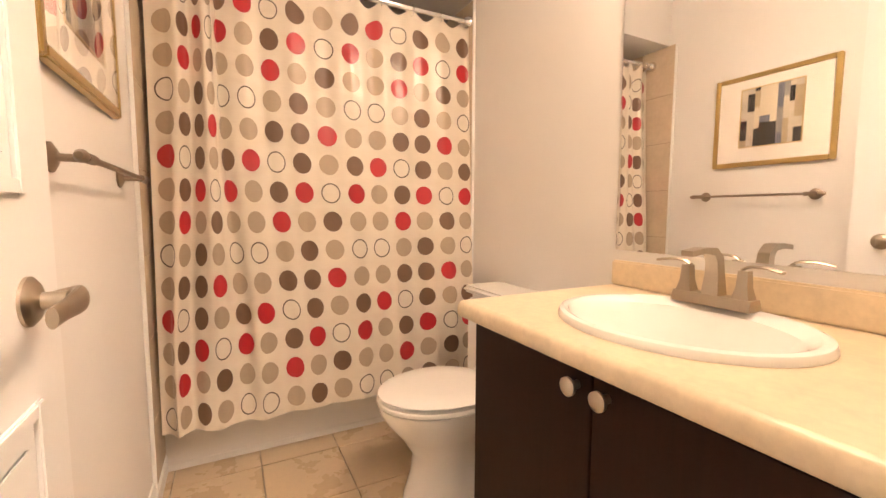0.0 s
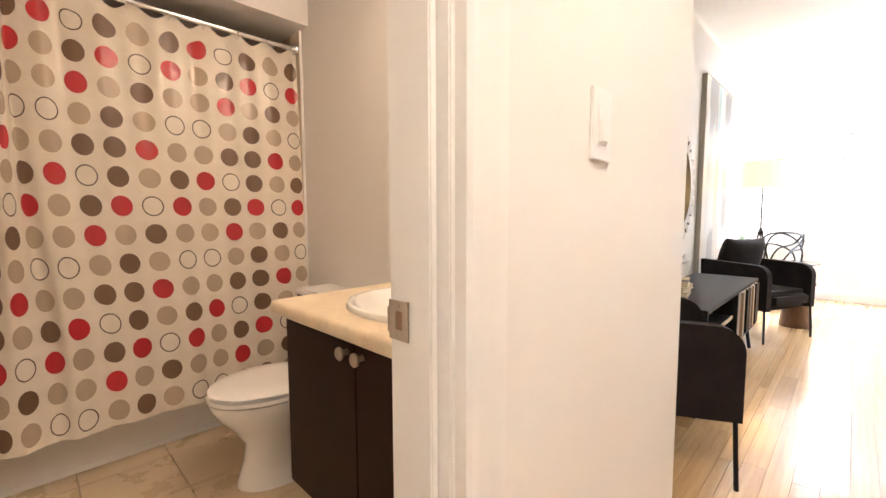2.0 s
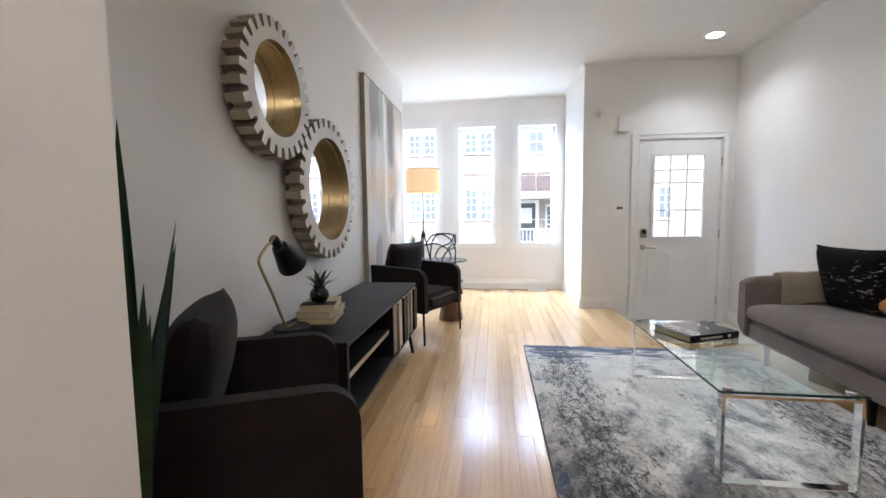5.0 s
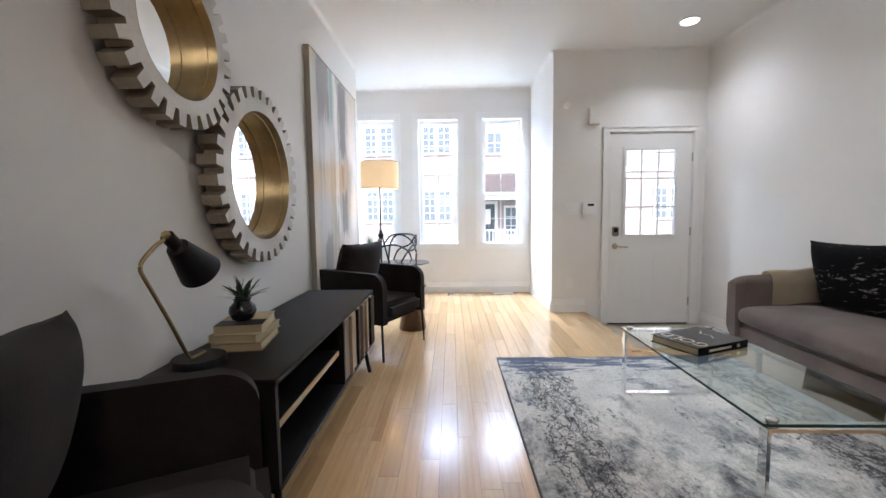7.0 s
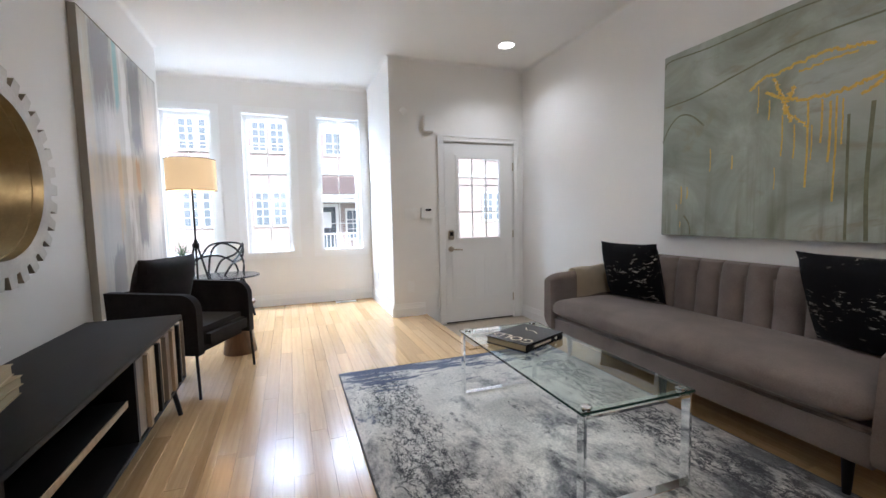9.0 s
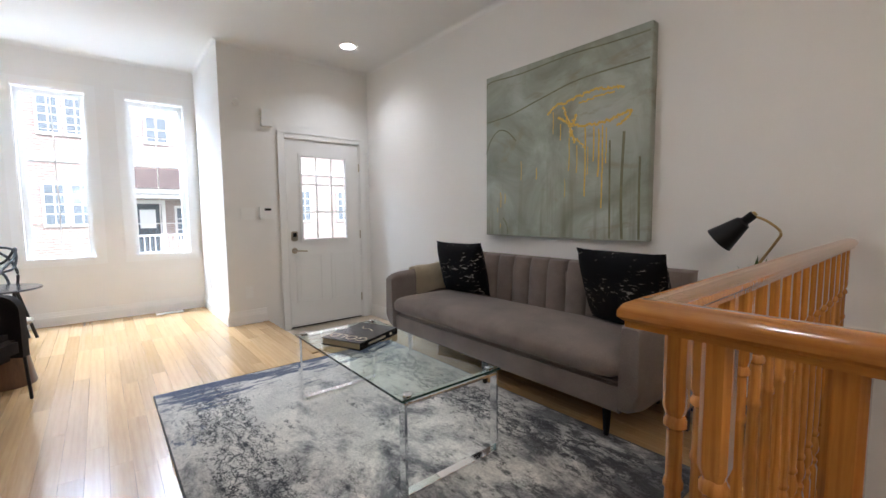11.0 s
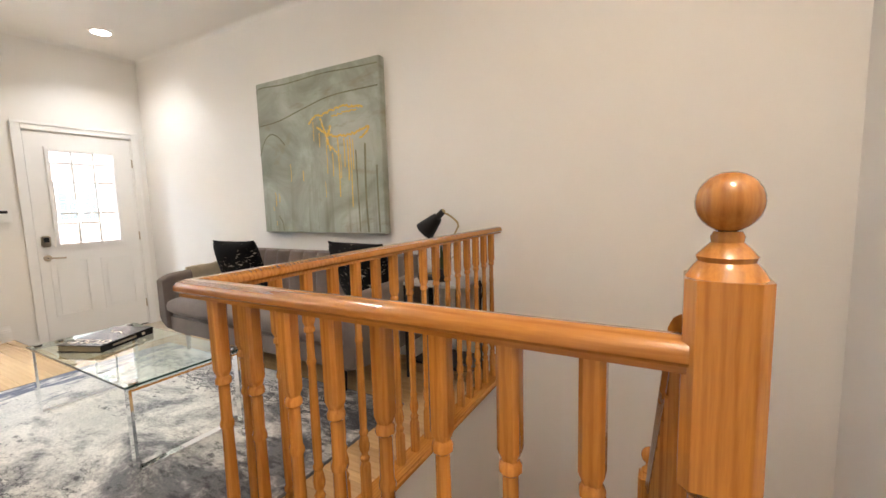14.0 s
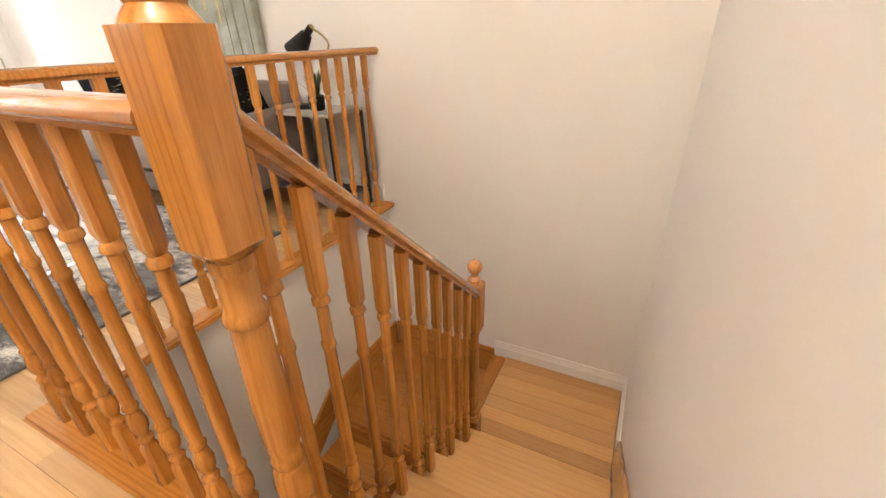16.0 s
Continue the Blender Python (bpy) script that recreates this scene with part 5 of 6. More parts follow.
def floor_lamp():
    f = thing("floor_lamp", "black tripod floor lamp with a lit cream drum shade", "floor lamp", pose(6.0, 0.335, 0))
    m, nt, b = nodes("lit_linen_shade")
    weave = noise_tex(nt, coords(nt, (1, 1, 1)), 240, 2)
    nt.links.new(ramp(nt, weave, [(0.3, (0.70, 0.52, 0.32)), (0.7, (0.80, 0.62, 0.40))]), b.inputs["Base Color"])
    b.inputs["Roughness"].default_value = 0.9
    b.inputs["Emission Color"].default_value, b.inputs["Emission Strength"].default_value = (1.0, 0.66, 0.32, 1), 0.30
    bm = bmesh.new()
    rr = [[bm.verts.new((r * math.cos(2 * math.pi * q / 48), r * math.sin(2 * math.pi * q / 48), z)) for q in range(48)] for r, z in ((0.20, 1.355), (0.20, 1.63), (0.197, 1.63), (0.197, 1.355))]
    for a, c in zip(rr, rr[1:] + rr[:1]):
        for q in range(48):
            bm.faces.new((a[q], a[(q + 1) % 48], c[(q + 1) % 48], c[q]))
    shade = part("shade", bm, m, f, "cream linen drum shade, lit")
    for z in (1.355, 1.63):
        part("shade_ring", tube([(0.2005 * math.cos(2 * math.pi * q / 40), 0.2005 * math.sin(2 * math.pi * q / 40), z) for q in range(40)], 0.003, 6, True), BLACK, shade)
    part("spider", tube([(-0.197, 0, 1.60), (0, 0, 1.585), (0.197, 0, 1.60)], 0.003, 6), BLACK, shade)
    part("pole", tube([(0, 0, 0.86), (0, 0, 1.60)], 0.008, 10), BLACK, f)
    part("hub", lathe([(0.02, 0.83), (0.03, 0.845), (0.03, 0.87), (0.018, 0.885), (0.012, 0.91)], 18), BLACK, f)
    for k in range(3):
        a = radians(70 + 120 * k)
        part("leg", tube([(0.015 * math.cos(a), 0.015 * math.sin(a), 0.85), (0.24 * math.cos(a), 0.24 * math.sin(a), 0.0)], 0.009, 8), BLACK, f)


floor_lamp()

rt = thing("round_table", "round dark table with three tapered black legs in the bay", "table", pose(6.50, 0.16, 0))
part("tabletop", lathe([(0.30, 0.492), (0.315, 0.497), (0.315, 0.505), (0.31, 0.51)], 48), mat("slate_top", (0.05, 0.05, 0.055), 0.18, vary=0.15), rt)
for k in range(3):
    a = radians(-38 + 120 * k)
    part("leg", tube([(0.2 * math.cos(a), 0.2 * math.sin(a), 0.495), (0.36 * math.cos(a), 0.36 * math.sin(a), 0.0)], 0.013, 8), BLACK, rt)


def wire_chair():
    c = thing("cafe_chair", "black moulded chair with a looping openwork back, in the bay", "chair", pose(6.72, 0.32, 0, 0, 0, 60))
    part("seat", boxes((-0.22, 0.22, -0.21, 0.21, 0.445, 0.462), r=0.008, seg=3), BLACK, c)
    loops = [[(-0.25, 0.20, 0.46), (-0.27, 0.05, 0.62), (-0.26, -0.12, 0.66), (-0.2, -0.22, 0.80), (0.0, -0.27, 0.83), (0.2, -0.22, 0.80), (0.26, -0.12, 0.66), (0.27, 0.05, 0.62), (0.25, 0.20, 0.46)],
             [(-0.22, -0.19, 0.46), (-0.20, -0.23, 0.62), (-0.08, -0.27, 0.76), (0.10, -0.27, 0.82), (0.20, -0.23, 0.72), (0.22, -0.19, 0.46)],
             [(0.16, -0.21, 0.46), (0.10, -0.26, 0.62), (-0.08, -0.27, 0.70), (-0.20, -0.23, 0.82), (-0.24, -0.15, 0.74), (-0.26, 0.02, 0.64)],
             [(-0.16, -0.21, 0.46), (-0.05, -0.27, 0.60), (0.14, -0.25, 0.68), (0.26, -0.08, 0.66), (0.27, 0.12, 0.58)]]
    for l in loops:
        part("back_loop", tube(curve_pts(l, 8), 0.011, 8), BLACK, c)
    for sx in (-1, 1):
        for sy in (-1, 1):
            part("leg", tube([(sx * 0.19, sy * 0.18, 0.45), (sx * 0.24, sy * 0.24, 0.0)], 0.012, 8), BLACK, c)


wire_chair()
st = thing("cone_stool", "turned walnut cone stool behind the armchair", "stool", pose(5.40, -0.05, 0))
part("body", lathe([(0.125, 0.0), (0.128, 0.01), (0.075, 0.36), (0.13, 0.40), (0.135, 0.41), (0.13, 0.42)], 36), wood("walnut", (0.16, 0.075, 0.035), (0.07, 0.03, 0.015), "z", 0.35, 1.0, 0.0, 0.2), st)
pot_plant("sill_plant", "small grassy plant in a black pot by the window", pose(6.98, 0.66, 0.60), [(0.05, 0.0), (0.06, 0.01), (0.07, 0.09), (0.066, 0.095), (0.06, 0.09)], BLACK, 0.085, 0.055, 22, 0.2, 0.014, LEAF, 21, (0.2, 0.9))
ps = thing("plant_stand", "slim black plant stand below the window", "plant stand", pose(6.98, 0.66, 0))
part("top", lathe([(0.13, 0.585), (0.13, 0.598)], 28), BLACK, ps)
for k in range(3):
    a = radians(20 + 120 * k)
    part("leg", tube([(0.11 * math.cos(a), 0.11 * math.sin(a), 0.588), (0.13 * math.cos(a), 0.13 * math.sin(a), 0.0)], 0.008, 8), BLACK, ps)

# ---- small fixtures ----
GLOW = nodes("lamp_diffuser")
GLOW[2].inputs["Emission Color"].default_value, GLOW[2].inputs["Emission Strength"].default_value = (1.0, 0.93, 0.82, 1), 5.0
# the second fixture is added, to go with the fill over the table
for x, y in ((5.40, -2.55), (3.3, -1.7)):
    d = thing("downlight", "round recessed ceiling light, lit; the one over the table is added", "ceiling light", pose(x, y, H), "ceiling lights")
    part("trim_ring", lathe([(0.095, -0.006), (0.095, -0.001)], 32), PLASTIC, d)
    part("diffuser", lathe([(0.07, -0.009), (0.07, -0.0065)], 32), GLOW[0], d, "glowing diffuser")


def wall_plate(name, at, w, h, label, kind, rockers=1):
    """A plate that faces -x at its pose."""
    p = thing(name, label, kind, at)
    part("plate", boxes((-0.006, -0.0005, -w / 2, w / 2, -h / 2, h / 2), r=0.0025), PLASTIC, p)
    for k in range(rockers):
        y = (k - (rockers - 1) / 2) * 0.046
        if kind == "outlet":
            for z in (-0.022, 0.022):
                part("socket", boxes((-0.009, -0.006, y - 0.016, y + 0.016, z - 0.014, z + 0.014), r=0.003), PLASTIC, p)
        else:
            rk = part("rocker", boxes((-0.0075, -0.006, y - 0.0175, y + 0.0175, -0.034, 0.034), r=0.0006), PLASTIC, p)
            part("paddle", boxes((-0.011, -0.0075, y - 0.015, y + 0.015, -0.031, 0.006), r=0.0015), PLASTIC, rk)
    return p


wall_plate("light_switch", pose(0.9975, BY0, 1.221, 0, 0, 90), 0.076, 0.125, "white decorator light switch on the hall wall", "switch")
wall_plate("light_switch", pose(XE, -1.71, 1.112, 0, 0, 0), 0.14, 0.12, "white three rocker light switch beside the front door", "switch", 3)
wall_plate("wall_outlet", pose(XE, -1.69, 0.32), 0.075, 0.12, "white wall outlet near the entry", "outlet")
wall_plate("light_switch", pose(6.62, -1.5, 1.22, 0, 0, -90), 0.076, 0.12, "white light switch on the bay side wall", "switch")
wall_plate("wall_outlet", pose(6.85, -1.5, 0.33, 0, 0, -90), 0.075, 0.12, "white wall outlet in the bay", "outlet")
th = thing("thermostat", "white alarm keypad with a small dark display", "thermostat", pose(XE, -1.885, 1.118))
part("housing", boxes((-0.028, -0.001, -0.072, 0.072, -0.06, 0.06), r=0.005), PLASTIC, th)
part("display", boxes((-0.0295, -0.027, -0.045, 0.02, 0.022, 0.046), r=0.001), BLACK, th, "small dark display")
ch = thing("door_chime", "white plastic door chime box on the wall", "door chime", pose(XE, -1.92, 2.07))
part("housing", boxes((-0.05, -0.001, -0.055, 0.055, -0.085, 0.085), r=0.006), PLASTIC, ch)
for k in range(3):
    part("slot", boxes((-0.0515, -0.0495, 0.02, 0.03, -0.04 + 0.035 * k, -0.03 + 0.035 * k)), TRIM, ch)
sn = thing("motion_detector", "small white sensor puck on the wall", "sensor", pose(XE, -1.645, 2.187))
part("housing", lathe([(0.035, 0.001), (0.035, 0.02), (0.026, 0.03)], 24), PLASTIC, sn, at=pose(0, 0, 0, 0, -90, 0))
fv = thing("floor_register", "white metal floor register by the bay baseboard", "floor vent", pose(7.11, -1.12, 0.0))
part("frame", boxes((-0.05, 0.05, -0.13, 0.13, 0.0005, 0.005), r=0.001), PLASTIC, fv)
for k in range(9):
    part("slat", boxes((-0.035, 0.035, -0.108 + 0.024 * k, -0.096 + 0.024 * k, 0.005, 0.007)), TRIM, fv)

# ---- bathroom ----
van = thing("vanity_cabinet", "espresso brown vanity cabinet with two flat doors", "cabinet", pose(0.845, 0.055, 0))
VW, VD, VH = 0.765, 0.525, 0.765
part("body", boxes((0.0, VD, 0.0, 0.016, 0.23, VH), (0.0, VD, VW - 0.016, VW, 0.23, VH), (0.0, VD, 0.016, VW - 0.016, 0.23, 0.246), (VD - 0.01, VD, 0.016, VW - 0.016, 0.246, VH), (0.0, 0.018, 0.016, VW - 0.016, VH - 0.05, VH)), ESPRESSO, van)
part("toe_kick", boxes((0.09, VD, 0.06, VW - 0.06, 0.0, 0.23)), ESPRESSO, van)
for y0, y1, ky in ((0.002, 0.386, 0.355), (0.390, VW - 0.002, 0.421)):
    d = part("cabinet_door", boxes((-0.018, -0.001, y0, y1, 0.235, VH - 0.012), r=0.0015), ESPRESSO, van)
    kn = part("knob", lathe([(0.008, 0.0), (0.007, 0.012), (0.010, 0.016), (0.0165, 0.020), (0.017, 0.026), (0.012, 0.030), (0.004, 0.031)], 20), NICKEL, d, "brushed nickel round knob", at=pose(-0.018, ky, 0.727, 0, -90, 0))
LAMINATE = mat("cream_laminate", (0.72, 0.60, 0.42), 0.3, vary=0.14, scale=14, grain=70, bumps=0.02)
cnt = thing("countertop", "cream laminate countertop with rounded front edge and backsplash", "countertop", pose(0.80, 0.046, 0.765))
bm = bmesh.new()
SCX, SCY, SRX, SRY = 0.285, 0.425, 0.20, 0.232
angs = sorted([2 * math.pi * q / 64 for q in range(64)] + [math.atan2(cy - SCY, cx - SCX) % (2 * math.pi) for cx in (0.018, 0.571) for cy in (0.0, 0.817)])
top_o, top_i, bot_o, bot_i = [], [], [], []
for a in angs:
    c, sn_ = math.cos(a), math.sin(a)
    tx = ((0.571 - SCX) / c if c > 0 else (0.018 - SCX) / c) if abs(c) > 1e-6 else 1e9
    ty = ((0.817 - SCY) / sn_ if sn_ > 0 else (0.0 - SCY) / sn_) if abs(sn_) > 1e-6 else 1e9
    t = min(tx, ty)
    for lst, px, py, pz in ((top_o, SCX + c * t, SCY + sn_ * t, 0.04), (top_i, SCX + c * SRX, SCY + sn_ * SRY, 0.04), (bot_o, SCX + c * t, SCY + sn_ * t, 0.0), (bot_i, SCX + c * SRX, SCY + sn_ * SRY, 0.0)):
        lst.append(bm.verts.new((px, py, pz)))
n = len(angs)
for q in range(n):
    p = (q + 1) % n
    bm.faces.new((top_o[q], top_o[p], top_i[p], top_i[q])), bm.faces.new((bot_o[p], bot_o[q], bot_i[q], bot_i[p]))
    bm.faces.new((top_o[p], top_o[q], bot_o[q], bot_o[p])), bm.faces.new((top_i[q], top_i[p], bot_i[p], bot_i[q]))
part("slab", bm, LAMINATE, cnt)
nose = [(0.018, 0.04), (0.010, 0.0385), (0.004, 0.034), (0.0, 0.026), (-0.001, 0.016), (0.0, 0.006), (0.005, 0.0), (0.018, 0.0)]
part("front_edge", extrude_profile(nose, 0.0, 0.817, "y"), LAMINATE, cnt)
part("backsplash", boxes((0.551, 0.571, 0.0, 0.817, 0.041, 0.118), r=0.005), LAMINATE, cnt)

sk = thing("sink", "oval white drop-in porcelain sink with a raised rim", "sink", pose(1.085, 0.471, 0.805))
bm = bmesh.new()
prof = [(1.0, 0.0005), (1.0, 0.008), (0.985, 0.015), (0.95, 0.018), (0.91, 0.015), (0.87, 0.004), (0.82, -0.02), (0.72, -0.07), (0.5, -0.12), (0.2, -0.135), (0.06, -0.137)]
rr = []
for f, z in prof:
    ring = []
    for q in range(56):
        a = 2 * math.pi * q / 56
        sx, sy = (0.213, 0.246) if f > 0.9 else (0.198, 0.246)
        ring.append(bm.verts.new((sx * f * math.cos(a) - (0.016 if f <= 0.9 else 0), sy * f * math.sin(a), z)))
    rr.append(ring)
for a, b in zip(rr, rr[1:]):
    for q in range(56):
        bm.faces.new((a[q], a[(q + 1) % 56], b[(q + 1) % 56], b[q]))
bm.faces.new(rr[-1])
part("bowl", bm, PORCELAIN, sk)
part("drain", lathe([(0.022, -0.136), (0.022, -0.133), (0.012, -0.132)], 20), NICKEL, sk)

fa = thing("faucet", "brushed nickel two handle centerset faucet", "faucet", pose(1.262, 0.50, 0.822))
base = extrude_profile([(-0.026, 0.0), (0.026, 0.0), (0.018, 0.024), (-0.018, 0.024)], -0.085, 0.085, "y")
part("base", soften(base, 0.005), NICKEL, fa)


def loft(secs):
    """A solid through rectangular sections: (centre, half width, half height, direction of width)."""
    bmx = bmesh.new()
    rings = []
    for c, w, h, up in secs:
        c, up = Vector(c), Vector(up)
        rings.append([bmx.verts.new(c + Vector((0, sy * w, 0)) + up * (sz * h)) for sy, sz in ((-1, -1), (1, -1), (1, 1), (-1, 1))])
    for a, b in zip(rings, rings[1:]):
        for q in range(4):
            bmx.faces.new((a[q], a[(q + 1) % 4], b[(q + 1) % 4], b[q]))
    bmx.faces.new(rings[0][::-1]), bmx.faces.new(rings[-1])
    return soften(bmx, 0.003, 2)


part("spout", loft([((0, 0, 0.02), 0.019, 0.018, (1, 0, 0)), ((0.0, 0, 0.07), 0.0145, 0.014, (1, 0, 0)), ((-0.004, 0, 0.105), 0.0135, 0.013, (0.9, 0, 0.4)), ((-0.022, 0, 0.123), 0.0135, 0.009, (0.4, 0, 0.9)), ((-0.06, 0, 0.126), 0.0135, 0.0065, (0.05, 0, 1)), ((-0.105, 0, 0.121), 0.013, 0.006, (-0.1, 0, 1))]), NICKEL, fa)
for s in (-1, 1):
    hd = part("handle", loft([((0, s * 0.062, 0.02), 0.018, 0.017, (1, 0, 0)), ((0, s * 0.062, 0.05), 0.0115, 0.0115, (1, 0, 0)), ((0, s * 0.062, 0.085), 0.0095, 0.0095, (1, 0, 0))]), NICKEL, fa)
    bmx = tube(curve_pts([(0, s * 0.056, 0.086), (0, s * 0.07, 0.094), (-0.004, s * 0.10, 0.096), (-0.01, s * 0.135, 0.090)], 5), 0.008, 8, flat=0.45)
    part("lever", bmx, NICKEL, hd)

bmir = thing("vanity_mirror", "frameless rectangular wall mirror above the vanity", "mirror", pose(BX1, 0.062, 0.915))
part("mirror_glass", boxes((-0.006, -0.001, 0.0, 0.80, 0.0, 0.872)), MIRROR, bmir, smooth=False)


def toilet():
    t = thing("toilet", "white two piece porcelain toilet with the lid down", "toilet", pose(BX1, 1.255, 0))
    def egg(a, f, z, cx, rx0, rx1, ry):
        c, s = math.cos(a), math.sin(a)
        return (cx + (rx0 if c < 0 else rx1) * c * f, ry * s * f, z)
    def eggs(levels, n=40):
        bmx = bmesh.new()
        rings = [[bmx.verts.new(egg(2 * math.pi * q / n, 1.0, z, cx, r0, r1, ry)) for q in range(n)] for z, cx, r0, r1, ry in levels]
        for a, b in zip(rings, rings[1:]):
            for q in range(n):
                bmx.faces.new((a[q], a[(q + 1) % n], b[(q + 1) % n], b[q]))
        bmx.faces.new(rings[0][::-1]), bmx.faces.new(rings[-1])
        return bmx
    part("bowl", eggs([(0.0, -0.40, 0.165, 0.16, 0.112), (0.02, -0.40, 0.162, 0.16, 0.108), (0.10, -0.40, 0.135, 0.15, 0.096), (0.17, -0.40, 0.13, 0.14, 0.098), (0.24, -0.405, 0.17, 0.15, 0.13), (0.30, -0.41, 0.215, 0.18, 0.165), (0.345, -0.415, 0.235, 0.20, 0.178), (0.365, -0.415, 0.238, 0.20, 0.18)]), PORCELAIN, t)
    part("trapway", boxes((-0.30, -0.02, -0.075, 0.075, 0.0, 0.33), r=0.05, seg=4), PORCELAIN, t)
    part("seat", eggs([(0.367, -0.415, 0.235, 0.20, 0.178), (0.372, -0.415, 0.242, 0.20, 0.185), (0.382, -0.415, 0.242, 0.20, 0.185), (0.386, -0.415, 0.238, 0.20, 0.182)]), PORCELAIN, t)
    part("lid", eggs([(0.389, -0.412, 0.238, 0.20, 0.182), (0.393, -0.412, 0.244, 0.20, 0.138), (0.402, -0.412, 0.240, 0.20, 0.185), (0.410, -0.412, 0.20, 0.18, 0.155), (0.413, -0.412, 0.12, 0.12, 0.1)]), PORCELAIN, t)
    for s in (-1, 1):
        part("hinge_cap", lathe([(0.014, 0.388), (0.014, 0.412), (0.008, 0.416)], 14, -0.225, s * 0.07), PORCELAIN, t)
    part("tank", boxes((-0.195, -0.012, -0.215, 0.215, 0.34, 0.69), r=0.025, seg=3), PORCELAIN, t)
    part("tank_lid", boxes((-0.205, -0.008, -0.225, 0.225, 0.691, 0.722), r=0.012, seg=3), PORCELAIN, t)
    part("flush_lever", boxes((-0.215, -0.198, 0.13, 0.20, 0.635, 0.65), r=0.004), NICKEL, t, "chrome flush lever")


toilet()

tub = thing("bathtub", "white enamel alcove bathtub with flat apron", "bathtub", pose(0, 1.838, 0))
X0, X1 = BX0 + 0.01, BX1 - 0.01
part("apron", boxes((X0, X1, 0.0, 0.03, 0.0, 0.40), r=0.006), TUBMAT, tub)
part("apron_lip", boxes((X0, X1, -0.012, -0.0005, 0.33, 0.40), r=0.005), TUBMAT, tub)
part("toe_strip", boxes((X0, X1, -0.006, -0.0005, 0.0, 0.03), r=0.002), TUBMAT, tub)
part("basin", boxes((X0, X1, 0.03, 0.09, 0.36, 0.40), (X0, X1, 0.68, 0.755, 0.36, 0.40), (X0, X0 + 0.07, 0.09, 0.68, 0.36, 0.40), (X1 - 0.07, X1, 0.09, 0.68, 0.36, 0.40), (X0 + 0.07, X1 - 0.07, 0.09, 0.68, 0.06, 0.09), r=0.01), TUBMAT, tub)

# wall tiles round the tub
WTILE = mat("beige_wall_tile", (0.66, 0.54, 0.40), 0.22, vary=0.10, scale=6, grain=40, rand=1.0)
tiles = structure("tile_surround", boxes((BX0 + 0.001, BX0 + 0.006, 1.615, BBACK, 0.0, 2.036), (BX1 - 0.006, BX1 - 0.001, 1.735, BBACK, 0.0, 2.036), (BX0 + 0.006, BX1 - 0.006, BBACK - 0.006, BBACK - 0.001, 0.4, 2.036)), GROUT, "beige ceramic wall tiles round the bathtub", "tiles")
for z in range(7):
    for k in range(4):
        y0, y1 = 1.58 + 0.255 * k, min(1.58 + 0.255 * (k + 1) - 0.003, BBACK - 0.007)
        for x0, x1 in ((BX0 + 0.006, BX0 + 0.012), (BX1 - 0.012, BX1 - 0.006)):
            ya = max(y0, 1.737 if x0 > 1 else 1.617)
            if y0 < BBACK - 0.02 and ya < y1 - 0.01:
                put_piece("tile", mesh_of("tile", boxes((0, x1 - x0, 0, y1 - ya, 0, 0.287), r=0.001, seg=1), WTILE), tiles, pose(x0, ya, 0.01 + 0.29 * z))
structure("trim_tile_edge", boxes((BX0 + 0.001, BX0 + 0.014, 1.606, 1.615, 0.0, 2.036), (BX1 - 0.014, BX1 - 0.001, 1.725, 1.735, 0.0, 2.036), r=0.002), PORCELAIN, "white tile edge strip", "trim")


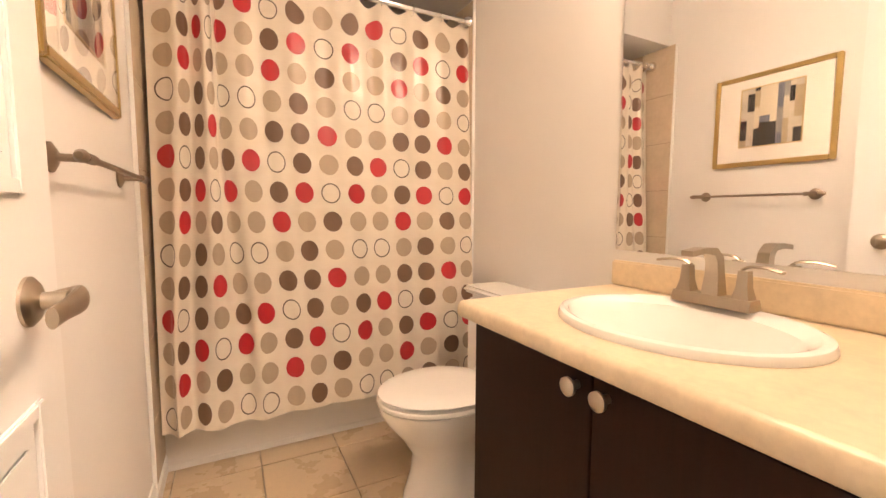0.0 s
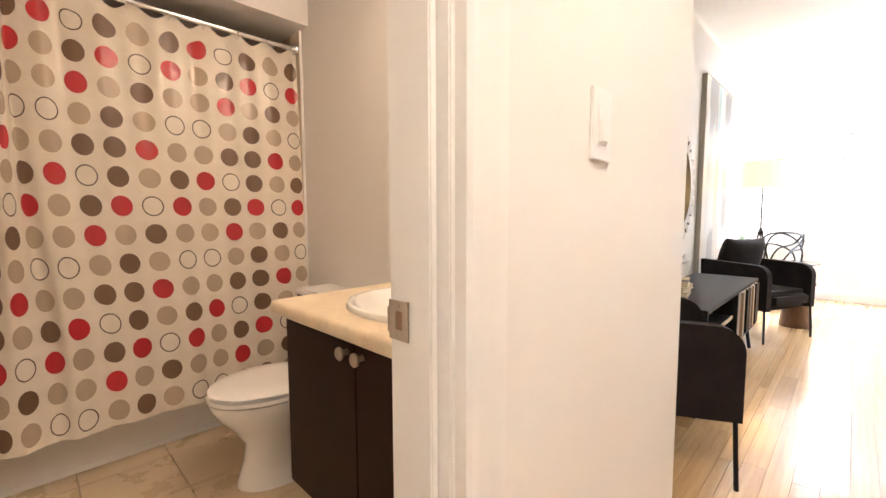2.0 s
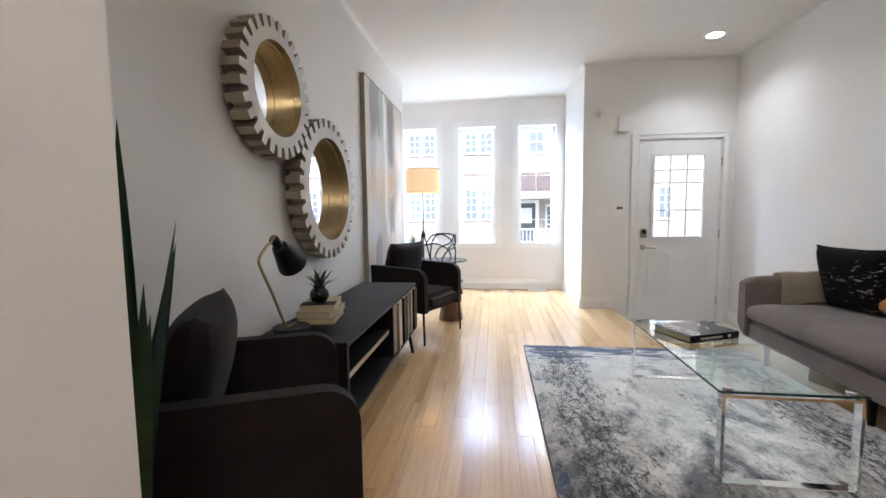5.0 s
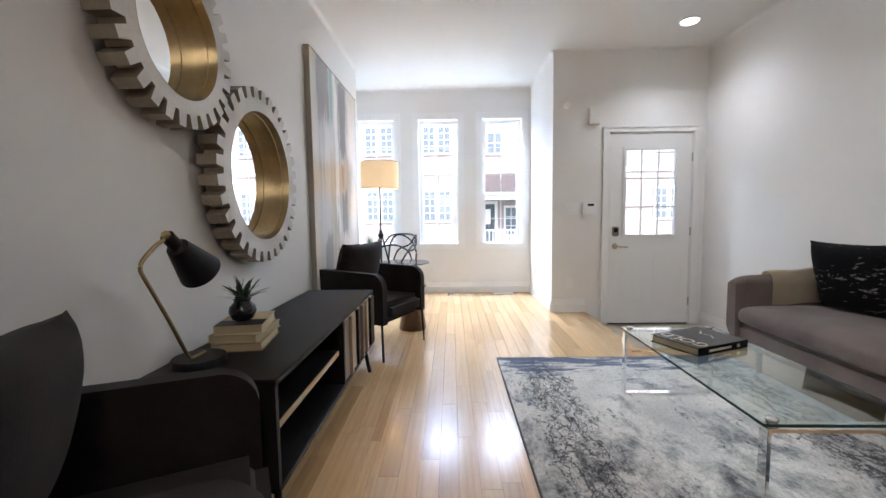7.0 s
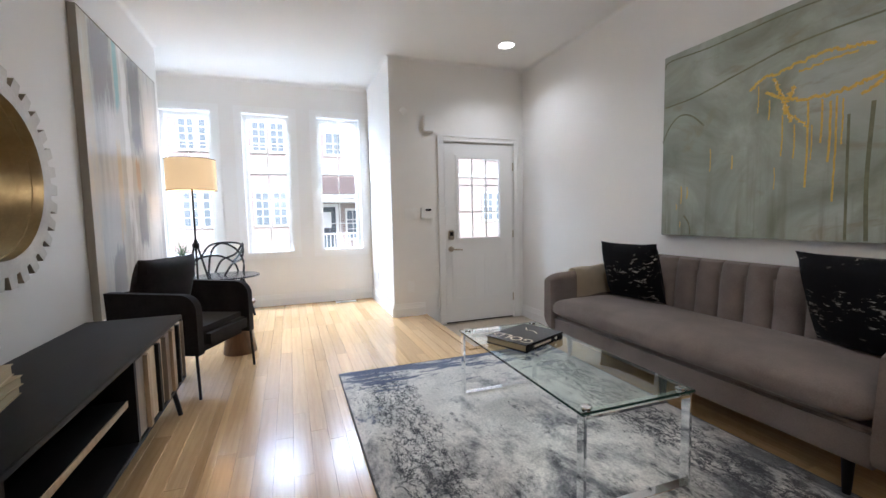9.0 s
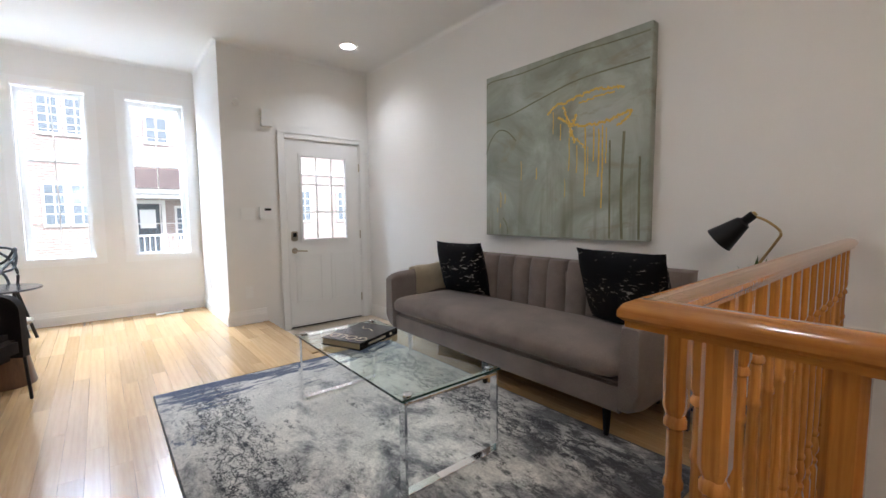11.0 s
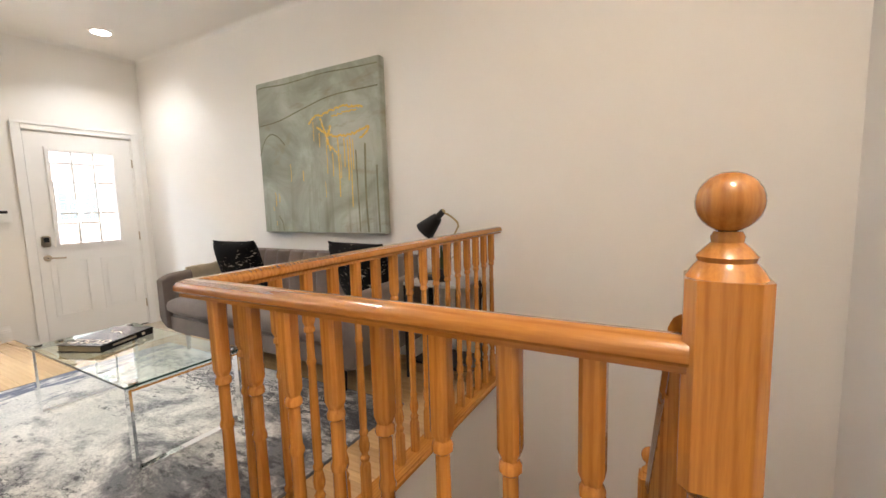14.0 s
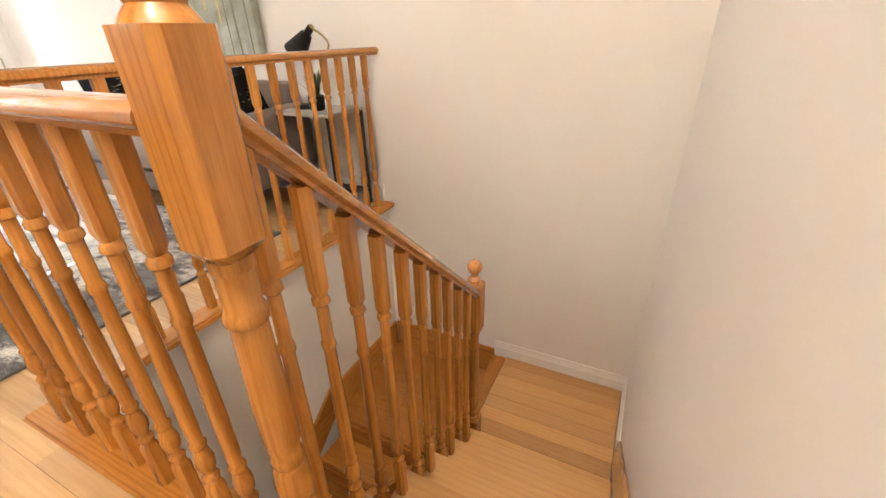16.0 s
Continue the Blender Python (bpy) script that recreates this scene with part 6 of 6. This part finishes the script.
# shower curtain with printed dots
def curtain():
    c = thing("shower_curtain", "cream plastic shower curtain printed with red, brown and taupe dots", "shower curtain", pose(0, 0, 0))
    ZT, ZB = 1.925, 0.215
    HIGH = [1.36, 1.329, 1.215, 1.103, 0.992, 0.879, 0.774, 0.661, 0.55, 0.451, 0.361, 0.272, 0.248, 0.206, 0.165, 0.112, 0.036]
    LOW = [1.36, 1.332, 1.232, 1.107, 0.991, 0.897, 0.806, 0.699, 0.597, 0.51, 0.405, 0.331, 0.25, 0.179, 0.117, 0.085, 0.036]
    KNOTS = [0.0] + [0.045 + 0.1187 * q for q in range(15)] + [1.78]

    def xs(u, t=0.0):
        """Metres across the cloth from its free end to metres along the rod; the gathers open out lower down."""
        f = min(1.0, max(0.0, t - 0.15) / 0.65) ** 1.7
        return float(np.interp(u, KNOTS, HIGH) * (1 - f) + np.interp(u, KNOTS, LOW) * f)

    def at(u, z, off=0.0):
        t = (ZT - z) / (ZT - ZB)
        deep = 0.004 + 0.004 * t + 0.016 * max(0.0, min(1.0, (u - 1.0) / 0.2))
        fold = deep * math.sin(u * 26.0 + 0.5 * math.sin(u * 7)) + 0.003 * math.sin(u * 61 + t * 3)
        fold -= 0.030 * (1 - 0.7 * t) * math.exp(-((u - 1.29) / 0.05) ** 2)
        out = 1.775 - 0.095 * t ** 1.2 + fold + 0.0045 * noise.noise(Vector((u * 9, z * 7, 0)))
        lift = 0.018 * math.sin(u * 43) * max(0.0, 1 - t * 12)
        return Vector((max(0.0335, xs(u, t)), out - off, z + lift))
    W = 1.775
    bm = bmesh.new()
    nu, nv = 170, 60
    g = [[bm.verts.new(at(W * i / nu - 0.005, ZB + (ZT - ZB) * j / nv)) for j in range(nv + 1)] for i in range(nu + 1)]
    for i in range(nu):
        for j in range(nv):
            bm.faces.new((g[i][j], g[i + 1][j], g[i + 1][j + 1], g[i][j + 1]))
    m, nt, b = nodes("cream_vinyl")
    wr = noise_tex(nt, coords(nt, (1, 1, 2.5)), 9, 4)
    nt.links.new(ramp(nt, wr, [(0.3, (0.79, 0.72, 0.61)), (0.7, (0.85, 0.79, 0.69))]), b.inputs["Base Color"])
    b.inputs["Roughness"].default_value = 0.28
    bump(nt, b, wr, 0.25, 0.01)
    through_light, blend = nt.nodes.new("ShaderNodeBsdfTranslucent"), nt.nodes.new("ShaderNodeMixShader")
    through_light.inputs[0].default_value, blend.inputs[0].default_value = (0.85, 0.76, 0.62, 1), 0.15
    nt.links.new(b.outputs[0], blend.inputs[1]), nt.links.new(through_light.outputs[0], blend.inputs[2])
    nt.links.new(blend.outputs[0], nt.nodes["Material Output"].inputs[0])
    part("cloth", bm, m, c)
    inks = {"R": mat("red_print", (0.46, 0.022, 0.03), 0.3, bumps=0), "D": mat("brown_print", (0.17, 0.10, 0.06), 0.3, bumps=0), "T": mat("taupe_print", (0.44, 0.35, 0.25), 0.3, bumps=0), "o": mat("ring_print", (0.10, 0.068, 0.047), 0.3, bumps=0)}
    REPEAT = ["DTDoR", "RoRDT", "TDTRT", "oTDTo", "TRDDT"]
    ROWS = [REPEAT[r % 5] * 3 for r in range(14)]
    for r, line in enumerate(ROWS):
        z = 1.107 + 0.1187 * (6 - r)
        for k, ch in enumerate(line):
            u = 0.045 + 0.1187 * k
            bmx = bmesh.new()
            n, R = 22, 0.0425
            if ch == "o":
                a = [bmx.verts.new(at(u + R * math.cos(2 * math.pi * q / n), z + R * math.sin(2 * math.pi * q / n), 0.0015)) for q in range(n)]
                i = [bmx.verts.new(at(u + (R - 0.005) * math.cos(2 * math.pi * q / n), z + (R - 0.005) * math.sin(2 * math.pi * q / n), 0.0015)) for q in range(n)]
                for q in range(n):
                    bmx.faces.new((a[q], a[(q + 1) % n], i[(q + 1) % n], i[q]))
            else:
                rings = [[bmx.verts.new(at(u + R * f * math.cos(2 * math.pi * q / n), z + R * f * math.sin(2 * math.pi * q / n), 0.0015)) for q in range(n)] for f in (1.0, 0.66, 0.33)]
                mid = bmx.verts.new(at(u, z, 0.0015))
                for a, i in zip(rings, rings[1:]):
                    for q in range(n):
                        bmx.faces.new((a[q], a[(q + 1) % n], i[(q + 1) % n], i[q]))
                for q in range(n):
                    bmx.faces.new((rings[2][q], rings[2][(q + 1) % n], mid))
            if z + R < ZT and z - R > ZB:
                part("printed_dot", bmx, inks[ch], c)
            else:
                bmx.free()
    rod = thing("curtain_rod", "chrome tension curtain rod with round end flanges", "curtain rod", pose(0, 1.765, 1.945))
    part("rod", tube([(BX0 + 0.012, 0, 0), (BX1 - 0.012, 0, 0)], 0.0125, 14), CHROME, rod)
    for x, s in ((BX0 + 0.0125, 1), (BX1 - 0.0125, -1)):
        part("flange", lathe([(0.03, 0.0), (0.03, 0.008), (0.016, 0.03)], 20), CHROME, rod, at=pose(x, 0, 0, 0, 90 * s, 0))
    ring = mesh_of("curtain_ring", tube([(0.0, 0.019 * math.cos(2 * math.pi * q / 20), 0.024 * math.sin(2 * math.pi * q / 20) - 0.008) for q in range(20)], 0.002, 6, True), CHROME)
    for k in range(12):
        put_piece("curtain_ring", ring, rod, pose(xs(0.02 + 0.155 * k), 0, 0, 0, 0, 8 * (-1) ** k))


curtain()

tb = thing("towel_bar", "bronze towel bar with round wall posts", "towel bar", pose(BX0, 0, 1.12))
part("bar", tube([(0.055, 0.85, 0), (0.055, 1.43, 0)], 0.006, 10), BRONZE, tb)
for y in (0.89, 1.39):
    po = part("post", tube([(0.003, y, 0), (0.055, y, 0)], 0.007, 10), BRONZE, tb)
    part("flange", lathe([(0.026, 0.001), (0.026, 0.006), (0.012, 0.014)], 20), BRONZE, po, at=pose(0, y, 0, 0, 90, 0))
    part("collar", tube([(0.055, y - 0.025, 0), (0.055, y, 0), (0.055, y + 0.025, 0)], 0.0095, 12), BRONZE, po)
for y in (0.848, 1.432):
    part("finial", lathe([(0.0095, -0.012), (0.0115, 0.0), (0.006, 0.014)], 14), BRONZE, tb, at=pose(0.055, y, 0, 90 if y < 1 else -90, 0, 0))

pc = thing("framed_picture", "gold framed abstract print with a wide cream mat", "picture", pose(BX0, 1.09, 1.272))
GOLDF = mat("gold_frame", (0.56, 0.42, 0.18), 0.3, 0.85, vary=0.12, scale=12)
pw, phh = 0.265, 0.465
part("frame", boxes((0.002, 0.024, -pw, -pw + 0.021, 0, phh), (0.002, 0.024, pw - 0.021, pw, 0, phh), (0.002, 0.024, -pw + 0.021, pw - 0.021, 0, 0.024), (0.002, 0.024, -pw + 0.021, pw - 0.021, phh - 0.021, phh), r=0.004), GOLDF, pc)
part("mat_board", boxes((0.014, 0.018, -pw + 0.024, pw - 0.024, 0.024, phh - 0.024)), mat("cream_mat", (0.78, 0.73, 0.65), 0.8), pc)
part("fillet", boxes((0.018, 0.021, -0.138, -0.133, 0.095, 0.395), (0.018, 0.021, 0.133, 0.138, 0.095, 0.395), (0.018, 0.021, -0.133, 0.133, 0.095, 0.10), (0.018, 0.021, -0.133, 0.133, 0.39, 0.395)), GOLDF, pc)
random.seed(9)
tones = [mat("print_" + n, c, 0.6) for n, c in (("cream", (0.62, 0.54, 0.40)), ("black", (0.02, 0.018, 0.016)), ("grey", (0.28, 0.27, 0.25)), ("blue", (0.16, 0.17, 0.22)), ("tan", (0.42, 0.33, 0.2)), ("sand", (0.52, 0.46, 0.36)))]
y = -0.133
while y < 0.13:
    w = min(random.uniform(0.02, 0.05), 0.133 - y)
    z = 0.10
    while z < 0.389:
        h = min(random.uniform(0.03, 0.13), 0.39 - z)
        part("paint_block", boxes((0.018, 0.0192, y, y + w, z, z + h)), random.choice(tones), pc)
        z += h
    y += w
pane = part("picture_glass", boxes((0.0215, 0.0225, -pw + 0.024, pw - 0.024, 0.024, phh - 0.024)), GLASS, pc)
pane.visible_shadow = False

# ---- outside: street and brick houses ----
BRICK, bnt, bb = nodes("red_brick")
bv = coords(bnt, (1, 1, 1))
bt = bnt.nodes.new("ShaderNodeTexBrick")
bt.inputs["Color1"].default_value, bt.inputs["Color2"].default_value, bt.inputs["Mortar"].default_value = (0.37, 0.28, 0.25, 1), (0.28, 0.195, 0.17, 1), (0.58, 0.56, 0.54, 1)
bt.inputs["Scale"].default_value, bt.inputs["Brick Width"].default_value, bt.inputs["Row Height"].default_value, bt.inputs["Mortar Size"].default_value = 1.0, 0.30, 0.10, 0.018
sepb, comb = bnt.nodes.new("ShaderNodeSeparateXYZ"), bnt.nodes.new("ShaderNodeCombineXYZ")
bnt.links.new(bv, sepb.inputs[0])
bnt.links.new(sepb.outputs[1], comb.inputs[0]), bnt.links.new(sepb.outputs[2], comb.inputs[1])
bnt.links.new(comb.outputs[0], bt.inputs["Vector"])
bnt.links.new(mixed(bnt, 0.4, bt.outputs["Color"], ramp(bnt, noise_tex(bnt, bv, 1.2, 5), [(0.3, (0.26, 0.185, 0.165)), (0.7, (0.46, 0.39, 0.36))])), bb.inputs["Base Color"])
bb.inputs["Roughness"].default_value = 0.9
ASPHALT = mat("asphalt", (0.06, 0.06, 0.06), 0.9, vary=0.2, scale=1, grain=40)
CONC = mat("pavement_concrete", (0.42, 0.41, 0.39), 0.9, vary=0.12, scale=1.5, grain=40)
GRASS = mat("lawn", (0.07, 0.11, 0.035), 0.9, vary=0.4, scale=3, grain=50, bumps=0.5)
structure("ground", boxes((XB + 0.18, 400, -300, 300, -1.3, -0.92)), GRASS, "front lawn and ground reaching the distance", "ground")
structure("road", boxes((13.0, 19.0, -120, 120, -0.93, -0.90)), ASPHALT, "asphalt street", "road")
structure("pavement", boxes((11.2, 12.8, -120, 120, -0.93, -0.84), (19.2, 20.6, -120, 120, -0.93, -0.84), r=0.01), CONC, "concrete pavement along the street", "pavement")
structure("porch", boxes((XE + 0.16, 8.4, -3.4, -1.75, -0.92, -0.17), (8.4, 8.7, -3.4, -1.75, -0.92, -0.36), (8.7, 9.0, -3.4, -1.75, -0.92, -0.55), (9.0, 11.2, -3.2, -2.0, -0.92, -0.86)), CONC, "concrete porch and steps", "porch")
DARKGLASS = mat("dark_house_glass", (0.17, 0.20, 0.23), 0.08, bumps=0)
ROOF = mat("roof_shingle", (0.11, 0.085, 0.08), 0.9, vary=0.2, scale=2)
GREYDOOR = mat("grey_door_paint", (0.07, 0.085, 0.10), 0.4)


def house(y0, mirror):
    """A row house of 6 m: brick front, porch roof, windows and door."""
    s = -1 if mirror else 1
    h = thing("row_house", "red brick row house with white windows across the street", "house", pose(23.5, y0, -0.9), "brick row houses")
    part("wall", boxes((0, 8, -3.0, 3.0, 0, 10.2)), BRICK, h)
    part("roof", slanted_roof(), ROOF, h)
    part("cornice", boxes((-0.18, 0.0, -3.0, 3.0, 9.95, 10.22), r=0.02), TRIM, h)
    part("band", boxes((-0.06, 0.0, -3.0, 3.0, 4.15, 4.35)), TRIM, h)
    def win(y, z, w, hh, cols, rows):
        f = part("window", boxes((-0.07, 0.0, y - w / 2 - 0.09, y + w / 2 + 0.09, z - 0.12, z + hh + 0.12), r=0.01), TRIM, h)
        part("pane", boxes((-0.085, -0.07, y - w / 2, y + w / 2, z, z + hh)), DARKGLASS, f)
        bars = [(-0.10, -0.085, y - w / 2 + w * k / cols - 0.02, y - w / 2 + w * k / cols + 0.02, z, z + hh) for k in range(1, cols)]
        part("muntin", boxes(*bars), TRIM, f)
        for k in range(1, rows):
            part("muntin", boxes((-0.103, -0.088, y - w / 2, y + w / 2, z + hh * k / rows - 0.02, z + hh * k / rows + 0.02)), TRIM, f)
    win(s * -1.9, 1.75, 0.55, 1.5, 2, 4), win(s * -1.1, 1.75, 0.55, 1.5, 2, 4)
    win(s * -1.9, 5.25, 0.55, 1.3, 2, 4), win(s * -1.1, 5.25, 0.55, 1.3, 2, 4), win(s * 1.5, 5.2, 0.7, 1.0, 2, 2), win(s * -1.45, 8.0, 0.7, 1.3, 2, 3), win(s * 1.5, 8.0, 0.7, 1.3, 2, 3)
    d = part("door", boxes((-0.06, 0.0, s * 1.0 - 0.5, s * 1.0 + 0.5, 0.35, 2.55), r=0.01), GREYDOOR, h, "dark grey house door")
    part("door_window", boxes((-0.075, -0.06, s * 1.0 - 0.28, s * 1.0 + 0.28, 1.5, 2.3)), TRIM, d)
    part("door_casing", boxes((-0.05, 0.0, s * 1.0 - 0.65, s * 1.0 - 0.5, 0.35, 2.7), (-0.05, 0.0, s * 1.0 + 0.5, s * 1.0 + 0.65, 0.35, 2.7), (-0.05, 0.0, s * 1.0 - 0.5, s * 1.0 + 0.5, 2.55, 2.7)), TRIM, h)
    win(s * 2.35, 0.95, 0.55, 1.4, 2, 3)
    pr = part("porch_roof", boxes((-1.6, 0.0, s * 1.55 - 1.4, s * 1.55 + 1.4, 2.95, 3.12), (-1.5, 0.0, s * 1.55 - 1.3, s * 1.55 + 1.3, 2.75, 2.95)), TRIM, h)
    part("porch_shingles", slanted_porch(s), ROOF, pr)
    for y in (-1.2, 1.2):
        part("porch_post", boxes((-1.45, -1.3, s * 1.55 + y - 0.07, s * 1.55 + y + 0.07, 0.35, 2.75)), TRIM, h)
    part("porch_floor", boxes((-1.6, 0.0, s * 1.55 - 1.4, s * 1.55 + 1.4, 0.0, 0.35)), CONC, h)
    rl = part("porch_rail", boxes((-1.42, -1.36, s * 1.55 - 1.13, s * 1.55 + 1.13, 1.2, 1.27)), TRIM, h)
    for k in range(12):
        part("picket", boxes((-1.40, -1.37, s * 1.55 - 1.0 + 0.18 * k, s * 1.55 - 0.97 + 0.18 * k, 0.35, 1.2)), TRIM, rl)


def slanted_roof():
    return extrude_profile([(-0.3, 10.2), (8.2, 10.2), (4.0, 12.8)], -3.0, 3.0, "y")


def slanted_porch(s):
    return extrude_profile([(-1.65, 3.12), (0.0, 3.12), (0.0, 4.05)], s * 1.55 - 1.42, s * 1.55 + 1.42, "y")


for k in range(-4, 5):
    house(-1.2 + 6.0 * k, k % 2 == 0)
bh = thing("porch_canopy", "white porch ceiling above the front door", "porch roof", pose(XE + 0.16, -2.5, 2.6))
part("slab", boxes((0.0, 2.1, -1.0, 0.75, 0.0, 0.15)), TRIM, bh)

# ---- pieces: tiles and boards ----
def tile_field(parent, x0, x1, y0, y1, z, size, material, ox, oy, t=0.011):
    me = mesh_of("tile", boxes((0, size - 0.004, 0, size - 0.004, 0, t), r=0.0012, seg=1), material)
    i0, j0 = math.floor((x0 - ox) / size), math.floor((y0 - oy) / size)
    for i in range(i0, int((x1 - ox) / size) + 2):
        for j in range(j0, int((y1 - oy) / size) + 2):
            a, b = max(x0, ox + i * size), min(x1, ox + (i + 1) * size - 0.004)
            c, d = max(y0, oy + j * size), min(y1, oy + (j + 1) * size - 0.004)
            if b - a < 0.01 or d - c < 0.01:
                continue
            whole = b - a > size - 0.005 and d - c > size - 0.005
            put_piece("tile", me if whole else mesh_of("tile", boxes((0, b - a, 0, d - c, 0, t), r=0.0012, seg=1), material), parent, pose(a, c, z))


tile_field(bath_floor, BX0 + 0.002, BX1 - 0.002, BY1 + 0.002, 1.836, -0.0105, 0.309, BTILE, 0.062, 1.405 - 0.309)
tile_field(foyer_floor, FX0 + 0.008, XE - 0.002, YS + 0.002, FY1 - 0.008, -0.1505, 0.309, FTILE, 4.73, -3.08)

random.seed(2)
PW = 0.0826
BOARD = {}


def board(x0, x1, y0, y1):
    key = (round(x1 - x0, 2), round(y1 - y0, 3))
    if key not in BOARD:
        bm = boxes((0, key[0] - 0.0008, 0, key[1] - 0.0007, -0.012, 0.0), r=0.0006, seg=1)
        BOARD[key] = mesh_of("board", bm, MAPLE)
    put_piece("board", BOARD[key], floor, pose(x0, y0, 0))


def lay(x0, x1, y0, y1):
    """Boards along x in rows that share one grid over the whole floor."""
    j = math.floor((y0 - YS) / PW)
    while YS + j * PW < y1 - 0.002:
        a, b = max(y0, YS + j * PW), min(y1, YS + (j + 1) * PW)
        x = x0
        first = True
        while x < x1 - 0.001 and b - a > 0.004:
            w = random.choice((0.6, 0.75, 0.9, 1.05, 1.2, 1.4, 1.6)) * (random.choice((0.4, 0.7, 1.0)) if first else 1.0)
            w = round(w, 2)
            if x1 - x - w < 0.25:
                w = x1 - x
            board(x, x + w, a, b)
            x += w
            first = False
        j += 1


lay(1.862, FX0 - 0.052, YS, -1.845)
lay(1.862, XE, -1.795, -1.088)
lay(1.862, FX0 - 0.052, -1.845, -1.795)
lay(-0.6, XE, -1.088, BY0)
lay(1.53, XE, BY0, YN)
lay(XE, XB, -1.5, YN)
lay(6.45, XB, YN, YBN)
